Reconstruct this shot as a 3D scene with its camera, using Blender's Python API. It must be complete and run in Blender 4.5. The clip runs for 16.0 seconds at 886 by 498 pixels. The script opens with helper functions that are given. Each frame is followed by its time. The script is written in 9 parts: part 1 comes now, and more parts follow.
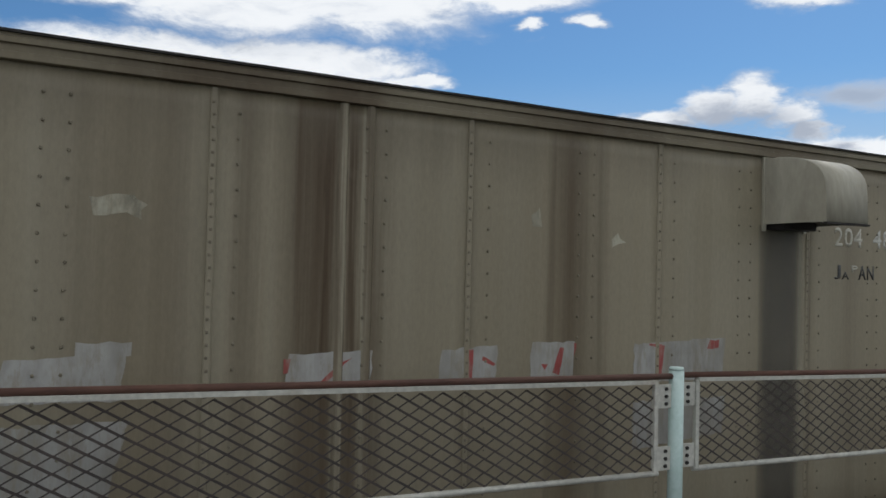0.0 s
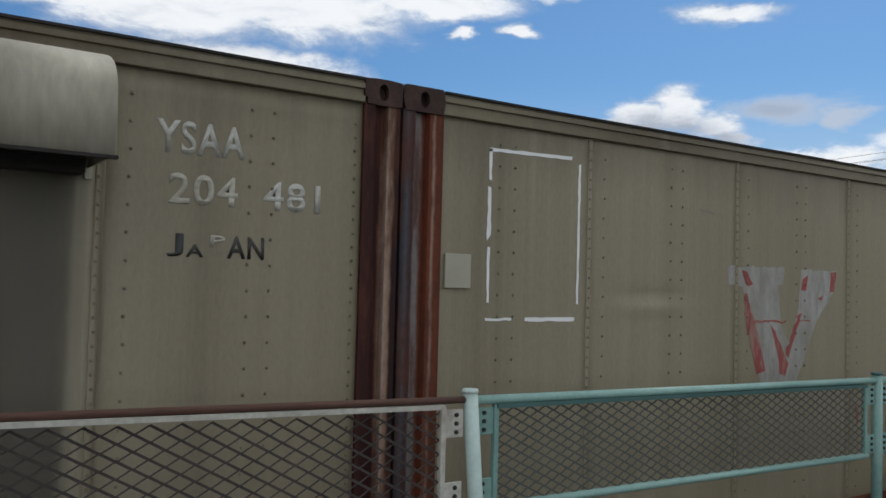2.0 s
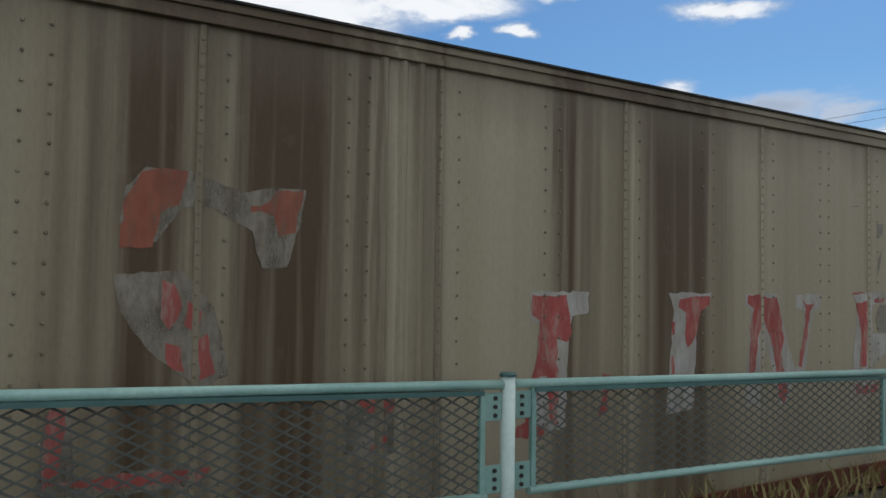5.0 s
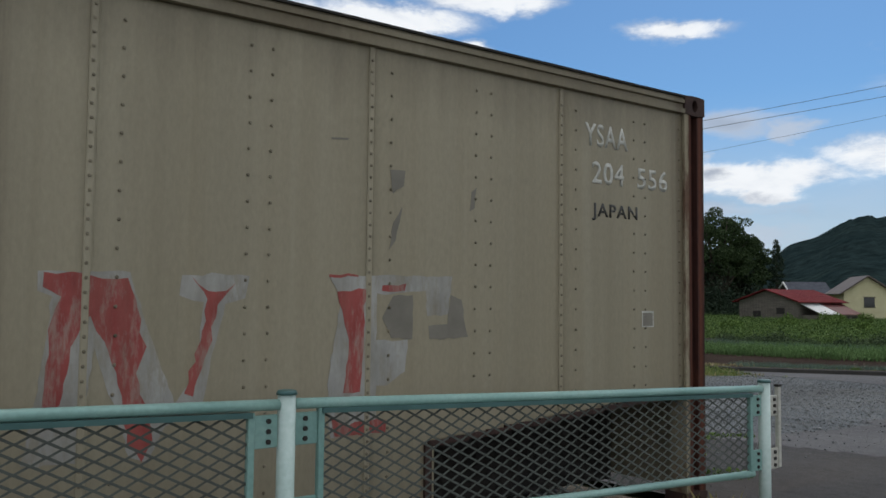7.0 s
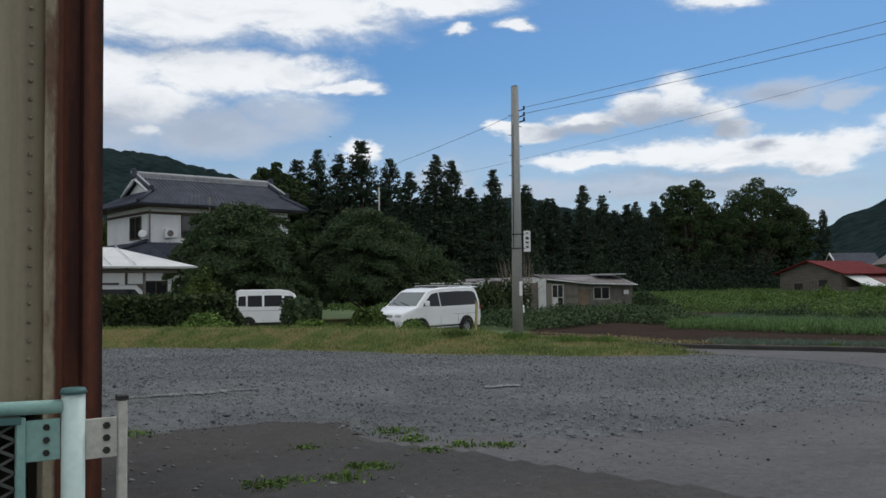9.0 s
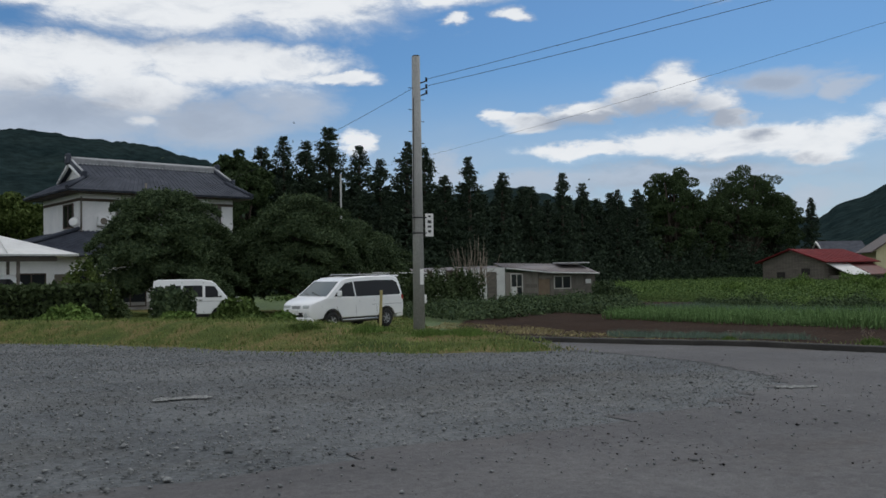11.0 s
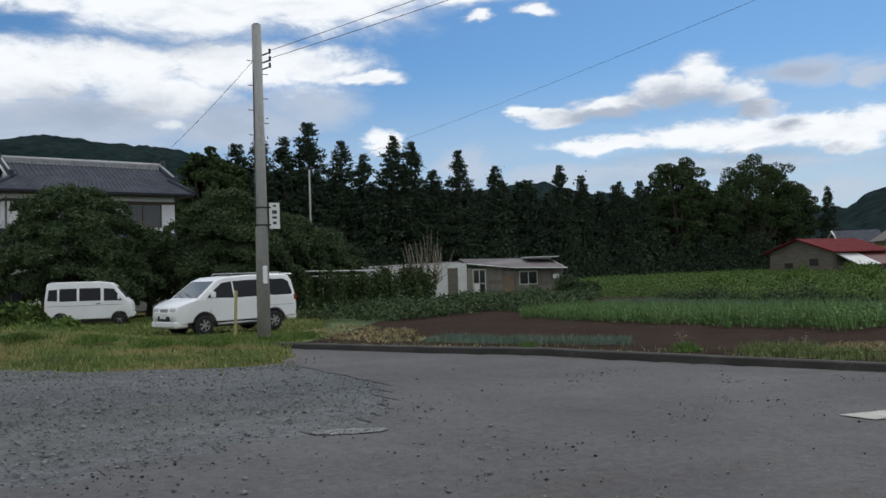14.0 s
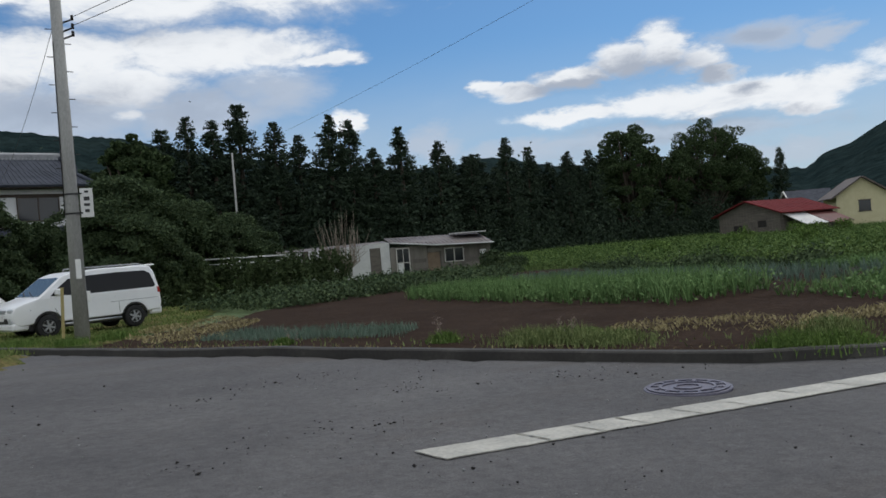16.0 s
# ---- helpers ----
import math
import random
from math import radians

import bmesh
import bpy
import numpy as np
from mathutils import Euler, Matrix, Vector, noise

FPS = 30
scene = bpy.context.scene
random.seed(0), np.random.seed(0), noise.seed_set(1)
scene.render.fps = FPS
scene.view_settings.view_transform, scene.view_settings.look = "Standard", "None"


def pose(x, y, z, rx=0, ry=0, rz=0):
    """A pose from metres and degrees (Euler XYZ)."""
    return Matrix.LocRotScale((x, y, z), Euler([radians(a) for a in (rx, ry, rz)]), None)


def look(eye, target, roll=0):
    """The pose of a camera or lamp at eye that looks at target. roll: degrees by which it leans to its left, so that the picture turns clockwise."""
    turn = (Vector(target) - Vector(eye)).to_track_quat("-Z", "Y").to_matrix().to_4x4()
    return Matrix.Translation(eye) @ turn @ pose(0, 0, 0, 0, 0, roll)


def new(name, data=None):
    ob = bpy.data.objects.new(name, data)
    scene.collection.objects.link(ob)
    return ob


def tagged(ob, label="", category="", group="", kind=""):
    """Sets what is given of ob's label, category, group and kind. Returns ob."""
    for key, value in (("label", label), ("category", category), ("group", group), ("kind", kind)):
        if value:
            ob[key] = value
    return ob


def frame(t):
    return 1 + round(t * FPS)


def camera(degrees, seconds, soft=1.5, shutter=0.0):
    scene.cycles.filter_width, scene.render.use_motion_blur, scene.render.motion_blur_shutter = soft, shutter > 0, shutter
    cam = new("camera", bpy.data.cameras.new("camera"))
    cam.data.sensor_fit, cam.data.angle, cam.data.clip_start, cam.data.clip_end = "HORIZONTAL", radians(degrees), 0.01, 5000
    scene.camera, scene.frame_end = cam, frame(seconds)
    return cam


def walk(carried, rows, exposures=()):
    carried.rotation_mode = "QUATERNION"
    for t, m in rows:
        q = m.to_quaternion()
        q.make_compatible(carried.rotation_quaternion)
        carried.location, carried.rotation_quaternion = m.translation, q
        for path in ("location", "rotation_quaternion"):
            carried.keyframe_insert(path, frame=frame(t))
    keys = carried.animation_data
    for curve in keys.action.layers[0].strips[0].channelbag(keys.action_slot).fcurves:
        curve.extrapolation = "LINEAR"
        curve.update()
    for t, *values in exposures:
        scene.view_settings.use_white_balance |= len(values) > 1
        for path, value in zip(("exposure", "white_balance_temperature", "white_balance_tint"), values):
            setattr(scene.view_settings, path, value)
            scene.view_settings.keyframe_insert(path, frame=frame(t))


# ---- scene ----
cam = camera(55.0, 16.0, soft=1.6)
PATH = [
    (0, (-5.332, -3.444, 1.951), (-4.359, -1.697, 2.012), 1.4),
    (0.5, (-4.386, -3.39, 1.938), (-3.373, -1.666, 2.008), 1.3),
    (1, (-3.433, -3.343, 1.926), (-2.376, -1.647, 2), 1.1),
    (1.5, (-2.487, -3.311, 1.917), (-1.396, -1.636, 1.993), 1.2),
    (2, (-1.529, -3.288, 1.906), (-0.420, -1.626, 1.988), 1.5),
    (2.5, (-0.561, -3.284, 1.893), (0.560, -1.631, 1.982), 2.1),
    (3, (0.443, -3.273, 1.86), (1.561, -1.618, 1.961), 2.4),
    (5.5, (5.13, -3.2, 1.669), (6.243, -1.54, 1.747), 0.4),
    (6, (6.076, -3.179, 1.641), (7.227, -1.547, 1.746), 0.8),
    (6.5, (6.989, -3.157, 1.607), (8.171, -1.548, 1.729), 1.0),
    (7, (7.907, -3.15, 1.579), (9.096, -1.547, 1.699), 0.6),
    (7.5, (8.826, -3.134, 1.557), (9.986, -1.508, 1.657), -0.1),
    (8, (9.738, -3.119, 1.525), (10.85, -1.459, 1.602), -0.7),
    (8.5, (10.658, -3.068, 1.492), (11.747, -1.392, 1.56), -1.1),
    (9, (11.576, -3.004, 1.456), (12.676, -1.335, 1.53), -0.6),
    (11.5, (16.241, -2.767, 1.309), (17.344, -1.099, 1.355), -0.9),
    (12, (17.158, -2.777, 1.28), (18.235, -1.092, 1.324), -1.1),
    (12.5, (18.083, -2.775, 1.258), (19.13, -1.071, 1.292), -1.4),
    (13, (19.013, -2.784, 1.235), (20.04, -1.068, 1.267), -1.6),
    (13.5, (19.951, -2.771, 1.213), (20.984, -1.059, 1.255), -1.7),
    (14, (20.89, -2.759, 1.174), (21.942, -1.058, 1.221), -1.8),
    (14.5, (21.82, -2.749, 1.142), (22.89, -1.06, 1.177), -2.6),
    (15, (22.745, -2.731, 1.115), (23.834, -1.054, 1.124), -3.6),
    (15.5, (23.683, -2.7, 1.081), (24.783, -1.03, 1.073), -4.3),
    (16, (24.612, -2.653, 1.038), (25.721, -0.989, 1.03), -4.6),
]
walk(cam, [(t, look(eye, target, roll)) for t, eye, target, roll in PATH], [(0, -0.16), (7.5, -0.14), (9.0, -0.18), (11.5, -0.30), (12.5, -0.20), (14, -0.08), (15, -0.10), (16, -0.20)])
# ---- world and light ----
SUN_AZ, SUN_EL = 62.0, 50.0      # degrees, clockwise from +y; the light is veiled by cloud


def make_world():
    w = bpy.data.worlds.new("world")
    scene.world = w
    w.use_nodes = True
    n, l = w.node_tree.nodes, w.node_tree.links
    n.clear()
    out = n.new("ShaderNodeOutputWorld")
    sky = n.new("ShaderNodeTexSky")
    sky.sky_type = "NISHITA"
    sky.sun_disc = False
    sky.sun_elevation, sky.sun_rotation = radians(SUN_EL), radians(SUN_AZ)
    sky.air_density, sky.dust_density, sky.ozone_density = 1.0, 0.6, 2.0
    tc = n.new("ShaderNodeTexCoord")
    direction = tc.outputs["Generated"]

    def math_(op, a, b=None, c=None, clamp=False):
        m = n.new("ShaderNodeMath")
        m.operation, m.use_clamp = op, clamp
        for i, v in enumerate((a, b, c)):
            if v is None:
                continue
            if isinstance(v, (int, float)):
                m.inputs[i].default_value = v
            else:
                l.new(v, m.inputs[i])
        return m.outputs[0]

    sep = n.new("ShaderNodeSeparateXYZ")
    l.new(direction, sep.inputs[0])
    az = math_("MULTIPLY", math_("ARCTAN2", sep.outputs[0], sep.outputs[1]), 57.2958)
    el = math_("MULTIPLY", math_("ARCSINE", sep.outputs[2]), 57.2958)
    comb = n.new("ShaderNodeCombineXYZ")
    l.new(math_("MULTIPLY", az, 0.10), comb.inputs[0])
    l.new(math_("MULTIPLY", el, 0.24), comb.inputs[1])

    def noise_(scale, detail, rough, seed, dist=0.3):
        t = n.new("ShaderNodeTexNoise")
        t.noise_dimensions = "4D"
        t.inputs["W"].default_value = seed
        t.inputs["Scale"].default_value = scale
        t.inputs["Detail"].default_value = detail
        t.inputs["Roughness"].default_value = rough
        t.inputs["Distortion"].default_value = dist
        l.new(comb.outputs[0], t.inputs["Vector"])
        return t.outputs["Fac"]

    n1 = noise_(0.9, 9, 0.58, 3.1, 0.6)
    n2 = noise_(2.6, 10, 0.66, 7.7, 0.5)
    # Billowing edges: the clouds' outlines are bent by two fine noises.
    az_w = math_("ADD", az, math_("MULTIPLY", math_("SUBTRACT", noise_(2.2, 9, 0.62, 11.3, 0.2), 0.5), 5.5))
    el_w = math_("ADD", el, math_("MULTIPLY", math_("SUBTRACT", noise_(2.2, 9, 0.62, 23.9, 0.2), 0.5), 2.6))
    # Clouds: centre azimuth, centre elevation, half width, height above and below the centre, weight.
    clouds = [
        (15.1, 17.0, 9.5, 2.6, 2.4, 1), (23.5, 17.7, 9.5, 2.6, 2.6, 1), (32.6, 18.4, 6.6, 1.6, 1.3, 1), (40.0, 20.0, 6.0, 1.6, 1.2, 1), (52.0, 17.6, 3.3, 0.7, 0.9, 0.9), (34.9, 16.5, 1.1, 0.5, 0.5, 0.9), (38.7, 16.7, 1.4, 0.6, 0.5, 0.9), (5.0, 17.2, 6.0, 1.6, 1.4, 1),
        (9.9, 13.5, 8.7, 1.5, 2.2, 1), (18.2, 13.9, 6.6, 1.6, 2.5, 1), (23.4, 13.7, 4.7, 1.4, 1.6, 1), (26.9, 12.9, 2.6, 0.6, 0.7, 1), (5.4, 12.6, 5.5, 1.7, 3.1, 1), (13.9, 11.8, 6.2, 1.5, 2.4, 0.9), (-3.0, 12.5, 7.0, 2.0, 3.0, 1), (27.8, 8.6, 1.4, 0.9, 1.3, 0.9), (14.3, 9.8, 1.8, 0.8, 0.8, 0.8),
        (49.2, 11.9, 2.4, 1.5, 2.2, 1), (46.9, 11.2, 2.7, 1.2, 1.6, 1), (51.1, 10.6, 2.7, 1.2, 1.4, 1), (43.3, 10.3, 3.3, 0.8, 1.0, 1), (39.6, 9.9, 3.1, 0.7, 0.9, 1), (37.9, 10.4, 1.4, 0.6, 0.9, 1), (52.4, 9.7, 1.8, 0.7, 0.9, 0.9),
        (51.6, 8.0, 10.5, 1.3, 1.4, 1), (57.0, 7.9, 6.5, 1.3, 1.4, 1), (42.9, 7.9, 5.5, 0.8, 0.7, 1), (58.0, 7.1, 2.5, 0.8, 0.9, 1),
        (66, 9, 6, 1.8, 1.8, 0.9), (80, 14, 14, 4, 4, 0.9), (-25, 15, 16, 4, 4, 0.9),
    ]
    veils = [(55.4, 11.65, 3.3, 0.7, 1.0, 0.9), (58.8, 10.8, 1.3, 0.7, 0.7, 1.0), (48.9, 6.0, 13, 0.9, 1.3, 0.8), (39.9, 6.0, 6.6, 0.9, 1.3, 0.75), (55.5, 4.3, 6.6, 1.1, 1.3, 0.8), (33.1, 6.6, 2.6, 1.5, 1.5, 0.8), (18.5, 9.8, 5.5, 1.6, 1.8, 1.1), (7.9, 9.6, 9.5, 2.4, 2.6, 1.2), (23.3, 11.0, 3.3, 1.5, 1.5, 0.7)]
    greys = [(48.2, 10.3, 4.2, 1.5, 1.4, 1), (42.9, 9.8, 5.1, 0.7, 0.9, 0.9), (51.9, 9.6, 2.4, 0.9, 0.7, 0.9), (55.1, 11.6, 2.9, 0.6, 0.7, 0.6), (53.7, 8.35, 1.3, 0.5, 0.5, 0.6), (50.7, 6.7, 9.5, 0.5, 0.6, 0.7), (8.9, 10.5, 9.5, 1.6, 2.5, 0.55), (17.4, 10.5, 6.2, 1.4, 2.0, 0.5), (15.1, 14.9, 9.5, 0.7, 0.9, 0.35), (48.9, 5.6, 12, 0.5, 0.6, 0.4)]

    def heap(rows):
        """The nearest cloud's depth inside its own outline: 1 at its centre, 0 at its edge."""
        total = None
        for a, e, wa, up, down, k in rows:
            u = math_("MULTIPLY", math_("SUBTRACT", az_w, a), 1.0 / wa)
            v = math_("SUBTRACT", el_w, e)
            v = math_("MAXIMUM", math_("MULTIPLY", v, 1.0 / up), math_("MULTIPLY", v, -1.0 / down))
            r = math_("SQRT", math_("ADD", math_("MULTIPLY", u, u), math_("MULTIPLY", v, v)))
            g = math_("MULTIPLY", math_("SUBTRACT", 1.0, r), k)
            total = g if total is None else math_("MAXIMUM", total, g)
        return total

    def step_(v, lo, hi):
        r = n.new("ShaderNodeMapRange")
        r.interpolation_type = "SMOOTHSTEP"
        r.inputs["From Min"].default_value, r.inputs["From Max"].default_value = lo, hi
        l.new(v, r.inputs["Value"])
        return r.outputs[0]

    grain = math_("SUBTRACT", n2, 0.5)
    crisp = step_(math_("ADD", heap(clouds), math_("MULTIPLY", grain, 0.9)), -0.20, 0.55)
    veil = math_("MULTIPLY", step_(math_("ADD", heap(veils), math_("MULTIPLY", grain, 1.0)), -0.6, 0.6), 0.85)
    grey = step_(math_("ADD", heap(greys), math_("MULTIPLY", grain, 1.3)), -0.15, 0.65)
    # Unseen broken cloud, added overhead and behind to whiten and brighten the light.
    ahead = math_("ADD", math_("MULTIPLY", sep.outputs[0], 0.53), math_("MULTIPLY", sep.outputs[1], 0.85))
    cover = math_("MAXIMUM", step_(el, 21, 30), step_(math_("MULTIPLY", ahead, -1.0), -0.72, -0.45))
    broken = math_("ADD", math_("MULTIPLY", cover, 0.78), math_("ADD", math_("MULTIPLY", math_("SUBTRACT", n1, 0.5), 1.7), math_("MULTIPLY", grain, 1.15)))
    # A thin whitish veil thickens towards the horizon.
    low = math_("MULTIPLY", math_("SUBTRACT", 1.0, step_(el, 3.0, 14.0)), math_("ADD", 0.66, math_("MULTIPLY", math_("SUBTRACT", n1, 0.5), 0.8)))
    alpha = math_("MAXIMUM", math_("MAXIMUM", crisp, veil), math_("MAXIMUM", step_(broken, 0.26, 0.94), low), None, True)
    # Soft mottle in the white, and grey undersides.
    col = n.new("ShaderNodeMix")
    col.data_type = "RGBA"
    col.inputs["A"].default_value = (0.50, 0.56, 0.66, 1)
    col.inputs["B"].default_value = (0.875, 0.905, 0.94, 1)
    # The added cover counts as bright cloud, which lifts the light.
    l.new(step_(math_("ADD", math_("MAXIMUM", crisp, cover), math_("MULTIPLY", grain, 1.9)), 0.10, 1.15), col.inputs["Factor"])
    murk = n.new("ShaderNodeMix")
    murk.data_type = "RGBA"
    murk.inputs["B"].default_value = (0.40, 0.45, 0.54, 1)
    l.new(grey, murk.inputs["Factor"])
    l.new(col.outputs["Result"], murk.inputs["A"])
    bg1, bg2, mix = n.new("ShaderNodeBackground"), n.new("ShaderNodeBackground"), n.new("ShaderNodeMixShader")
    tint = n.new("ShaderNodeMix")
    tint.data_type, tint.blend_type = "RGBA", "MULTIPLY"
    tint.inputs["Factor"].default_value = 1.0
    tint.inputs["B"].default_value = (0.56, 0.88, 1.15, 1)
    l.new(sky.outputs[0], tint.inputs["A"])
    l.new(tint.outputs["Result"], bg1.inputs["Color"])
    bg1.inputs["Strength"].default_value = 0.084
    l.new(murk.outputs["Result"], bg2.inputs["Color"])
    bg2.inputs["Strength"].default_value = 1.14
    l.new(alpha, mix.inputs[0])
    l.new(bg1.outputs[0], mix.inputs[1])
    l.new(bg2.outputs[0], mix.inputs[2])
    l.new(mix.outputs[0], out.inputs[0])


make_world()
sun = new("sun", bpy.data.lights.new("sun", "SUN"))
sun.data.energy, sun.data.angle, sun.data.color = 0.92, radians(12), (1.0, 0.97, 0.92)
sun.matrix_world = look((60 * math.sin(radians(SUN_AZ)), 60 * math.cos(radians(SUN_AZ)), 60 * math.tan(radians(SUN_EL))), (0, 0, 0))
# ---- materials ----
def principled(name, base, rough=0.6, metal=0.0, spec=0.5):
    m = bpy.data.materials.new(name)
    m.use_nodes = True
    b = m.node_tree.nodes["Principled BSDF"]
    b.inputs["Base Color"].default_value = (*base, 1)
    b.inputs["Roughness"].default_value = rough
    b.inputs["Metallic"].default_value = metal
    b.inputs["Specular IOR Level"].default_value = spec
    return m


def noise_node(m, scale, detail=4, rough=0.6, coord="Object", stretch=(1, 1, 1), seed=0.0):
    n, l = m.node_tree.nodes, m.node_tree.links
    tc, mp, t = n.new("ShaderNodeTexCoord"), n.new("ShaderNodeMapping"), n.new("ShaderNodeTexNoise")
    mp.inputs["Scale"].default_value = stretch
    mp.inputs["Location"].default_value = (seed, seed * 1.7, seed * 0.6)
    l.new(tc.outputs[coord], mp.inputs[0])
    l.new(mp.outputs[0], t.inputs["Vector"])
    t.inputs["Scale"].default_value, t.inputs["Detail"].default_value, t.inputs["Roughness"].default_value = scale, detail, rough
    return t.outputs["Fac"]


def ramp_node(m, fac, stops):
    n, l = m.node_tree.nodes, m.node_tree.links
    r = n.new("ShaderNodeValToRGB")
    while len(r.color_ramp.elements) < len(stops):
        r.color_ramp.elements.new(0.5)
    for e, (p, c) in zip(r.color_ramp.elements, stops):
        e.position = p
        e.color = (*c, 1) if len(c) == 3 else c
    l.new(fac, r.inputs[0])
    return r.outputs["Color"]


def mix_node(m, fac, a, b, mode="MIX"):
    n, l = m.node_tree.nodes, m.node_tree.links
    x = n.new("ShaderNodeMix")
    x.data_type, x.blend_type = "RGBA", mode
    for key, v in (("Factor", fac), ("A", a), ("B", b)):
        if isinstance(v, (int, float)):
            x.inputs[key].default_value = v
        elif isinstance(v, tuple):
            x.inputs[key].default_value = (*v, 1) if len(v) == 3 else v
        else:
            l.new(v, x.inputs[key])
    return x.outputs["Result"]


def math_node(m, op, a, b=0.0, clamp=False):
    n, l = m.node_tree.nodes, m.node_tree.links
    x = n.new("ShaderNodeMath")
    x.operation, x.use_clamp = op, clamp
    for i, v in enumerate((a, b)):
        if isinstance(v, (int, float)):
            x.inputs[i].default_value = v
        else:
            l.new(v, x.inputs[i])
    return x.outputs[0]


def set_in(m, key, out):
    m.node_tree.links.new(out, m.node_tree.nodes["Principled BSDF"].inputs[key])


def bump(m, height, strength=0.3, distance=0.02):
    n, l = m.node_tree.nodes, m.node_tree.links
    b = n.new("ShaderNodeBump")
    b.inputs["Strength"].default_value, b.inputs["Distance"].default_value = strength, distance
    l.new(height, b.inputs["Height"])
    set_in(m, "Normal", b.outputs[0])


def varied(name, stops, scale, rough=0.7, metal=0.0, fine=0.0, bump_s=0.0, bump_d=0.01, stretch=(1, 1, 1), coord="Object", detail=5, fine_amt=0.25, seed=0.0, spec=0.5):
    """A surface whose colour runs through the stops by one noise, with a finer grain over it."""
    m = principled(name, stops[0][1], rough, metal, spec)
    a = noise_node(m, scale, detail, 0.6, coord, stretch, seed)
    c = ramp_node(m, a, stops)
    if fine:
        f = noise_node(m, fine, 3, 0.6, coord, stretch, seed + 3)
        c = mix_node(m, fine_amt, c, ramp_node(m, f, [(0.3, (0.25, 0.25, 0.25)), (0.7, (0.95, 0.95, 0.95))]), "OVERLAY")
        if bump_s:
            bump(m, f, bump_s, bump_d)
    elif bump_s:
        bump(m, a, bump_s, bump_d)
    set_in(m, "Base Color", c)
    return m


def stony(name, stops, scale, stain, fine, mid, bump_s, bump_d):
    """Road or lot surface: broad tones, earth-stained stretches, a middle mottle and fine stone grain."""
    m = varied(name, stops, scale, 0.9, 0, detail=8, spec=0.15)
    c = ramp_node(m, noise_node(m, scale, 8, 0.65), stops)
    c = mix_node(m, ramp_node(m, noise_node(m, 0.25, 6, 0.7, stretch=(0.6, 2.0, 1), seed=12), [(0.50, (0, 0, 0)), (0.68, (0.7, 0.7, 0.7))]), c, stain)
    f = noise_node(m, fine, 4, 0.75, seed=3)
    g = noise_node(m, mid, 5, 0.7, seed=5)
    c = mix_node(m, 0.45, c, ramp_node(m, g, [(0.3, (0.28, 0.28, 0.28)), (0.7, (0.75, 0.75, 0.75))]), "OVERLAY")
    c = mix_node(m, 0.52, c, ramp_node(m, f, [(0.3, (0.20, 0.20, 0.20)), (0.7, (0.88, 0.88, 0.88))]), "OVERLAY")
    bump(m, f, bump_s, bump_d)
    set_in(m, "Base Color", c)
    return m


def by_random(m, stops):
    """Tint by Object Info's Random."""
    n, l = m.node_tree.nodes, m.node_tree.links
    o = n.new("ShaderNodeObjectInfo")
    return ramp_node(m, o.outputs["Random"], stops)


def leaf_mat(name, dark, light, rough=0.85):
    """Foliage: each clump or blade takes its own tone."""
    m = principled(name, dark, rough, 0.0, 0.06)
    n, l = m.node_tree.nodes, m.node_tree.links
    g = n.new("ShaderNodeNewGeometry")
    c = ramp_node(m, g.outputs["Random Per Island"], [(0.0, dark), (0.6, tuple((a + b) / 2 for a, b in zip(dark, light))), (1.0, light)])
    big = noise_node(m, 0.5, 3, 0.6)
    c = mix_node(m, 0.35, c, ramp_node(m, big, [(0.3, (0.3, 0.3, 0.3)), (0.7, (0.8, 0.8, 0.75))]), "OVERLAY")
    set_in(m, "Base Color", c)
    return m


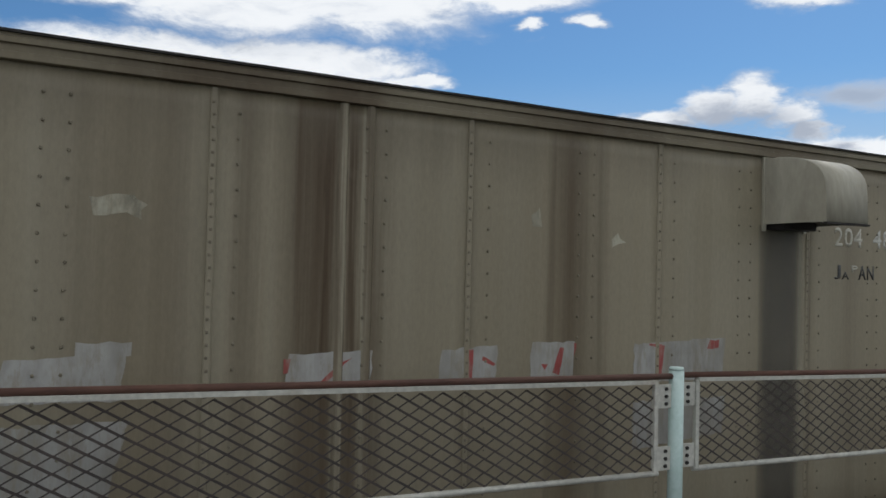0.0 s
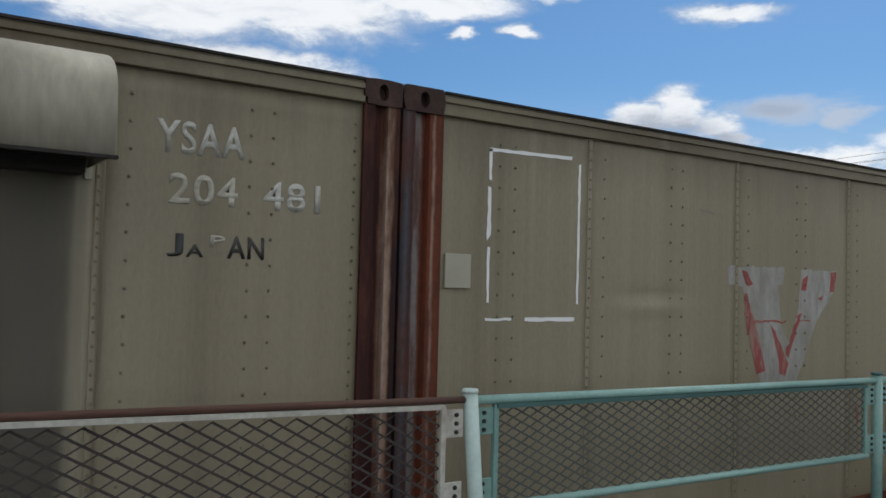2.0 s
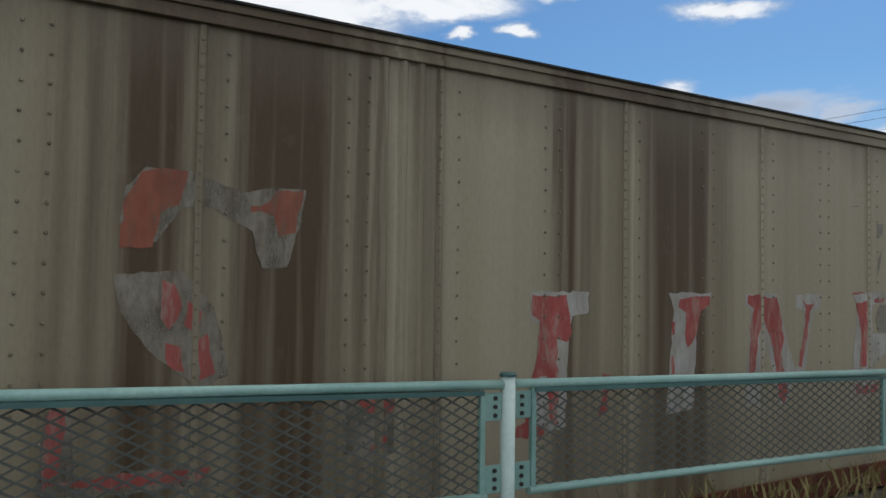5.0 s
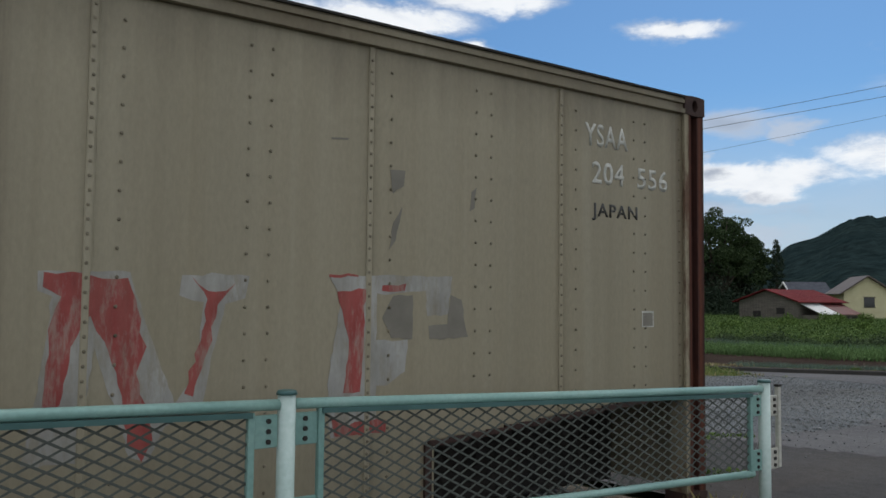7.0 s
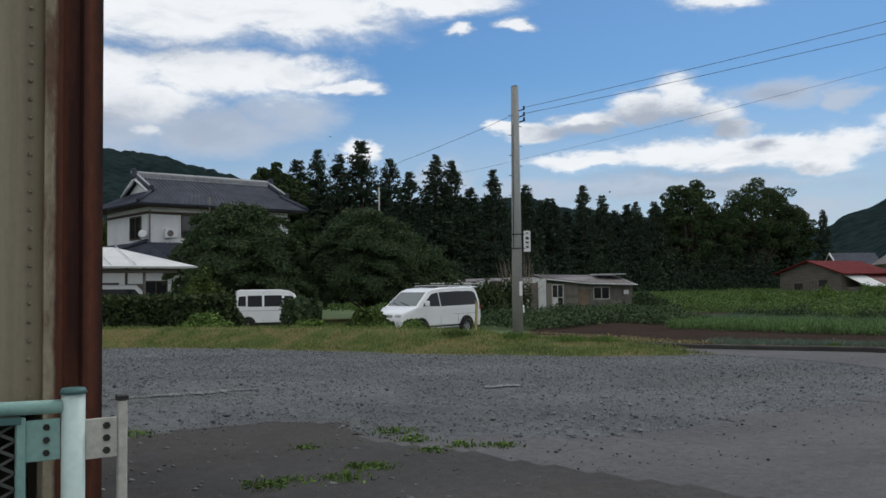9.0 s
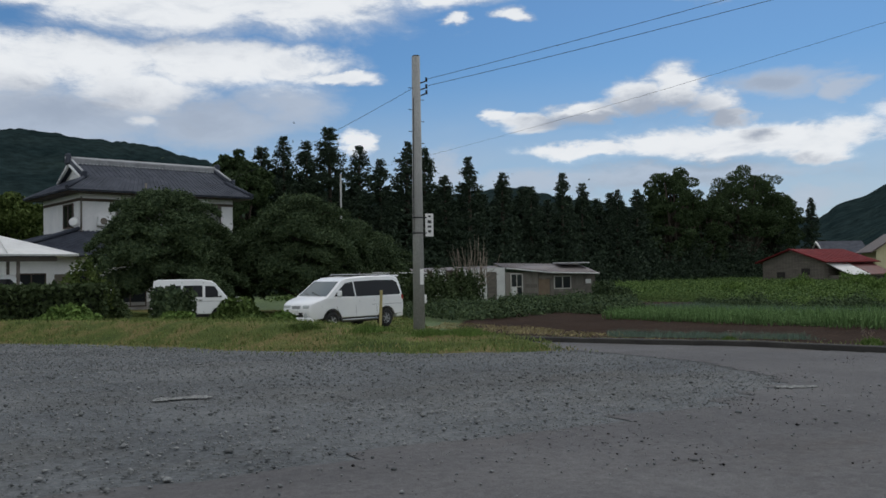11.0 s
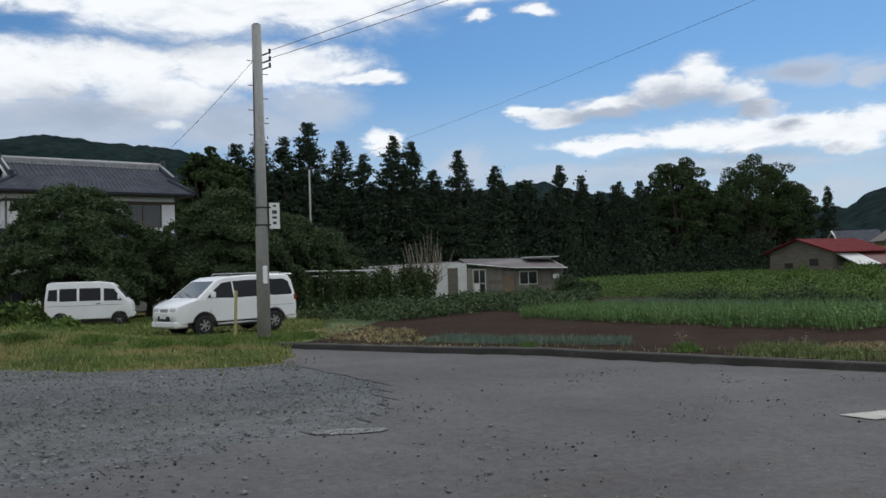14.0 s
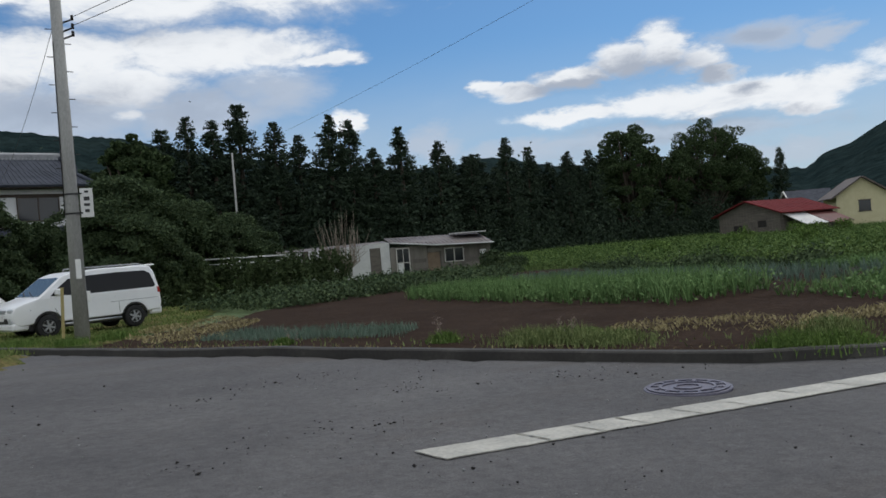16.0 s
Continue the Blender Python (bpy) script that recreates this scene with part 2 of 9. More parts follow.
def container_paint(name, bands, seed, tones=((0.280, 0.244, 0.168), (0.322, 0.283, 0.199), (0.362, 0.322, 0.232)), soot=0.75, strong=1.28, metal=0.0):
    """Weathered grey-beige paint: fine streaks, and broad stains that ran down from the roof rail.
    bands: centre, half width along the wall and strength of each stain; a negative strength is a paler run."""
    m = principled(name, tones[1], 0.5, metal, 0.35)
    n, l = m.node_tree.nodes, m.node_tree.links
    base = ramp_node(m, noise_node(m, 0.9, 4, 0.5, stretch=(1, 1, 0.25), seed=seed), [(0.3, tones[0]), (0.55, tones[1]), (0.8, tones[2])])
    tc, sep = n.new("ShaderNodeTexCoord"), n.new("ShaderNodeSeparateXYZ")
    l.new(tc.outputs["Object"], sep.inputs[0])
    wob = math_node(m, "MULTIPLY", math_node(m, "SUBTRACT", noise_node(m, 2.2, 5, 0.65, stretch=(3.0, 1, 0.10), seed=seed + 5), 0.5), 0.26)
    x = math_node(m, "ADD", sep.outputs[0], wob)
    dark, light = None, None
    for centre, half, k in bands:
        u = math_node(m, "MULTIPLY", math_node(m, "SUBTRACT", x, centre), 1.0 / half)
        g = math_node(m, "MULTIPLY", math_node(m, "EXPONENT", math_node(m, "MULTIPLY", math_node(m, "MULTIPLY", u, u), -1.0)), abs(k))
        if k > 0:
            dark = g if dark is None else math_node(m, "MAXIMUM", dark, g)
        else:
            light = g if light is None else math_node(m, "MAXIMUM", light, g)
    thin = ramp_node(m, noise_node(m, 3.4, 5, 0.7, stretch=(2.4, 1, 0.03), seed=seed + 4), [(0.36, (0.2, 0.2, 0.2)), (0.68, (1, 1, 1))])
    c = mix_node(m, math_node(m, "MULTIPLY", thin, 0.34), base, (0.165, 0.140, 0.090))
    warm = ramp_node(m, noise_node(m, 1.5, 3, 0.6, stretch=(1.6, 1, 0.05), seed=seed + 13), [(0.42, (0, 0, 0)), (0.7, (1, 1, 1))])
    c = mix_node(m, math_node(m, "MULTIPLY", warm, 0.30), c, (0.262, 0.208, 0.120))
    # Each run is thickest at the roof and thins out on its way down.
    fade = n.new("ShaderNodeMapRange")
    fade.inputs["From Min"].default_value, fade.inputs["From Max"].default_value = 0.1, 2.3
    fade.inputs["To Min"].default_value, fade.inputs["To Max"].default_value = 0.62, 1.05
    l.new(sep.outputs[2], fade.inputs["Value"])
    runs = math_node(m, "MULTIPLY", dark, math_node(m, "ADD", math_node(m, "MULTIPLY", thin, 0.45), 0.62))
    runs = math_node(m, "MULTIPLY", math_node(m, "MULTIPLY", runs, strong), fade.outputs[0], True)
    c = mix_node(m, runs, c, (0.070, 0.044, 0.021))
    pale = ramp_node(m, noise_node(m, 2.2, 4, 0.6, stretch=(1.8, 1, 0.05), seed=seed + 23), [(0.58, (0, 0, 0)), (0.75, (1, 1, 1))])
    c = mix_node(m, math_node(m, "MULTIPLY", pale, 0.25), c, (0.47, 0.44, 0.34))
    if light is not None:
        c = mix_node(m, light, c, (0.46, 0.42, 0.31))
    # Soot under the roof rail, in drips.
    drip = math_node(m, "ADD", sep.outputs[2], math_node(m, "MULTIPLY", noise_node(m, 2.6, 4, 0.7, stretch=(2.2, 1, 0.1), seed=seed + 31), 0.55))
    mr = n.new("ShaderNodeMapRange")
    mr.inputs["From Min"].default_value, mr.inputs["From Max"].default_value = 2.32, 2.72
    mr.inputs["To Max"].default_value = soot
    l.new(drip, mr.inputs["Value"])
    c = mix_node(m, mr.outputs[0], c, (0.135, 0.112, 0.075))
    fine = noise_node(m, 60, 3, 0.7, stretch=(1, 1, 0.4))
    c = mix_node(m, 0.18, c, ramp_node(m, fine, [(0.3, (0.3, 0.3, 0.3)), (0.7, (0.7, 0.7, 0.7))]), "OVERLAY")
    blot = ramp_node(m, noise_node(m, 5.5, 4, 0.7, seed=seed + 44), [(0.62, (0, 0, 0)), (0.72, (1, 1, 1))])
    c = mix_node(m, math_node(m, "MULTIPLY", blot, 0.16), c, (0.20, 0.18, 0.13))
    set_in(m, "Base Color", c)
    bump(m, fine, 0.06, 0.003)
    return m


def post_paint(name, x0, width, stops, seed):
    """A corner post: columns of rust, primer, worn paint and gap shade along its profile, broken up along its height.
    """
    m = principled(name, (0.06, 0.02, 0.015), 0.75, 0.05, 0.3)
    n, l = m.node_tree.nodes, m.node_tree.links
    tc, sep = n.new("ShaderNodeTexCoord"), n.new("ShaderNodeSeparateXYZ")
    l.new(tc.outputs["Object"], sep.inputs[0])
    wob = math_node(m, "MULTIPLY", math_node(m, "SUBTRACT", noise_node(m, 5, 5, 0.6, stretch=(1, 1, 0.7), seed=seed), 0.5), 0.20)
    u = math_node(m, "ADD", math_node(m, "MULTIPLY", math_node(m, "SUBTRACT", sep.outputs[0], x0), 1.0 / width), wob)
    c = ramp_node(m, u, stops)
    eat = ramp_node(m, noise_node(m, 4, 6, 0.7, stretch=(2.2, 1, 0.45), seed=seed + 3), [(0.47, (0, 0, 0)), (0.60, (1, 1, 1))])
    c = mix_node(m, math_node(m, "MULTIPLY", eat, 0.75), c, (0.085, 0.028, 0.015))
    fine = noise_node(m, 45, 4, 0.7, stretch=(1, 1, 0.5), seed=seed)
    c = mix_node(m, 0.35, c, ramp_node(m, fine, [(0.3, (0.25, 0.25, 0.25)), (0.7, (0.8, 0.8, 0.8))]), "OVERLAY")
    set_in(m, "Base Color", c)
    bump(m, fine, 0.5, 0.005)
    return m


def worn_coat(name, a, b, under, thin=0.78):
    """Old brushed paint, blotchy and streaked, rubbed through in places to what lies under it."""
    m = principled(name, a, 0.55, 0.0, 0.4)
    c = ramp_node(m, noise_node(m, 6, 5, 0.65, stretch=(1, 1, 0.5)), [(0.35, a), (0.65, b)])
    rub = ramp_node(m, noise_node(m, 11, 6, 0.75, stretch=(1.4, 1, 0.35), seed=9), [(0.50, (0, 0, 0)), (0.62, (1, 1, 1))])
    c = mix_node(m, math_node(m, "MULTIPLY", rub, 0.8), c, under)
    run = ramp_node(m, noise_node(m, 3.4, 5, 0.7, stretch=(2.4, 1, 0.03), seed=7), [(0.4, (0, 0, 0)), (0.7, (1, 1, 1))])
    c = mix_node(m, math_node(m, "MULTIPLY", run, 0.30), c, (0.15, 0.125, 0.085))
    set_in(m, "Base Color", c)
    # Thin in places, so that the wall shows through the coat.
    a = ramp_node(m, noise_node(m, 9, 6, 0.7, stretch=(1.2, 1, 0.5), seed=21), [(0.36, (thin, thin, thin)), (0.60, (1, 1, 1))])
    set_in(m, "Alpha", a)
    return m


M = {}
RUNS_A = [(6.89, 0.20, 0.30), (7.14, 0.10, 0.40), (7.44, 0.06, 0.45), (7.72, 0.12, 0.85), (7.80, 0.05, 1.0), (7.86, 0.012, -0.35), (7.90, 0.045, 1.0), (7.965, 0.012, -0.35), (8.02, 0.06, 0.6), (9.0, 0.06, 0.6), (9.12, 0.15, 0.6), (9.3, 0.05, 0.4), (10.60, 0.07, 0.2), (10.72, 0.09, 0.2), (10.86, 0.018, -0.35), (10.93, 0.02, 0.5), (5.9, 0.3, 0.4), (4.0, 0.4, 0.4), (11.35, 0.1, 0.25)]
RUNS_B = [(4.72, 0.06, 0.45), (4.85, 0.08, 0.65), (5.01, 0.10, 1.0), (5.11, 0.06, 0.9), (5.26, 0.07, 0.45), (5.44, 0.09, 0.95), (5.58, 0.14, 1.05), (5.71, 0.08, 1.0), (5.83, 0.07, 0.6), (5.95, 0.04, 0.65), (6.02, 0.02, 0.5), (6.08, 0.02, -0.35), (6.18, 0.02, -0.25), (6.24, 0.06, 0.3), (6.32, 0.025, 0.6), (7.04, 0.05, 0.65), (7.13, 0.06, 0.95), (7.24, 0.05, 0.55), (7.42, 0.08, 0.35), (7.66, 0.06, 0.65), (7.80, 0.13, 0.9), (7.95, 0.12, 1.0), (8.12, 0.10, 1.0), (8.30, 0.08, 0.5), (11.95, 0.06, 0.5), (0.9, 0.2, 0.25), (6.66, 0.22, -0.30), (7.55, 0.012, -0.4), (8.7, 0.2, -0.2), (10.3, 1.6, -0.16)]
RUNS_B = [(c - 0.43, h, k) for c, h, k in RUNS_B]
RAIL_TONES = ((0.150, 0.125, 0.082), (0.215, 0.185, 0.125), (0.285, 0.250, 0.175))
M["paint_a"] = container_paint("container_paint_a", RUNS_A, 3.0, ((0.262, 0.227, 0.158), (0.306, 0.267, 0.189), (0.352, 0.311, 0.224)))
M["paint_b"] = container_paint("container_paint_b", RUNS_B, 17.0, strong=1.42)
M["rail_a"] = container_paint("roof_rail_a", [(4.0, 2.5, 0.4), (7.3, 0.5, 0.9), (7.85, 0.2, 1.0), (9.2, 0.5, 0.7), (10.7, 0.4, 0.6)], 5.0, RAIL_TONES, 0.45, 1.15, 0.1)
M["rail_b"] = container_paint("roof_rail_b", RUNS_B[:25] + [(4.9, 0.7, 0.8), (7.3, 0.6, 0.7), (1.6, 0.5, 0.35), (9.1, 0.3, 0.3)], 19.0, RAIL_TONES, 0.35, 1.5, 0.1)
M["rail"] = varied("roof_sheet", [(0.3, (0.16, 0.14, 0.10)), (0.6, (0.27, 0.25, 0.19)), (0.8, (0.14, 0.11, 0.08))], 1.2, 0.5, 0.2, fine=14, bump_s=0.2, stretch=(1, 1, 3))
# Near-black stops at the facing ends draw the shaded gap between containers.
M["post_a"] = post_paint("maroon_post", 12.007, 0.185, [(0.0, (0.050, 0.015, 0.011)), (0.12, (0.034, 0.010, 0.008)), (0.52, (0.036, 0.010, 0.008)), (0.60, (0.17, 0.085, 0.055)), (0.68, (0.33, 0.245, 0.19)), (0.80, (0.27, 0.17, 0.115)), (0.88, (0.030, 0.012, 0.010)), (1.0, (0.020, 0.010, 0.010))], 1.0)
M["post_b"] = post_paint("flaking_post", 0.0, 0.225, [(0.0, (0.020, 0.014, 0.015)), (0.14, (0.075, 0.075, 0.085)), (0.26, (0.050, 0.020, 0.020)), (0.34, (0.17, 0.155, 0.150)), (0.50, (0.215, 0.19, 0.175)), (0.57, (0.135, 0.035, 0.016)), (0.72, (0.150, 0.042, 0.018)), (0.77, (0.30, 0.21, 0.16)), (0.83, (0.150, 0.042, 0.018)), (1.0, (0.105, 0.028, 0.014))], 6.0)
M["post_end"] = post_paint("rusty_end_post", 11.582, 0.18, [(0.0, (0.30, 0.26, 0.18)), (0.16, (0.27, 0.23, 0.155)), (0.22, (0.060, 0.021, 0.013)), (0.36, (0.125, 0.036, 0.017)), (0.46, (0.045, 0.015, 0.010)), (0.68, (0.040, 0.013, 0.009)), (0.80, (0.115, 0.034, 0.016)), (1.0, (0.022, 0.010, 0.008))], 11.0)
M["casting"] = varied("dark_casting", [(0.3, (0.030, 0.015, 0.012)), (0.55, (0.050, 0.025, 0.019)), (0.8, (0.085, 0.045, 0.032))], 7, 0.8, 0.1, fine=50, bump_s=0.5, bump_d=0.006)
M["rust"] = varied("rust", [(0.25, (0.055, 0.018, 0.010)), (0.5, (0.115, 0.034, 0.016)), (0.68, (0.185, 0.062, 0.026)), (0.85, (0.30, 0.16, 0.10))], 2.0, 0.85, 0.1, fine=45, bump_s=0.5, bump_d=0.006, stretch=(2.5, 2.5, 0.5))
# Near-black steel, also used where the colour stands for inner shade.
M["dark_steel_and_shade"] = varied("dark_steel_with_shade", [(0.3, (0.012, 0.011, 0.010)), (0.7, (0.035, 0.030, 0.026))], 4, 0.9, 0.0, fine=30, bump_s=0.3)
M["rivet"] = varied("rivet", [(0.3, (0.115, 0.095, 0.064)), (0.7, (0.265, 0.228, 0.158))], 9, 0.6, 0.1)
M["green_fence"] = varied("pale_green_paint", [(0.3, (0.145, 0.275, 0.245)), (0.6, (0.20, 0.35, 0.31)), (0.85, (0.27, 0.41, 0.36))], 3, 0.45, 0.0, fine=50, fine_amt=0.15, bump_s=0.1)
M["pale_fence"] = varied("chalky_pale_paint", [(0.3, (0.37, 0.36, 0.31)), (0.6, (0.48, 0.47, 0.41)), (0.8, (0.24, 0.17, 0.12))], 3, 0.6, 0.0, fine=40, bump_s=0.2)
M["fence_post"] = varied("mint_post_paint", [(0.3, (0.42, 0.55, 0.50)), (0.7, (0.54, 0.66, 0.61))], 3, 0.45, 0.0, fine=40, fine_amt=0.15)
M["fence_rust"] = varied("fence_rust", [(0.3, (0.055, 0.024, 0.016)), (0.6, (0.105, 0.050, 0.033)), (0.8, (0.36, 0.31, 0.25))], 3, 0.8, 0.1, fine=50, bump_s=0.4, stretch=(0.3, 1, 1))
M["mesh_dark"] = varied("mesh_dark", [(0.3, (0.020, 0.016, 0.014)), (0.7, (0.060, 0.045, 0.038))], 6, 0.8, 0.1)
M["mesh_green"] = varied("mesh_green", [(0.3, (0.036, 0.042, 0.035)), (0.7, (0.072, 0.082, 0.068))], 6, 0.7, 0.1)
M["asphalt"] = stony("asphalt", [(0.3, (0.078, 0.076, 0.078)), (0.5, (0.102, 0.099, 0.100)), (0.75, (0.132, 0.128, 0.127))], 0.45, (0.084, 0.073, 0.066), 90, 14, 0.5, 0.006)
M["gravel"] = stony("gravel", [(0.3, (0.092, 0.099, 0.104)), (0.5, (0.126, 0.133, 0.136)), (0.75, (0.165, 0.170, 0.167))], 0.45, (0.092, 0.088, 0.078), 24, 6, 0.9, 0.03)
M["soil"] = varied("soil", [(0.3, (0.027, 0.0170, 0.0120)), (0.6, (0.038, 0.0248, 0.0178)), (0.8, (0.054, 0.037, 0.027))], 0.8, 1.0, 0, fine=9, bump_s=0.9, bump_d=0.06, fine_amt=0.5, spec=0.05)
M["grass_floor"] = varied("grass_floor", [(0.32, (0.042, 0.062, 0.018)), (0.46, (0.075, 0.095, 0.028)), (0.56, (0.145, 0.118, 0.052)), (0.66, (0.095, 0.105, 0.034)), (0.8, (0.16, 0.14, 0.065))], 0.55, 0.95, 0, fine=22, bump_s=0.9, bump_d=0.05, fine_amt=0.65, detail=8, spec=0.05)
M["field_floor"] = varied("field_floor", [(0.3, (0.04, 0.07, 0.02)), (0.6, (0.07, 0.11, 0.03)), (0.8, (0.10, 0.13, 0.04))], 0.15, 0.9, 0, fine=4, bump_s=0.8, bump_d=0.1, fine_amt=0.4)
M["concrete"] = varied("concrete", [(0.3, (0.24, 0.235, 0.22)), (0.6, (0.33, 0.32, 0.30)), (0.8, (0.38, 0.37, 0.34))], 1.5, 0.8, 0, fine=30, bump_s=0.3, bump_d=0.004)
M["kerb"] = varied("dark_kerb_concrete", [(0.3, (0.028, 0.026, 0.024)), (0.6, (0.045, 0.042, 0.037)), (0.8, (0.085, 0.08, 0.07))], 1.6, 0.9, 0, fine=25, bump_s=0.4, bump_d=0.006)
M["road_paint"] = varied("worn_road_paint", [(0.3, (0.31, 0.30, 0.265)), (0.55, (0.42, 0.405, 0.355)), (0.75, (0.49, 0.475, 0.42))], 4, 0.7, 0, fine=40, bump_s=0.2, bump_d=0.003)
M["iron"] = varied("cast_iron", [(0.3, (0.085, 0.08, 0.11)), (0.7, (0.15, 0.145, 0.18))], 6, 0.55, 0.5, fine=40, bump_s=0.4)
M["white_paint"] = varied("white_car_paint", [(0.3, (0.80, 0.81, 0.82)), (0.7, (0.86, 0.87, 0.87))], 1.5, 0.25)
M["glass"] = principled("dark_car_glass", (0.008, 0.009, 0.011), 0.12, 0.0, 0.22)
M["rubber"] = varied("rubber", [(0.3, (0.010, 0.010, 0.010)), (0.7, (0.022, 0.022, 0.022))], 8, 0.85)
M["alloy"] = principled("alloy", (0.45, 0.46, 0.47), 0.35, 0.8)
M["black_trim"] = principled("black_trim", (0.015, 0.015, 0.015), 0.5)
M["lamp_glass"] = principled("lamp_glass", (0.55, 0.58, 0.60), 0.1, 0.0, 0.6)
M["red_lens"] = principled("red_lens", (0.35, 0.02, 0.015), 0.2)
M["plaster"] = varied("white_plaster", [(0.3, (0.64, 0.65, 0.66)), (0.6, (0.75, 0.75, 0.75)), (0.85, (0.80, 0.80, 0.79))], 0.7, 0.85, 0, fine=15, fine_amt=0.15)
M["tile"] = varied("grey_roof_tile", [(0.3, (0.036, 0.041, 0.055)), (0.6, (0.058, 0.065, 0.083)), (0.8, (0.092, 0.10, 0.12))], 1.2, 0.8, 0, fine=12, bump_s=0.3, spec=0.15)
M["dark_wood"] = varied("dark_wood", [(0.3, (0.045, 0.033, 0.025)), (0.7, (0.085, 0.062, 0.046))], 3, 0.8, 0, fine=20, bump_s=0.3, stretch=(0.3, 0.3, 3))
M["board"] = varied("weathered_board", [(0.3, (0.085, 0.074, 0.062)), (0.6, (0.14, 0.122, 0.103)), (0.8, (0.20, 0.178, 0.15))], 1.5, 0.85, 0, fine=18, bump_s=0.4, stretch=(0.4, 0.4, 3))
M["red_tin"] = varied("red_tin_roof", [(0.3, (0.105, 0.012, 0.014)), (0.7, (0.150, 0.020, 0.022))], 0.7, 0.8, 0, fine=6, spec=0.1)
M["cream"] = varied("cream_wall", [(0.3, (0.50, 0.45, 0.27)), (0.7, (0.60, 0.55, 0.35))], 0.6, 0.8, 0, fine=8, fine_amt=0.1)
M["bark"] = varied("bark", [(0.3, (0.040, 0.030, 0.022)), (0.7, (0.085, 0.066, 0.05))], 2.0, 0.95, 0, fine=14, bump_s=0.6, bump_d=0.03, stretch=(1, 1, 0.3))
M["cedar"] = leaf_mat("cedar_needles", (0.026, 0.040, 0.029), (0.054, 0.075, 0.047))
M["broadleaf"] = leaf_mat("broadleaf", (0.033, 0.052, 0.026), (0.070, 0.099, 0.043))
M["garden_leaf"] = leaf_mat("garden_leaf", (0.038, 0.060, 0.033), (0.092, 0.126, 0.060))
M["bush_leaf"] = leaf_mat("bush_leaf", (0.040, 0.068, 0.020), (0.12, 0.17, 0.05))
M["hedge_leaf"] = leaf_mat("hedge_leaf", (0.038, 0.056, 0.026), (0.075, 0.102, 0.044))
M["grass"] = leaf_mat("grass_blades", (0.082, 0.120, 0.036), (0.225, 0.265, 0.095))
M["dry_grass"] = leaf_mat("dry_grass", (0.20, 0.18, 0.075), (0.36, 0.31, 0.15))
M["crop"] = leaf_mat("crop_leaves", (0.062, 0.122, 0.042), (0.205, 0.315, 0.125))
M["weed"] = leaf_mat("weed_leaves", (0.055, 0.10, 0.025), (0.17, 0.25, 0.07))
M["hill"] = varied("wooded_hill", [(0.3, (0.011, 0.020, 0.021)), (0.6, (0.017, 0.028, 0.028)), (0.8, (0.024, 0.038, 0.033))], 0.02, 1.0, 0, fine=0.12, bump_s=1.0, bump_d=4.0, fine_amt=0.6, spec=0.0)
M["pole"] = varied("pole_concrete", [(0.3, (0.25, 0.25, 0.24)), (0.6, (0.33, 0.33, 0.315)), (0.8, (0.39, 0.385, 0.365))], 1.2, 0.85, 0, fine=40, bump_s=0.2, bump_d=0.003, stretch=(1, 1, 0.3))
M["sign_white"] = varied("sign_white", [(0.3, (0.66, 0.66, 0.64)), (0.7, (0.76, 0.76, 0.74))], 3, 0.5)
M["sign_black"] = principled("sign_black", (0.03, 0.03, 0.03), 0.5)
M["wire"] = principled("wire_black", (0.02, 0.02, 0.022), 0.6)
M["yellow"] = varied("faded_yellow_paint", [(0.3, (0.33, 0.27, 0.10)), (0.7, (0.44, 0.37, 0.17))], 5, 0.6)
M["white_mark"] = varied("white_mark", [(0.35, (0.80, 0.80, 0.78)), (0.7, (0.88, 0.88, 0.86))], 9, 0.6)
M["pale_letter"] = varied("faded_white_letter", [(0.3, (0.38, 0.37, 0.32)), (0.6, (0.49, 0.48, 0.43)), (0.8, (0.56, 0.55, 0.50))], 9, 0.6, fine=60)
M["black_letter"] = varied("black_letter", [(0.3, (0.018, 0.017, 0.015)), (0.8, (0.05, 0.047, 0.04))], 12, 0.5)
M["patch"] = worn_coat("pale_overpaint", (0.30, 0.288, 0.252), (0.43, 0.42, 0.39), (0.30, 0.27, 0.21), 0.84)
M["red_paint"] = worn_coat("faded_red_paint", (0.30, 0.050, 0.045), (0.38, 0.085, 0.072), (0.36, 0.24, 0.20))
M["orange_paint"] = worn_coat("faded_orange_paint", (0.22, 0.055, 0.030), (0.30, 0.09, 0.05), (0.16, 0.10, 0.07))
M["patch_dim"] = worn_coat("dim_overpaint", (0.20, 0.175, 0.13), (0.27, 0.245, 0.20), (0.13, 0.105, 0.07), 0.45)
def soot_coat():
    """Grey soot, dense in its middle and fading out to both sides."""
    m = worn_coat("grey_soot", (0.120, 0.112, 0.090), (0.150, 0.138, 0.110), (0.165, 0.148, 0.110), 0.5)
    n, l = m.node_tree.nodes, m.node_tree.links
    tc, sep = n.new("ShaderNodeTexCoord"), n.new("ShaderNodeSeparateXYZ")
    l.new(tc.outputs["Object"], sep.inputs[0])
    wob = math_node(m, "MULTIPLY", math_node(m, "SUBTRACT", noise_node(m, 3, 4, 0.6, stretch=(2, 1, 0.15)), 0.5), 0.08)
    u = math_node(m, "MULTIPLY", math_node(m, "SUBTRACT", math_node(m, "ADD", sep.outputs[0], wob), 10.46), 1.0 / 0.46)
    set_in(m, "Alpha", ramp_node(m, u, [(0.05, (0, 0, 0)), (0.28, (0.52, 0.52, 0.52)), (0.68, (0.58, 0.58, 0.58)), (0.84, (0.15, 0.15, 0.15)), (0.95, (0, 0, 0))]))
    return m


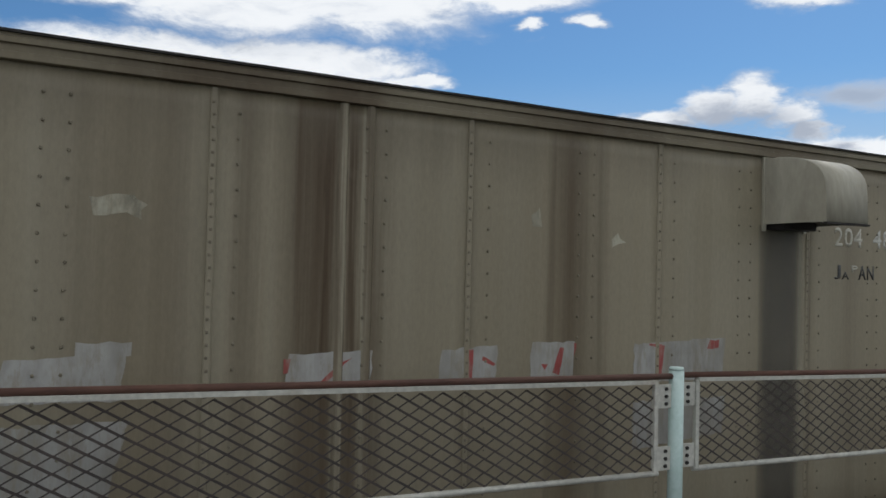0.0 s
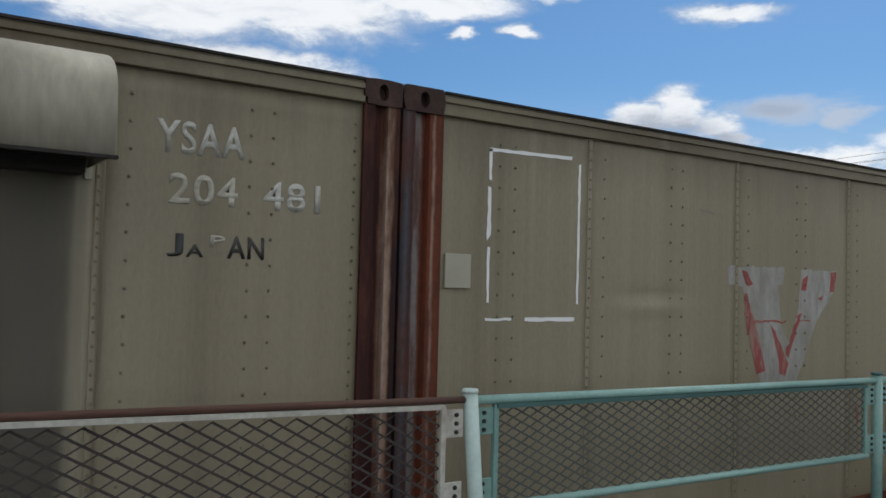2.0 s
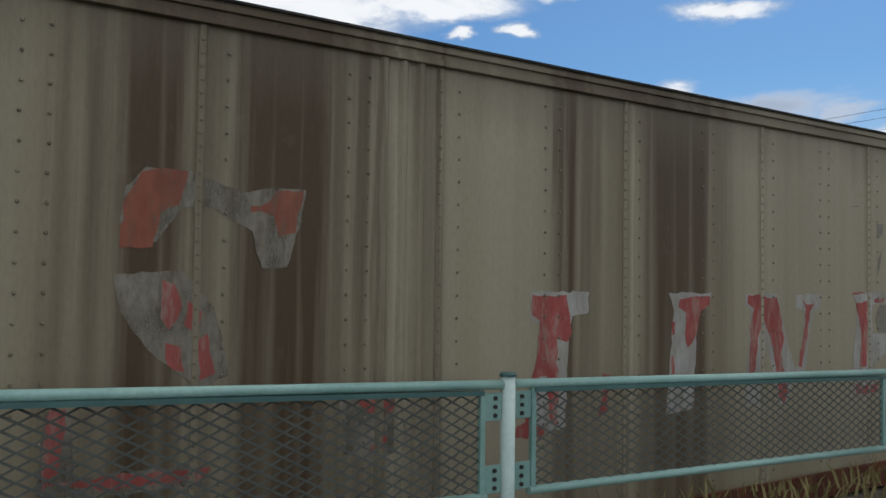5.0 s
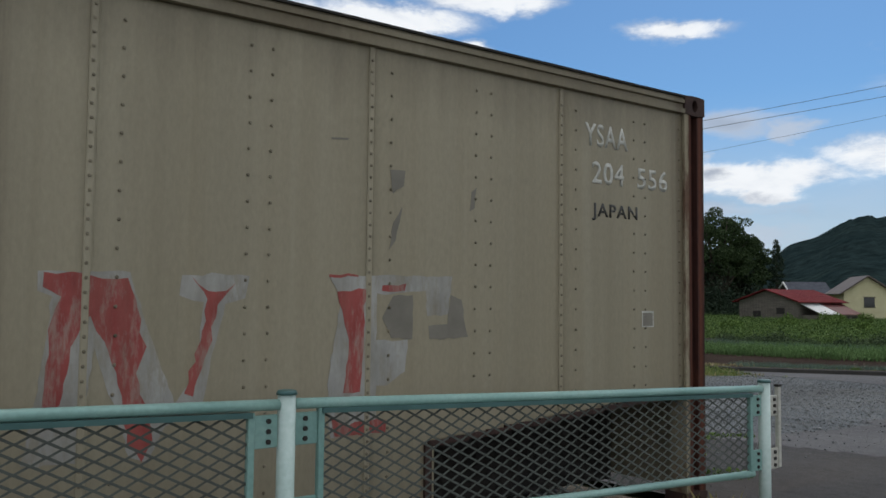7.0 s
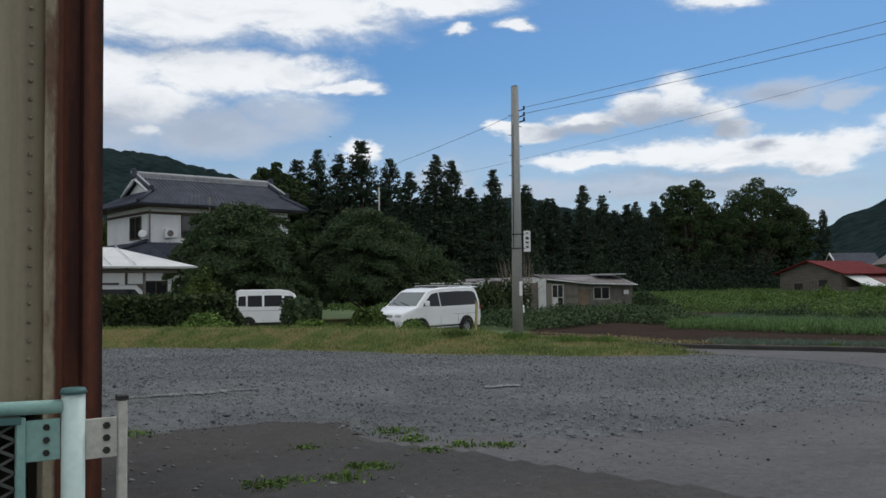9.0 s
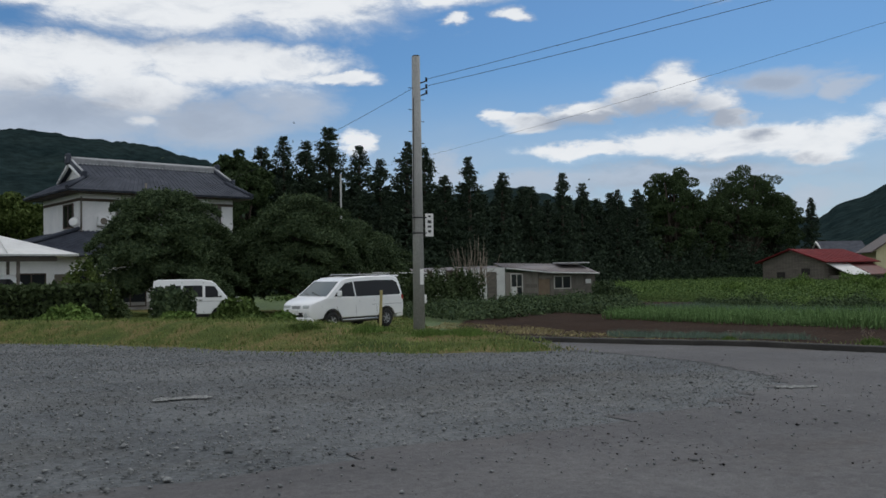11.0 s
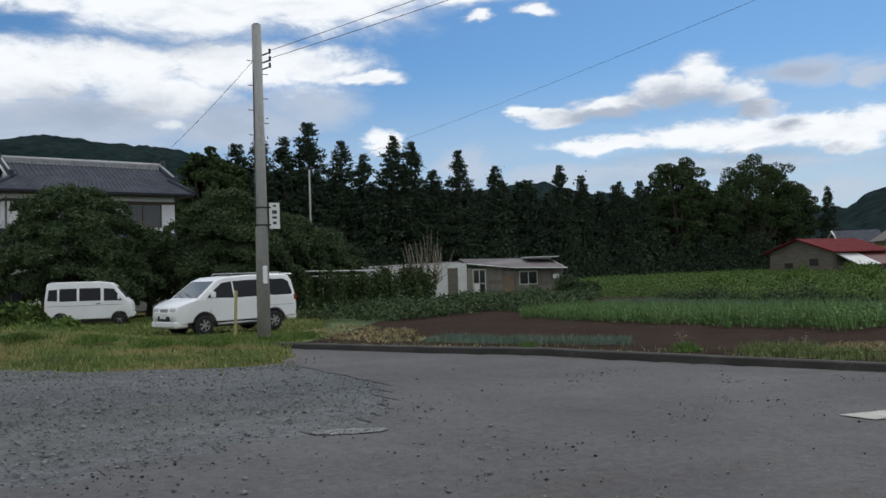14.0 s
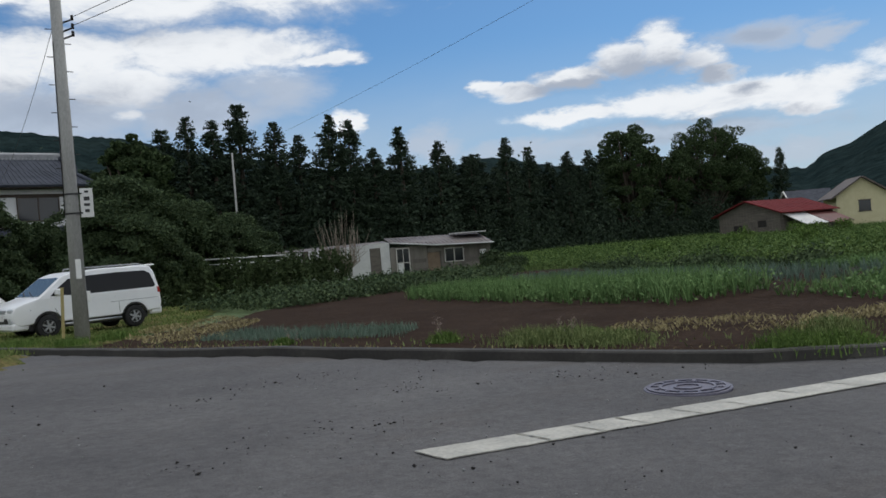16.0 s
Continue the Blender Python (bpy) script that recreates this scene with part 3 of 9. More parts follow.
M["soot"] = soot_coat()
M["cream_blot"] = worn_coat("cream_blot", (0.40, 0.37, 0.275), (0.46, 0.43, 0.33), (0.36, 0.32, 0.23), 0.5)
M["faint_letter"] = varied("nearly_worn_off_letter", [(0.3, (0.36, 0.335, 0.26)), (0.7, (0.44, 0.42, 0.35))], 9, 0.6, fine=60)
M["plate"] = varied("cover_plate_paint", [(0.3, (0.36, 0.34, 0.26)), (0.7, (0.42, 0.40, 0.32))], 6, 0.5)
M["hood"] = varied("hood_paint", [(0.3, (0.29, 0.265, 0.20)), (0.55, (0.38, 0.355, 0.28)), (0.8, (0.46, 0.44, 0.36))], 2.5, 0.6, 0.0, fine=25, fine_amt=0.15, bump_s=0.08, stretch=(1.5, 1, 0.4))
M["scuff"] = varied("dark_scuff", [(0.3, (0.16, 0.145, 0.115)), (0.7, (0.23, 0.21, 0.17))], 6, 0.6)
# Lighter, worn copy of the fence green: carries the rails' highlight in its colour.
M["green_highlight"] = varied("worn_green_rail_highlight", [(0.3, (0.20, 0.36, 0.32)), (0.6, (0.27, 0.44, 0.39)), (0.85, (0.40, 0.53, 0.48))], 3, 0.35, 0.0, fine=50, fine_amt=0.15)
# Darker copy of the fence green: shade below the rail, and post caps.
M["green_dark"] = varied("deep_green_cap_and_shade", [(0.3, (0.035, 0.095, 0.090)), (0.7, (0.065, 0.150, 0.140))], 4, 0.5)
M["fence_post_green"] = varied("blue_green_post", [(0.3, (0.17, 0.31, 0.28)), (0.7, (0.25, 0.40, 0.36))], 3, 0.45, fine=40, fine_amt=0.15)
M["soil_pale"] = varied("dry_earth", [(0.3, (0.085, 0.068, 0.048)), (0.6, (0.13, 0.108, 0.078)), (0.8, (0.17, 0.15, 0.11))], 0.9, 0.95, 0, fine=14, bump_s=0.8, bump_d=0.04, fine_amt=0.4)
M["pale_dust"] = varied("pale_dust", [(0.3, (0.135, 0.14, 0.14)), (0.7, (0.19, 0.195, 0.19))], 3, 0.9, 0, fine=30, bump_s=0.4)
M["pebble"] = leaf_mat("pebble", (0.095, 0.10, 0.102), (0.25, 0.256, 0.255), 0.9)
M["straw"] = leaf_mat("straw", (0.20, 0.17, 0.085), (0.36, 0.31, 0.17))
M["leek"] = leaf_mat("leek_leaves", (0.075, 0.118, 0.090), (0.17, 0.23, 0.18))
M["twig"] = varied("bare_twig", [(0.3, (0.16, 0.13, 0.10)), (0.7, (0.25, 0.21, 0.165))], 4, 0.9)
M["window_glass"] = principled("window_glass", (0.02, 0.022, 0.025), 0.08, 0.0, 0.6)
M["tile_light"] = varied("mortared_ridge_tile", [(0.3, (0.16, 0.165, 0.175)), (0.7, (0.26, 0.265, 0.275))], 2.5, 0.6, fine=14)
M["tile_pale"] = varied("pale_mortar_and_tile_ends", [(0.3, (0.36, 0.37, 0.38)), (0.7, (0.50, 0.51, 0.52))], 3, 0.7)
M["white_tin"] = varied("pale_sheet_metal", [(0.3, (0.50, 0.50, 0.49)), (0.6, (0.62, 0.62, 0.60)), (0.85, (0.44, 0.40, 0.35))], 1.0, 0.6, fine=10, fine_amt=0.15)
M["tin_dark"] = varied("rusty_corrugated_sheet", [(0.3, (0.085, 0.072, 0.070)), (0.6, (0.125, 0.105, 0.10)), (0.8, (0.13, 0.085, 0.068))], 1.0, 0.6, 0.2, fine=12)
M["pale_wood"] = varied("pale_wood_frame", [(0.3, (0.42, 0.40, 0.36)), (0.7, (0.55, 0.53, 0.48))], 4, 0.7)
M["patch_board"] = varied("patched_board", [(0.3, (0.10, 0.09, 0.078)), (0.7, (0.20, 0.18, 0.155))], 1.5, 0.9, 0, fine=18, bump_s=0.4, stretch=(0.4, 0.4, 3))
set_in(M["patch_board"], "Base Color", mix_node(M["patch_board"], 0.55, ramp_node(M["patch_board"], noise_node(M["patch_board"], 6, 5, 0.7, stretch=(2, 1, 0.3)), [(0.3, (0.09, 0.08, 0.068)), (0.7, (0.21, 0.19, 0.165))]), by_random(M["patch_board"], [(0.0, (0.07, 0.06, 0.052)), (0.5, (0.17, 0.155, 0.135)), (1.0, (0.28, 0.255, 0.22))])))
M["board_light"] = varied("fresh_board", [(0.3, (0.15, 0.105, 0.07)), (0.7, (0.21, 0.155, 0.105))], 3, 0.8)
M["red_tin_dark"] = varied("dark_red_tin", [(0.3, (0.09, 0.022, 0.02)), (0.7, (0.13, 0.032, 0.028))], 0.8, 0.6)
M["roof_brown"] = varied("brown_roof", [(0.3, (0.075, 0.058, 0.05)), (0.7, (0.12, 0.095, 0.082))], 0.8, 0.7, fine=6)
M["grey_trim"] = principled("grey_trim", (0.30, 0.31, 0.32), 0.4)
M["glass_clear"] = principled("windscreen_glass", (0.10, 0.125, 0.13), 0.06, 0.0, 0.7)
# Near-black green: the shade inside the hedge as a colour.
M["hedge_shade_core"] = principled("hedge_shade_core", (0.012, 0.018, 0.008), 0.95)
M["meadow"] = leaf_mat("meadow_leaves", (0.046, 0.086, 0.027), (0.145, 0.205, 0.066))

M["weed_pale"] = leaf_mat("pale_weed_leaves", (0.09, 0.125, 0.045), (0.25, 0.29, 0.125))
M["flower"] = leaf_mat("pale_flower", (0.22, 0.17, 0.15), (0.36, 0.29, 0.26))
M["grit_dark"] = leaf_mat("dark_grit", (0.018, 0.017, 0.017), (0.085, 0.08, 0.076), 0.9)
M["grit_pale"] = leaf_mat("pale_grit", (0.16, 0.165, 0.165), (0.33, 0.335, 0.325), 0.9)
M["asphalt_old"] = stony("old_dark_asphalt", [(0.3, (0.040, 0.038, 0.037)), (0.5, (0.054, 0.051, 0.049)), (0.75, (0.074, 0.070, 0.067))], 0.6, (0.060, 0.050, 0.042), 80, 12, 0.6, 0.007)
M["olive_leaf"] = leaf_mat("olive_leaf", (0.045, 0.070, 0.020), (0.115, 0.150, 0.045))
# ---- building tools ----
def obj(name, bm, material, parent=None, label="", smooth=False):
    """Link a bmesh as one mesh object."""
    me = bpy.data.meshes.new(name)
    if smooth:
        for f in bm.faces:
            f.smooth = True
    bm.to_mesh(me)
    bm.free()
    for m in material if isinstance(material, (list, tuple)) else [material]:
        me.materials.append(m)
    ob = new(name, me)
    if parent is not None:
        ob.parent = parent
    if label:
        ob["label"] = label
    return ob


def part(name, bm, material, parent, label="", smooth=False):
    return obj(name, bm, material, parent, label, smooth)


def thing(name, m, label, category, group="", kind=""):
    ob = new(name)
    ob.empty_display_size = 0.2
    ob.matrix_basis = m
    return tagged(ob, label, category, group, kind)


def box(bm, x0, x1, y0, y1, z0, z1, bevel=0.0, mat=0):
    vs = [bm.verts.new((x, y, z)) for x in (x0, x1) for y in (y0, y1) for z in (z0, z1)]
    fs = []
    for q in ((0, 1, 3, 2), (4, 6, 7, 5), (0, 4, 5, 1), (2, 3, 7, 6), (0, 2, 6, 4), (1, 5, 7, 3)):
        f = bm.faces.new([vs[i] for i in q])
        f.material_index = mat
        fs.append(f)
    if bevel > 0:
        es = list({e for f in fs for e in f.edges})
        bmesh.ops.bevel(bm, geom=es, offset=bevel, segments=1, affect="EDGES", profile=0.5)
    return fs


def bx(x0, x1, y0, y1, z0, z1, bevel=0.0):
    bm = bmesh.new()
    box(bm, x0, x1, y0, y1, z0, z1, bevel)
    return bm


def tube(bm, pts, radii, n=8, caps=True, mat=0):
    """A round tube through the points; radii: one for each point."""
    rings = []
    pts = [Vector(p) for p in pts]
    for i, p in enumerate(pts):
        d = (pts[min(i + 1, len(pts) - 1)] - pts[max(i - 1, 0)]).normalized()
        side = d.cross(Vector((0, 0, 1)))
        side = Vector((1, 0, 0)) if side.length < 1e-3 else side.normalized()
        up = side.cross(d)
        r = radii[i] if isinstance(radii, (list, tuple)) else radii
        rings.append([bm.verts.new(p + r * (math.cos(a) * side + math.sin(a) * up)) for a in [2 * math.pi * k / n for k in range(n)]])
    for a, b in zip(rings, rings[1:]):
        for k in range(n):
            f = bm.faces.new((a[k], a[(k + 1) % n], b[(k + 1) % n], b[k]))
            f.smooth = True
            f.material_index = mat
    if caps:
        bm.faces.new(rings[0][::-1]).material_index = mat
        bm.faces.new(rings[-1]).material_index = mat


def tb(pts, radii, n=8):
    bm = bmesh.new()
    tube(bm, pts, radii, n)
    return bm


def prism(bm, outline, axis, lo, hi, mat=0):
    """Extrude a closed 2D outline along an axis: 'x' takes (y, z), 'y' takes (x, z), 'z' takes (x, y)."""
    def v(p, h):
        return {"x": (h, p[0], p[1]), "y": (p[0], h, p[1]), "z": (p[0], p[1], h)}[axis]
    a = [bm.verts.new(v(p, lo)) for p in outline]
    b = [bm.verts.new(v(p, hi)) for p in outline]
    n = len(a)
    fs = [bm.faces.new((a[i], a[(i + 1) % n], b[(i + 1) % n], b[i])) for i in range(n)]
    fs += [bm.faces.new(a[::-1]), bm.faces.new(b)]
    for f in fs:
        f.material_index = mat
    bmesh.ops.recalc_face_normals(bm, faces=fs)
    return fs


def gz(x, y):
    """Height of the ground: the road falls gently along x, the yard behind it away from the road."""
    return 0.15 - 0.03 * (min(max(x, -20), 32) - 20) - 0.035 * min(max(y - 7, 0), 18)


def smoothstep(a, b, x):
    u = min(max((x - a) / (b - a), 0.0), 1.0)
    return u * u * (3 - 2 * u)


def from_arrays(name, verts, faces, material, parent=None, label=""):
    """A mesh object from numpy arrays of corners and of faces with the same number of corners."""
    me = bpy.data.meshes.new(name)
    verts, faces = np.asarray(verts, np.float32), np.asarray(faces, np.int32)
    k = faces.shape[1]
    me.vertices.add(len(verts))
    me.vertices.foreach_set("co", verts.ravel())
    me.loops.add(faces.size)
    me.loops.foreach_set("vertex_index", faces.ravel())
    me.polygons.add(len(faces))
    me.polygons.foreach_set("loop_start", np.arange(0, faces.size, k, dtype=np.int32))
    me.update(calc_edges=True)
    me.materials.append(material)
    ob = new(name, me)
    if parent is not None:
        ob.parent = parent
    if label:
        ob["label"] = label
    return ob


def leaf_quads(points, size, rng, flat=0.0, aspect=0.6):
    """Small leaf-shaped cards at the points, turned at random; flat: how level they lie."""
    n = len(points)
    a = rng.normal(size=(n, 3))
    a[:, 2] *= 1 - 0.7 * flat
    a /= np.linalg.norm(a, axis=1, keepdims=True) + 1e-9
    b = np.cross(a, rng.normal(size=(n, 3)))
    b /= np.linalg.norm(b, axis=1, keepdims=True) + 1e-9
    s = (size * rng.uniform(0.6, 1.3, n))[:, None]
    p = np.asarray(points)
    v = np.stack([p - a * s, p + b * s * aspect, p + a * s, p - b * s * aspect], 1).reshape(-1, 3)
    f = np.arange(4 * n).reshape(-1, 4)
    return v, f


def blades(points, height, rng, width=0.02, lean=0.35):
    """Grass: one bent triangle pair for each point."""
    n = len(points)
    p = np.asarray(points, float)
    h = height * rng.uniform(0.5, 1.35, n)
    t = rng.uniform(0, 2 * np.pi, n)
    side = np.stack([np.cos(t), np.sin(t), np.zeros(n)], 1) * (width * rng.uniform(0.6, 1.4, n))[:, None]
    t2 = rng.uniform(0, 2 * np.pi, n)
    off = np.stack([np.cos(t2), np.sin(t2), np.zeros(n)], 1) * (h * lean * rng.uniform(0.2, 1.2, n))[:, None]
    up = np.zeros((n, 3))
    up[:, 2] = 1
    mid = p + 0.55 * h[:, None] * up + 0.35 * off
    tip = p + h[:, None] * up + off
    v = np.stack([p - side, p + side, mid + 0.7 * side, tip, mid - 0.7 * side], 1).reshape(-1, 3)
    i = 5 * np.arange(n)[:, None]
    f = np.concatenate([i + [[0, 1, 2, 4]], i + [[4, 2, 3, 3]]], 0)
    # Each blade is a quad and a triangle; keep triangles alone for an even face size.
    f = np.concatenate([i + [[0, 1, 2]], i + [[0, 2, 4]], i + [[4, 2, 3]]], 0)
    return v, f
# ---- ground ----
class polygon:
    """An area of the plan: called with a place it says whether that lies inside; many() asks it of arrays."""

    def __init__(self, points):
        self.points = points

    def many(self, x, y):
        odd = np.zeros(np.shape(x), bool)
        for (xa, ya), (xb, yb) in zip(self.points, self.points[1:] + self.points[:1]):
            if ya != yb:
                odd ^= ((ya > y) != (yb > y)) & (x < (xb - xa) * (y - ya) / (yb - ya) + xa)
        return odd

    def __call__(self, x, y):
        odd = False
        for (xa, ya), (xb, yb) in zip(self.points, self.points[1:] + self.points[:1]):
            if (ya > y) != (yb > y) and x < (xb - xa) * (y - ya) / (yb - ya) + xa:
                odd = not odd
        return odd


def worn(x, y, k=1.0):
    """The wander of a worn edge."""
    return k * (0.28 * noise.noise((x * 0.8, y * 0.8, 1)) + 0.12 * noise.noise((x * 2.7, y * 2.7, 1)))


def sheet(name, material, inside, x0, x1, y0, y1, step, lift, label, category, relief=0.0, wander=1.0, kind="structure"):
    """A draped patch of ground: the grid cells whose middle lies inside; lift may be a function of the place."""
    bm = bmesh.new()
    nx, ny = int((x1 - x0) / step), int((y1 - y0) / step)
    vs = {}

    def vert(i, j):
        if (i, j) not in vs:
            x, y = x0 + i * step, y0 + j * step
            px = x + 0.4 * step * noise.noise((x * 1.7, y * 1.7, 5))
            py = y + 0.4 * step * noise.noise((x * 1.7, y * 1.7, 9))
            h = relief * (noise.noise((x * 0.6, y * 0.6, 2)) + 0.5 * noise.noise((x * 2.1, y * 2.1, 4)))
            up = lift(x, y) if callable(lift) else lift
            vs[i, j] = bm.verts.new((px, py, gz(px, py) + up + h))
        return vs[i, j]

    for i in range(nx):
        for j in range(ny):
            x, y = x0 + (i + 0.5) * step, y0 + (j + 0.5) * step
            w = worn(x, y, wander)
            if inside(x + w, y + w):
                f = bm.faces.new((vert(i, j), vert(i + 1, j), vert(i + 1, j + 1), vert(i, j + 1)))
                f.smooth = True
    # A raised sheet runs out into the ground along its edge.
    if relief >= 0.03:
        for v in [v for v in bm.verts if v.is_boundary]:
            v.co.z = gz(v.co.x, v.co.y) - 0.03
    return tagged(obj(name, bm, material), label, category, kind=kind)


def big_ground():
    """One sheet out to the horizon, finer near the road."""
    bm = bmesh.new()
    xs = [-3000, -1200, -400, -150, -60] + list(range(-30, 80, 2)) + [90, 110, 140, 180, 240, 400, 800, 1600, 3200]
    ys = [-3000, -1200, -400, -150, -60, -30] + list(range(-16, 70, 2)) + [80, 95, 115, 140, 180, 260, 400, 800, 1600, 3200]
    # Under the containers it lies lower than the road.
    grid = [[bm.verts.new((x, y, min(gz(x, y) - 0.07, 0.15) if x <= 10 and 0 <= y <= 2 else gz(x, y) - 0.07)) for y in ys] for x in xs]
    for i in range(len(xs) - 1):
        for j in range(len(ys) - 1):
            bm.faces.new((grid[i][j], grid[i + 1][j], grid[i + 1][j + 1], grid[i][j + 1])).smooth = True
    return tagged(obj("ground", bm, M["field_floor"]), "dark green farmland reaching out to the hills", "ground", kind="structure")


big_ground()
ROAD = polygon([(-60, -9), (90, -9), (90, -0.8), (45, -0.2), (36, 0.7), (31.4, 1.5), (30.7, 2.2), (29.0, 5.6), (28.0, 8.4), (27.2, 11.8), (26.6, 13.6), (25.6, 11.4), (25.1, 8.0), (24.9, 5.0), (24.0, 3.2), (22.6, 2.6), (21.0, 2.3), (18.4, 1.9), (16.0, 1.7), (14.8, 2.3), (14.6, 3.4), (13.0, 3.7), (12.35, 3.6), (12.3, -0.45), (-60, -0.45)])
GRAVEL = polygon([(12.3, 0.4), (28, 0.4), (28, 6), (26.5, 14), (24, 24), (20, 29), (12, 31), (-30, 31), (-30, 2.7), (12.3, 2.7)])
VERGE = polygon([(-10, 22.5), (8, 21.5), (14, 21.0), (17.5, 20.0), (19.4, 17.3), (21.3, 10.8), (22.8, 8.6), (25.0, 7.9), (25.9, 9.6), (26.7, 13.2), (27.0, 15.2), (28.3, 15.2), (29.6, 19.0), (33.0, 25.0), (40, 40), (30, 50), (10, 50), (-10, 50)])
EDGE = [(-10.0, 22.5), (8.0, 21.5), (14.0, 21.0), (17.5, 20.0), (19.4, 17.3), (21.3, 10.8), (22.8, 8.6), (25.0, 7.9)]


def bank(x, y):
    """The verge rises from the lot in a low grassy bank, highest away from the corner."""
    if not VERGE(x, y):
        return 0.0
    d = 99.0
    for (xa, ya), (xb, yb) in zip(EDGE, EDGE[1:]):
        dx, dy = xb - xa, yb - ya
        u = min(max(((x - xa) * dx + (y - ya) * dy) / (dx * dx + dy * dy), 0), 1)
        d = min(d, math.hypot(x - xa - u * dx, y - ya - u * dy))
    return (0.10 + 0.38 * smoothstep(9, 16, y)) * smoothstep(0, 1.8, d) * (1 - smoothstep(2.8, 6.0, d))


sheet("gravel_lot", M["gravel"], GRAVEL, -30, 28.5, 0.4, 31, 0.3, -0.007, "grey crushed stone car park with worn bare patches", "gravel", relief=0.004)
sheet("road", M["asphalt"], ROAD, -60, 90, -9, 14, 0.25, 0.0, "worn grey asphalt road with scattered grit", "road", relief=0.003, wander=0.6)
OLD = polygon([(12.3, -0.6), (15.6, -0.6), (15.2, 0.6), (14.9, 1.5), (14.72, 2.0), (14.55, 2.5), (14.75, 3.3), (14.2, 3.55), (13.6, 3.6), (12.9, 3.3), (12.3, 3.4)])
sheet("old_asphalt", M["asphalt_old"], OLD, 12.2, 16, -0.7, 4, 0.1, 0.005, "dark cracked patch of old asphalt beside the container", "road", relief=0.004, wander=0.45)
sheet("yard", M["soil_pale"], polygon([(-40, -0.42), (12.28, -0.42), (12.28, 2.9), (-40, 2.9)]), -40, 13, -1, 4, 0.3, lambda x, y: -0.02 + min(0.0, 0.36 - gz(x, y)) * smoothstep(-0.47, -0.1, y), "bare earth and dry grass under the containers", "earth", relief=0.02, wander=0.15)
sheet("verge", M["grass_floor"], VERGE, -10, 40, 7, 50, 0.4, lambda x, y: 0.02 + bank(x, y), "rough grass verge, yellowed along its edge", "grass", relief=0.04)
SOIL = polygon([(27.22, 12.6), (28.05, 8.8), (28.98, 6.3), (30.5, 3.0), (31.1, 2.0), (31.9, 1.55), (36.5, 1.1), (90, 0.4), (90, 10), (52, 12.5), (65, 41), (60, 43), (50, 33), (43, 31), (36.2, 27.4), (31.0, 20.0), (28.4, 15.5)])
sheet("bare_field", M["soil"], SOIL, 26, 90, 0, 44, 0.4, 0.05, "dark brown freshly tilled soil", "soil", relief=0.035, wander=0.2)


# The concrete edge of the field: a real step.
KERB = [(26.35, 16.4), (27.05, 12.4), (27.75, 8.8), (28.75, 6.1), (30.2, 3.0), (30.75, 1.95), (31.6, 1.35), (34.0, 0.95)]


def kerb():
    bm = bmesh.new()
    prof = [(0.0, -0.15), (0.0, 0.085), (0.02, 0.10), (0.13, 0.10), (0.15, 0.085), (0.15, -0.15)]
    rows = []
    pts = []
    for (xa, ya), (xb, yb) in zip(KERB, KERB[1:]):
        n = max(2, int(math.hypot(xb - xa, yb - ya) / 0.4))
        pts += [(xa + (xb - xa) * k / n, ya + (yb - ya) * k / n) for k in range(n)]
    pts.append(KERB[-1])
    for i, (x, y) in enumerate(pts):
        q, p = pts[min(i + 1, len(pts) - 1)], pts[max(i - 1, 0)]
        dx, dy = q[0] - p[0], q[1] - p[1]
        d = math.hypot(dx, dy)
        nx, ny = -dy / d, dx / d
        if nx < 0:
            nx, ny = -nx, -ny
        j = 0.012 * noise.noise((x * 3, y * 3, 0))
        rows.append([bm.verts.new((x + nx * a, y + ny * a, gz(x, y) + h + j)) for a, h in prof])
    for a, b in zip(rows, rows[1:]):
        for k in range(len(prof) - 1):
            bm.faces.new((a[k], a[k + 1], b[k + 1], b[k]))
    bm.faces.new(rows[0])
    bm.faces.new(rows[-1][::-1])
    bmesh.ops.recalc_face_normals(bm, faces=bm.faces[:])
    return tagged(obj("field_kerb", bm, M["kerb"]), "dark mossy concrete kerb between road and field", "kerb", kind="structure")


kerb()


def flat_mark(name, outline, material, label, category, lift=0.012, ragged=0.02, kind="structure", parent=None):
    pts = []
    for (xa, ya), (xb, yb) in zip(outline, outline[1:] + outline[:1]):
        n = max(1, int(math.hypot(xb - xa, yb - ya) / 0.08))
        for k in range(n):
            x, y = xa + (xb - xa) * k / n, ya + (yb - ya) * k / n
            pts.append((x + ragged * noise.noise((x * 9, y * 9, 1)), y + ragged * noise.noise((x * 9, y * 9, 6))))
    bm = bmesh.new()
    f = bm.faces.new([bm.verts.new((x, y, gz(x, y) + lift)) for x, y in pts])
    f.normal_update()
    if f.normal.z < 0:
        f.normal_flip()
        f.normal_update()
    bmesh.ops.triangulate(bm, faces=[f])
    ext = bmesh.ops.extrude_face_region(bm, geom=bm.faces[:])
    bmesh.ops.translate(bm, verts=[g for g in ext["geom"] if isinstance(g, bmesh.types.BMVert)], vec=(0, 0, -0.006))
    bmesh.ops.recalc_face_normals(bm, faces=bm.faces[:])
    return tagged(obj(name, bm, material, parent), label, category, kind=kind)


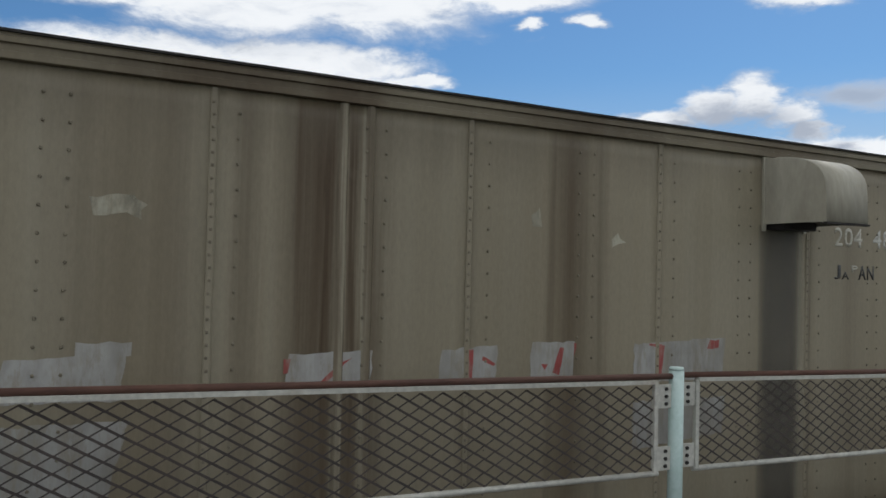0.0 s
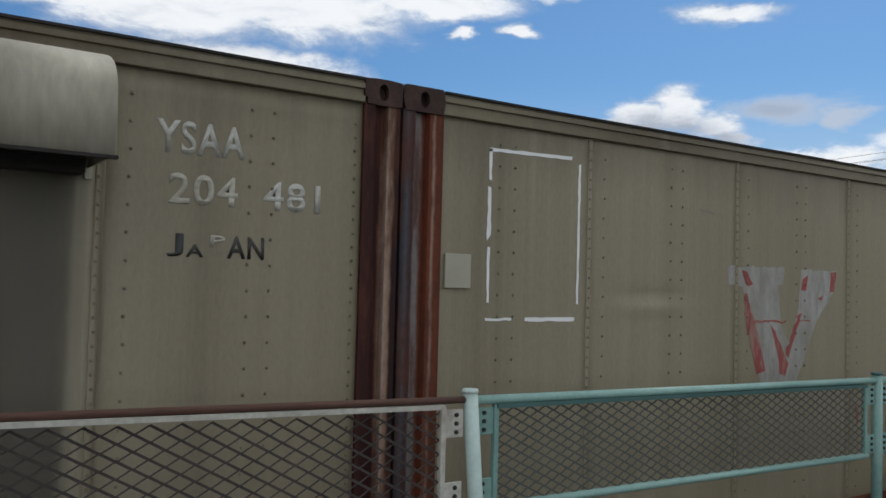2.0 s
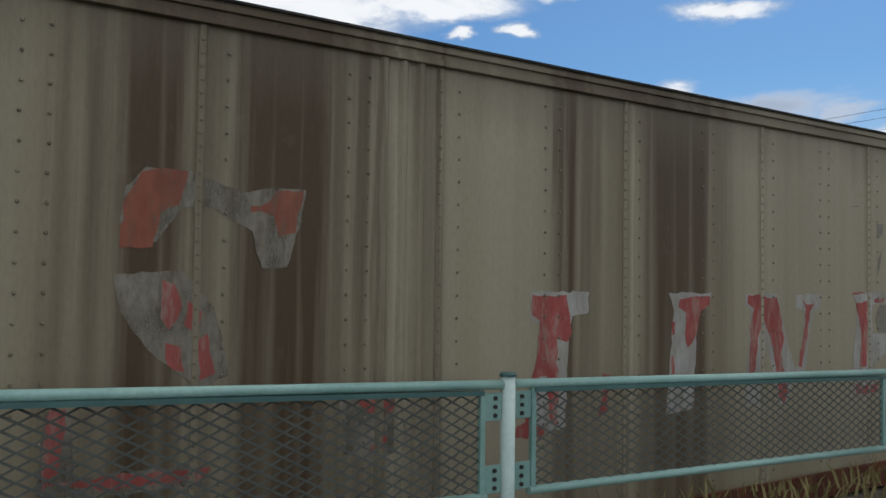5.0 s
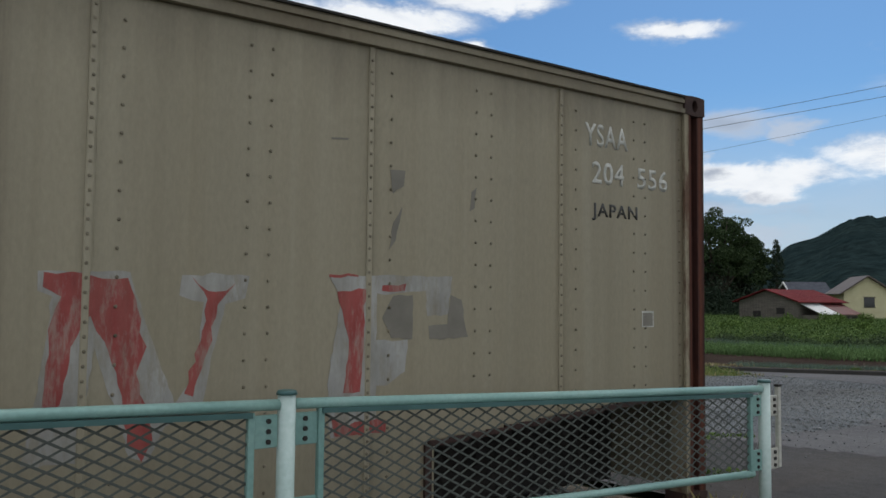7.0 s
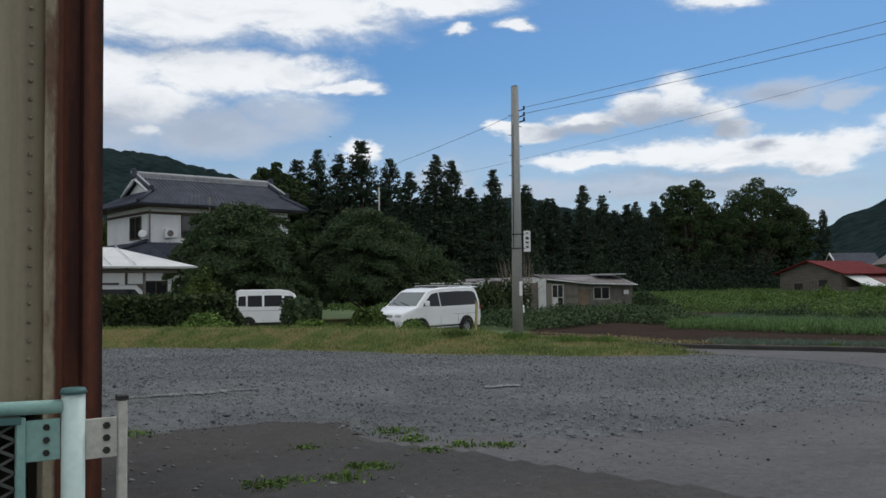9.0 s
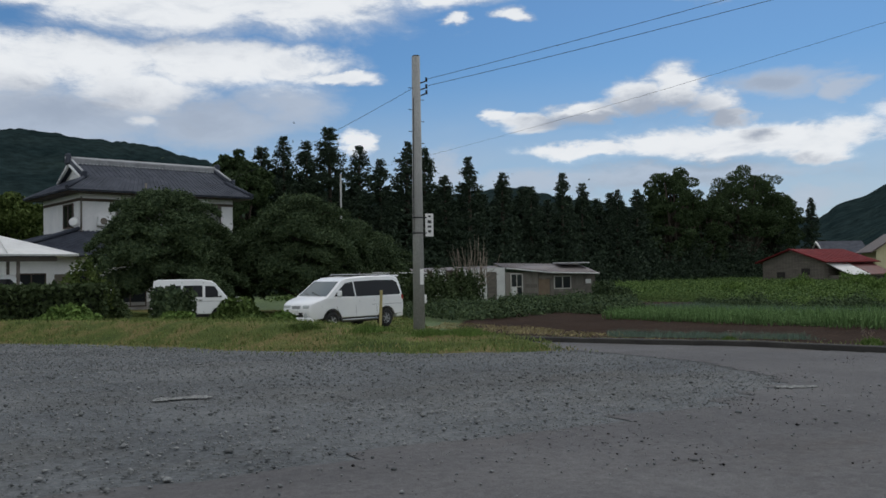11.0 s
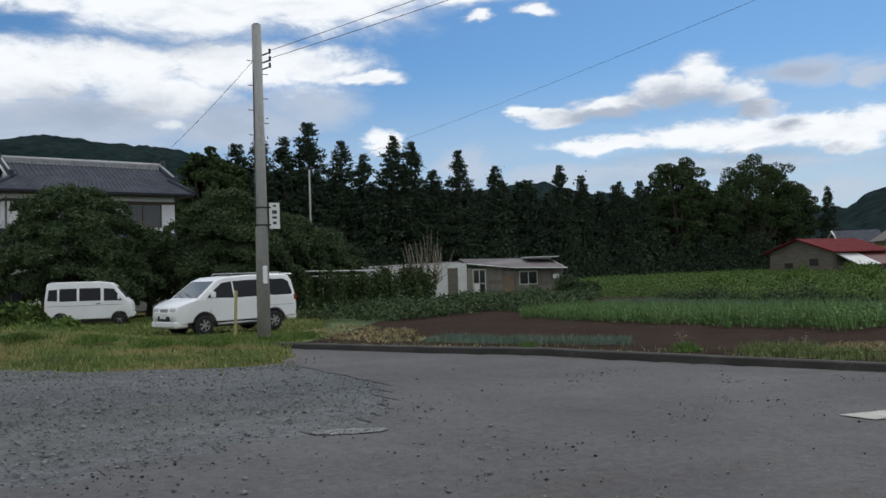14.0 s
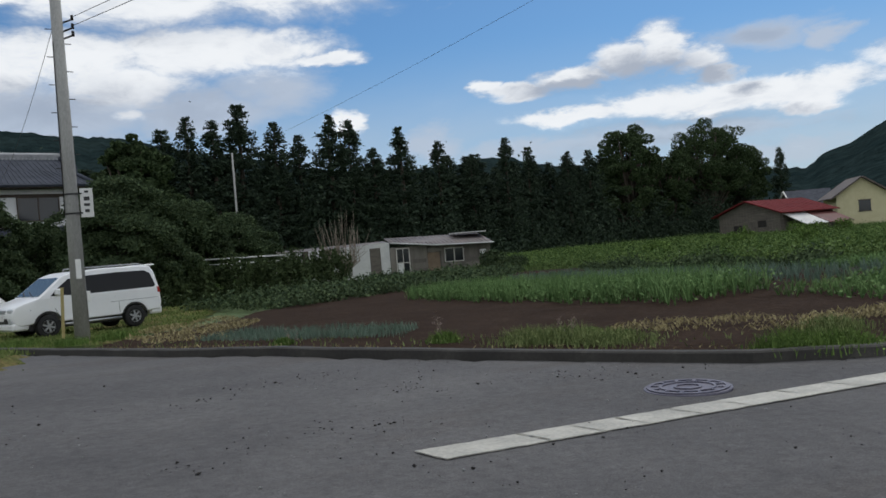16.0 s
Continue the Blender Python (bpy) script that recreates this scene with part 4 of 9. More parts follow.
# Edge line in worn lengths, with slanted gaps where it has chipped.
def edge_line():
    a, b = Vector((26.98, 1.13)), Vector((44.0, -0.85))
    d = (b - a).normalized()
    n = Vector((-d.y, d.x))
    s = 0.0
    line = thing("road_line", pose(0, 0, 0), "worn white painted edge line on the road", "road marking", kind="structure")
    for k, length in enumerate([0.62, 0.36, 0.33, 0.42, 0.40, 0.55, 0.5, 0.6, 0.7, 0.8, 1.2, 2.0, 3.0, 4.0]):
        p, q = a + d * s, a + d * (s + length - 0.012)
        o = [p - n * 0.135, q - n * 0.135 + d * 0.05, q + n * 0.135, p + n * 0.135 - d * 0.05]
        flat_mark("line_piece", [(v.x, v.y) for v in o], M["road_paint"], "", "", lift=0.012, ragged=0.014, parent=line)
        s += length


edge_line()


def manhole(x, y):
    c = thing("manhole_cover", pose(x, y, gz(x, y) + 0.004), "round cast-iron manhole cover with raised rings in the asphalt", "manhole cover")
    part("frame_ring", tb([(0, 0, -0.02), (0, 0, 0.012)], 0.31, 32), M["iron"], c)
    for r0, r1, h in ((0.26, 0.29, 0.022), (0.18, 0.20, 0.022), (0.08, 0.10, 0.022)):
        bm = bmesh.new()
        n = 32
        rings = [[bm.verts.new((r * math.cos(2 * math.pi * k / n), r * math.sin(2 * math.pi * k / n), z)) for k in range(n)] for r, z in ((r1, 0.010), (r1, h), (r0, h), (r0, 0.010))]
        for p, q in zip(rings, rings[1:]):
            for k in range(n):
                bm.faces.new((p[k], p[(k + 1) % n], q[(k + 1) % n], q[k]))
        part("raised_ring", bm, M["iron"], c)
    for k in range(12):
        t = 2 * math.pi * k / 12
        bm = bx(0.21, 0.26, -0.012, 0.012, 0.010, 0.022)
        bmesh.ops.rotate(bm, verts=bm.verts[:], cent=(0, 0, 0), matrix=Matrix.Rotation(t, 3, "Z"))
        part("raised_bar", bm, M["iron"], c)


manhole(29.39, 1.50)
# ---- containers ----
L, H, BOT, DEEP = 12.192, 2.438, 0.367, 2.438
TOP = BOT + H


def wall_panel(x0, x1, z0, z1, y, hole=None, paint_shift=9.0):
    """One sheet of side wall, with the shallow dents and bows of thin metal. hole: a cut-out (x, z) corner box, left open."""
    bm = bmesh.new()
    nx, nz = max(2, int((x1 - x0) / 0.09)), 96 if hole else 60 if abs(paint_shift) < 1 else 22
    vs = [[None] * (nz + 1) for _ in range(nx + 1)]
    for i in range(nx + 1):
        for j in range(nz + 1):
            u, v = i / nx, j / nz
            x, z = x0 + (x1 - x0) * u, z0 + (z1 - z0) * v
            bow = 0.0008 * math.sin(math.pi * u) * noise.noise((x0 * 3.1, z * 0.7, 3))
            dent = 0.0006 * noise.noise((x * 1.7, z * 1.3, 8)) + 0.0003 * noise.noise((x * 5, z * 2.2, 5))
            dint = 0.014 * math.exp(-((x - 1.66) / 0.22) ** 2) * (math.exp(-((z - 1.50) / 0.035) ** 2) - math.exp(-((z - 1.44) / 0.03) ** 2)) if abs(paint_shift) < 1 else 0.0
            edge = min(u, 1 - u) * nx
            vs[i][j] = bm.verts.new((x, y + (bow + dent + dint) * min(1.0, edge), z))
    for i in range(nx):
        for j in range(nz):
            xm, zm = x0 + (x1 - x0) * (i + 0.5) / nx, z0 + (z1 - z0) * (j + 0.5) / nz
            if hole and hole[0] < xm < hole[1] and hole[2] < zm < rim_z(hole, xm):
                continue
            bm.faces.new((vs[i][j], vs[i + 1][j], vs[i + 1][j + 1], vs[i][j + 1])).smooth = True
    ret = bmesh.ops.extrude_face_region(bm, geom=bm.faces[:])
    bmesh.ops.translate(bm, verts=[g for g in ret["geom"] if isinstance(g, bmesh.types.BMVert)], vec=(0, 0.004, 0))
    bmesh.ops.recalc_face_normals(bm, faces=bm.faces[:])
    return bm


def rim_z(hole, x):
    """The upper edge of the cut-out slopes up along the wall."""
    u = min(max((x - hole[0]) / (hole[1] - hole[0]), 0), 1)
    return hole[3] - 0.11 + 0.13 * u


def rivet_rows(columns, y):
    """Domed rivet heads in columns of (x, z from, z to, spacing)."""
    verts, faces = [], []
    for x, za, zb, step in columns:
        for k in range(int((zb - za) / step)):
            z = za + (k + 0.5) * step
            r = 0.0075
            b = len(verts)
            xo = x + random.uniform(-0.002, 0.002)
            for a in range(6):
                c, s = math.cos(a * math.pi / 3), math.sin(a * math.pi / 3)
                verts.append((xo + r * c, y, z + r * s))
            for a in range(6):
                c, s = math.cos(a * math.pi / 3), math.sin(a * math.pi / 3)
                verts.append((xo + 0.6 * r * c, y - 0.005, z + 0.6 * r * s))
            for a in range(6):
                faces.append((b + a, b + (a + 1) % 6, b + 6 + (a + 1) % 6, b + 6 + a))
            faces.append((b + 6, b + 7, b + 8, b + 9))
            faces.append((b + 6, b + 9, b + 10, b + 11))
    return verts, faces


def casting(x, y, z, w=0.178, d=0.162, h=0.118):
    """A corner casting with an oval hole in its outer face."""
    bm = bmesh.new()
    cx, cz, n = x + w / 2, z + h / 2, 12
    outer = []
    for k in range(n):
        a = 2 * math.pi * k / n
        c, s = math.cos(a), math.sin(a)
        m = max(abs(c) / (w / 2), abs(s) / (h / 2))
        outer.append((cx + c / m, cz + s / m))
    inner = [(cx + 0.026 * math.cos(2 * math.pi * k / n), cz + 0.038 * math.sin(2 * math.pi * k / n)) for k in range(n)]
    fo = [bm.verts.new((p[0], y, p[1])) for p in outer]
    fi = [bm.verts.new((p[0], y, p[1])) for p in inner]
    bi = [bm.verts.new((p[0], y + 0.04, p[1])) for p in inner]
    bo = [bm.verts.new((p[0], y + d, p[1])) for p in outer]
    for k in range(n):
        q = (k + 1) % n
        bm.faces.new((fo[k], fo[q], fi[q], fi[k]))
        bm.faces.new((fi[k], fi[q], bi[q], bi[k]))
        bm.faces.new((fo[q], fo[k], bo[k], bo[q]))
    bm.faces.new(bi)
    bm.faces.new(bo[::-1])
    bmesh.ops.recalc_face_normals(bm, faces=bm.faces[:])
    return bm


def container(x0, label, paint, rail, posts, hole=None, post_w=(0.18, 0.18), L=12.192, strong=(), weak=(), ribs=()):
    c = thing("shipping_container", pose(x0, 0, BOT), label, "container", "long shipping containers in a row")
    Y = 0.018
    edges = [0.16] + list(strong) + [L - 0.16]
    for a, b in zip(edges, edges[1:]):
        h = hole if hole and a < hole[1] and b > hole[0] else None
        part("side_panel", wall_panel(a - 0.012, b + 0.012, 0.14, H - 0.10, Y + random.uniform(-0.0003, 0.0003), h, x0), paint, c)
    for x in strong:
        bm = bmesh.new()
        z_low = rim_z(hole, x) + 0.02 if hole and hole[0] < x < hole[1] else 0.15
        prism(bm, [(x - 0.024, Y - 0.001), (x - 0.019, Y - 0.0055), (x + 0.001, Y - 0.0055), (x + 0.005, Y - 0.001)], "z", z_low, H - 0.105)
        part("seam_strip", bm, paint, c)
    # Two light raised ribs at mid length.
    for x in ribs:
        bm = bmesh.new()
        prism(bm, [(x - 0.024, Y), (x - 0.010, Y - 0.014), (x + 0.010, Y - 0.014), (x + 0.024, Y)], "z", 0.15, H - 0.105)
        part("rib", bm, paint, c)
    cols = []
    for x in strong:
        cols += [(x - 0.010, 0.16, H - 0.13, 0.052), (x + 0.095, 0.18, H - 0.13, 0.105)]
    for x in weak:
        cols += [(x, 0.18, H - 0.13, 0.105), (x + 0.095, 0.18, H - 0.13, 0.105)]
    for x in (0.22, L - 0.22):
        cols += [(x, 0.16, H - 0.13, 0.06)]
    if hole:
        cols = [q for x, za, zb, st in cols for q in ([(x, hole[3] + 0.03, zb, st)] if hole[0] - 0.02 < x < hole[1] + 0.02 else [(x, za, zb, st)])]
    v, f = rivet_rows(cols, Y - 0.0055)
    me = bpy.data.meshes.new("rivets")
    me.from_pydata(v, [], f)
    me.materials.append(M["rivet"])
    rv = new("rivets", me)
    rv.parent = c
    tagged(rv, kind="stuff")
    part("back_wall", bx(0.1, L - 0.1, DEEP - 0.06, DEEP - 0.03, 0.12, H - 0.1), paint, c)
    for xa in (0.06, L - 0.09):
        part("end_wall", bx(xa, xa + 0.03, 0.1, DEEP - 0.1, 0.12, H - 0.1), paint, c)
    part("roof", bx(0.05, L - 0.05, 0.05, DEEP - 0.03, H - 0.045, H - 0.02), M["rail"], c)
    # The top rail has a flange, a recessed web and a drip lip.
    bm = bmesh.new()
    prism(bm, [(0.004, H - 0.112), (-0.006, H - 0.108), (-0.006, H - 0.082), (0.010, H - 0.078), (0.010, H - 0.052), (-0.004, H - 0.048), (-0.004, H - 0.026), (0.006, H - 0.022), (0.006, H - 0.006), (0.07, H - 0.006), (0.07, H - 0.112)], "x", post_w[0] - 0.01, L - post_w[1] + 0.01)
    part("top_rail", bm, rail, c, "stained top rail with a drip lip")
    roof_edge = bmesh.new()
    n = 120
    for k in range(n):
        xa, xb = post_w[0] + (L - post_w[0] - post_w[1]) * k / n, post_w[0] + (L - post_w[0] - post_w[1]) * (k + 1) / n
        dz = 0.004 * noise.noise((x0 + xa, 0, 3))
        box(roof_edge, xa, xb, -0.008, 0.1, H - 0.012 + dz, H - 0.001 + dz)
    part("roof_edge", roof_edge, M["dark_steel_and_shade"], c)
    bm = bmesh.new()
    lo = [(0.17, hole[0])] + [(hole[1], L - 0.17)] if hole else [(0.17, L - 0.17)]
    for a, b in lo:
        if b - a > 0.05:
            prism(bm, [(-0.004, 0.0), (-0.004, 0.16), (0.06, 0.16), (0.06, 0.12), (0.02, 0.12), (0.02, 0.02), (0.08, 0.02), (0.08, 0.0)], "x", a, b)
    part("bottom_rail", bm, M["rust"], c)
    if hole:
        x_a, x_b, z_a, z_b = hole
        # Near-black sheets put the shade inside the opening into their colour.
        part("opening_back", bx(x_a - 0.05, x_b + 0.05, 0.62, 0.65, z_a - 0.05, z_b + 0.05), M["dark_steel_and_shade"], c)
        part("opening_ceiling", bx(x_a - 0.05, x_b + 0.05, 0.03, 0.62, z_b + 0.005, z_b + 0.03), M["dark_steel_and_shade"], c)
        part("opening_side", bx(x_a - 0.05, x_a - 0.01, 0.03, 0.62, z_a, z_b), M["dark_steel_and_shade"], c)
        bm = bmesh.new()
        for k in range(16):
            u0, u1 = x_a + (x_b - x_a) * k / 16, x_a + (x_b - x_a) * (k + 1) / 16
            d = 0.008 * noise.noise((u0 * 6, 0, 1))
            zr = rim_z(hole, (u0 + u1) / 2)
            box(bm, u0, u1, 0.002, 0.03, zr - 0.012 + d, zr + 0.014 + d)
        box(bm, x_a - 0.02, x_a + 0.015, 0.002, 0.03, z_a, z_b - 0.11)
        part("rusty_rim", bm, M["casting"], c, "jagged rusty cut edge")
    for xa, w in ((0, post_w[0]), (L - post_w[1], post_w[1])):
        for ya in (0, DEEP - 0.16):
            bm = bmesh.new()
            f = 1 if ya == 0 else -1
            yo = ya if f > 0 else ya + 0.16
            # An open hat section: two proud flanges with a sunken web between.
            out = [(xa, yo), (xa + 0.30 * w, yo), (xa + 0.34 * w, yo + f * 0.035), (xa + 0.62 * w, yo + f * 0.035), (xa + 0.66 * w, yo + f * 0.004), (xa + w, yo + f * 0.004), (xa + w, yo + f * 0.12), (xa, yo + f * 0.12)]
            prism(bm, out, "z", 0.11, H - 0.11)
            part("corner_post", bm, posts[0 if xa < 1 else 1], c, "rust-eaten corner post with flaking paint")
            for za in (0, H - 0.118):
                if ya == 0:
                    part("corner_casting", casting(xa - 0.002, -0.006, za + (0.004 if za else 0), w + 0.004), M["casting"], c)
                else:
                    part("corner_casting", bx(xa, xa + w, ya + 0.004, ya + 0.166, za, za + 0.118, 0.01), M["rust"], c)
    return c


A0, B0 = -L - 0.012, 0.43
STRONG_A = [1.25, 2.46, 3.67, 4.88, 6.09, 7.30, 8.52, 9.72, 10.93]
WEAK_A = [0.60, 1.85, 3.06, 4.27, 5.46, 6.66, 7.97, 9.16, 10.32, 11.50]
STRONG_B = [1.18, 2.40, 3.59, 4.80, 5.906, 7.096, 8.266, 9.436, 10.596]
WEAK_B = [0.57, 1.80, 2.99, 4.16, 5.43, 6.526, 7.706, 8.856, 10.016, 11.146]
container_a = container(A0 + 0.43, "old grey-beige aluminium shipping container with a hooded vent", M["paint_a"], M["rail_a"], (M["rust"], M["post_a"]), None, (0.18, 0.185), L, STRONG_A, WEAK_A, (7.86, 7.99))
container_b = container(B0, "old grey-beige shipping container with worn red and white lettering", M["paint_b"], M["rail_b"], (M["post_b"], M["post_end"]), (9.75, 11.572, 0.14, 0.67), (0.225, 0.18), 11.762, STRONG_B, WEAK_B, (5.60, 5.70, 5.79))


def decal(name, c, x_off, outline, y, material, label="", ragged=0.012, seed=0):
    """A thin coat of paint or tape on the wall: an outline of (x, z) in the place, its edge worn."""
    pts = []
    for (xa, za), (xb, zb) in zip(outline, outline[1:] + outline[:1]):
        n = max(1, int(math.hypot(xb - xa, zb - za) / 0.035))
        for k in range(n):
            x, z = xa + (xb - xa) * k / n, za + (zb - za) * k / n
            pts.append((x - x_off + ragged * noise.noise((x * 23, z * 23, seed)), z - BOT + ragged * noise.noise((x * 23, z * 23, seed + 5))))
    bm = bmesh.new()
    y -= 0.00004 * (seed % 9)
    f = bm.faces.new([bm.verts.new((p[0], y, p[1])) for p in pts])
    f.normal_update()
    if f.normal.y > 0:
        f.normal_flip()
        f.normal_update()
    r = bmesh.ops.triangulate(bm, faces=[f])
    ext = bmesh.ops.extrude_face_region(bm, geom=bm.faces[:])
    bmesh.ops.translate(bm, verts=[g for g in ext["geom"] if isinstance(g, bmesh.types.BMVert)], vec=(0, 0.0005, 0))
    bmesh.ops.recalc_face_normals(bm, faces=bm.faces[:])
    return part(name, bm, material, c, label)


Y1, Y2 = 0.0164, 0.0160   # faces of the first and second coat
B, A = container_b, container_a
# Upper row: a broad V, then a second worn letter.
decal("letter_ground", B, 0.0, [(2.31, 2.06), (2.87, 2.07), (2.86, 1.96), (2.80, 1.95), (2.84, 1.70), (2.93, 1.58), (3.02, 1.80), (3.04, 2.06), (3.46, 2.06), (3.40, 1.90), (3.22, 1.72), (3.05, 1.42), (2.98, 1.30), (2.66, 1.28), (2.50, 1.70), (2.45, 1.94), (2.31, 1.95)], Y1, M["patch"], "greyish white overpaint in the shape of a letter")
for k, o in enumerate(([(2.47, 1.78), (2.55, 1.78), (2.69, 1.42), (2.60, 1.40), (2.52, 1.62)], [(2.73, 1.70), (2.78, 1.66), (2.92, 1.45), (2.89, 1.38), (2.83, 1.40), (2.80, 1.52)], [(3.02, 1.76), (3.06, 1.78), (2.92, 1.50), (2.88, 1.52)], [(3.38, 2.05), (3.45, 2.06), (3.42, 1.93), (3.37, 1.92)], [(3.06, 2.0), (3.12, 2.02), (3.10, 1.92), (3.05, 1.93)], [(2.44, 2.04), (2.49, 2.03), (2.55, 1.95), (2.50, 1.94)], [(2.46, 1.90), (2.50, 1.90), (2.54, 1.76), (2.49, 1.74)], [(2.49, 1.735), (2.88, 1.73), (2.88, 1.72), (2.49, 1.722)], [(3.0, 1.73), (3.16, 1.73), (3.16, 1.72), (3.0, 1.722)], [(3.22, 1.88), (3.29, 1.90), (3.27, 1.85)])):
    decal("red_stroke", B, 0.0, o, Y2, M["red_paint"], ragged=0.016, seed=k)
for k, o in enumerate(([(4.93, 1.86), (4.95, 2.04), (5.02, 2.12), (5.18, 2.12), (5.38, 2.05), (5.52, 2.08), (5.67, 2.08), (5.64, 1.93), (5.59, 1.76), (5.48, 1.75), (5.44, 1.90), (5.28, 1.98), (5.16, 1.98), (5.06, 1.84)], [(4.91, 1.72), (5.16, 1.74), (5.29, 1.60), (5.36, 1.33), (5.24, 1.29), (5.06, 1.42), (4.94, 1.58)], [(4.70, 1.24), (4.79, 1.24), (4.80, 1.0), (5.28, 1.0), (5.28, 0.92), (4.68, 0.93)])):
    decal("letter_ground", B, B0, o, Y1, M["patch_dim"], "dim grey overpaint in the shape of a letter", seed=20 + k)
for k, o in enumerate(([(4.93, 1.82), (4.95, 2.0), (5.01, 2.11), (5.18, 2.12), (5.14, 1.99), (5.07, 1.96), (5.05, 1.82)], [(5.54, 2.07), (5.66, 2.075), (5.62, 1.90), (5.56, 1.88), (5.52, 1.97), (5.43, 1.975), (5.42, 2.0), (5.52, 2.02)])):
    decal("red_stroke", B, B0, o, Y2, M["orange_paint"], ragged=0.02, seed=21 + k)
for k, o in enumerate(([(5.09, 1.70), (5.14, 1.69), (5.17, 1.60), (5.12, 1.52), (5.09, 1.56)], [(5.19, 1.62), (5.24, 1.58), (5.22, 1.50), (5.18, 1.53)], [(5.22, 1.46), (5.27, 1.50), (5.30, 1.34), (5.24, 1.31)], [(5.10, 1.46), (5.16, 1.44), (5.18, 1.35), (5.11, 1.37)], [(4.71, 1.24), (4.77, 1.24), (4.75, 1.02), (4.70, 0.96)], [(4.69, 0.99), (5.05, 0.985), (5.28, 0.99), (5.27, 0.94), (4.90, 0.95)], [(4.11, 1.18), (4.16, 1.10), (4.13, 1.0), (4.10, 1.08)], [(5.92, 1.20), (6.12, 1.19), (6.10, 1.13), (5.98, 1.15)], [(6.02, 1.05), (6.08, 1.04), (6.04, 0.96), (5.98, 0.97)])):
    decal("red_stroke", B, B0, o, Y2, M["red_paint"], ragged=0.02, seed=30 + k)
decal("letter_ground", B, B0, [(5.84, 1.20), (6.14, 1.20), (6.18, 0.98), (6.0, 0.93), (5.86, 0.98)], Y1, M["patch_dim"], "dim round of grey overpaint")
# Lower row of four letters.
decal("letter_ground", B, B0, [(6.87, 1.67), (7.26, 1.67), (7.25, 1.56), (7.14, 1.55), (7.12, 1.42), (7.10, 0.99), (6.75, 0.96), (6.80, 1.02), (6.90, 1.05), (6.93, 1.50), (6.87, 1.54)], Y1, M["patch"], "white overpaint in the shape of a letter")
for k, o in enumerate(([(6.88, 1.65), (7.10, 1.65), (7.14, 1.50), (7.12, 1.42), (7.04, 1.44), (7.06, 1.20), (7.05, 1.0), (7.0, 1.02), (6.98, 1.25), (6.94, 1.25), (6.88, 1.02), (6.98, 1.0), (6.96, 0.96), (6.74, 0.965), (6.78, 1.02), (6.84, 1.04), (6.92, 1.40), (6.93, 1.54), (6.88, 1.56)], [(7.36, 1.25), (7.41, 1.24), (7.40, 1.10), (7.37, 1.03), (7.33, 1.04), (7.36, 1.12)])):
    decal("red_stroke", B, B0, o, Y2, M["red_paint"], ragged=0.022, seed=40 + k)
decal("letter_ground", B, B0, [(7.86, 1.67), (8.22, 1.67), (8.20, 1.60), (8.10, 1.56), (8.06, 1.02), (7.84, 1.0), (7.86, 1.20), (7.90, 1.58)], Y1, M["patch"], "white overpaint in the shape of a letter")
for k, o in enumerate(([(7.94, 1.64), (8.21, 1.655), (8.19, 1.60), (8.12, 1.57), (8.08, 1.42), (8.02, 1.36), (7.99, 1.40), (8.0, 1.56), (7.93, 1.60)], [(7.885, 1.50), (7.905, 1.50), (7.905, 1.44), (7.885, 1.44)], [(7.88, 1.30), (7.90, 1.32), (7.905, 1.22), (7.88, 1.22)])):
    decal("red_stroke", B, B0, o, Y2, M["red_paint"], ragged=0.016, seed=50 + k)
decal("letter_ground", B, B0, [(8.53, 1.67), (8.84, 1.67), (8.90, 1.48), (9.02, 1.18), (9.09, 1.30), (9.12, 1.56), (9.02, 1.58), (9.03, 1.67), (9.30, 1.67), (9.29, 1.58), (9.20, 1.55), (9.12, 1.16), (8.98, 1.10), (8.92, 0.98), (8.86, 1.0), (8.72, 1.40), (8.68, 1.0), (8.50, 1.0), (8.56, 1.40), (8.58, 1.58), (8.53, 1.60)], Y1, M["patch"], "white overpaint in the shape of a letter")
for k, o in enumerate(([(8.55, 1.655), (8.68, 1.67), (8.74, 1.64), (8.84, 1.65), (8.88, 1.50), (8.90, 1.40), (8.87, 1.30), (8.91, 1.18), (8.94, 1.06), (8.90, 0.98), (8.85, 1.05), (8.82, 1.22), (8.76, 1.42), (8.70, 1.50), (8.64, 1.40), (8.62, 1.20), (8.56, 1.18), (8.57, 1.42), (8.60, 1.58), (8.55, 1.61)], [(9.07, 1.66), (9.13, 1.60), (9.20, 1.61), (9.25, 1.64), (9.22, 1.59), (9.17, 1.55), (9.15, 1.42), (9.08, 1.20), (9.05, 1.22), (9.12, 1.45), (9.13, 1.57)], [(8.99, 1.16), (9.05, 1.18), (9.03, 1.11)])):
    decal("red_stroke", B, B0, o, Y2, M["red_paint"], ragged=0.018, seed=60 + k)
decal("letter_ground", B, B0, [(9.66, 1.68), (10.31, 1.69), (10.29, 1.51), (10.17, 1.51), (10.16, 1.62), (9.90, 1.60), (9.90, 1.40), (10.07, 1.40), (10.05, 1.26), (9.96, 1.20), (9.90, 1.20), (9.90, 1.0), (9.68, 1.0), (9.66, 1.22), (9.72, 1.58)], Y1, M["patch"], "white overpaint in the shape of a letter")
decal("dark_smear", B, B0, [(9.98, 1.60), (10.09, 1.60), (10.09, 1.40), (9.98, 1.41), (9.93, 1.50)], Y2, M["scuff"], seed=3)
decal("dark_smear", B, B0, [(10.30, 1.60), (10.37, 1.58), (10.40, 1.41), (10.18, 1.40), (10.18, 1.46), (10.28, 1.47)], Y2, M["scuff"], seed=4)
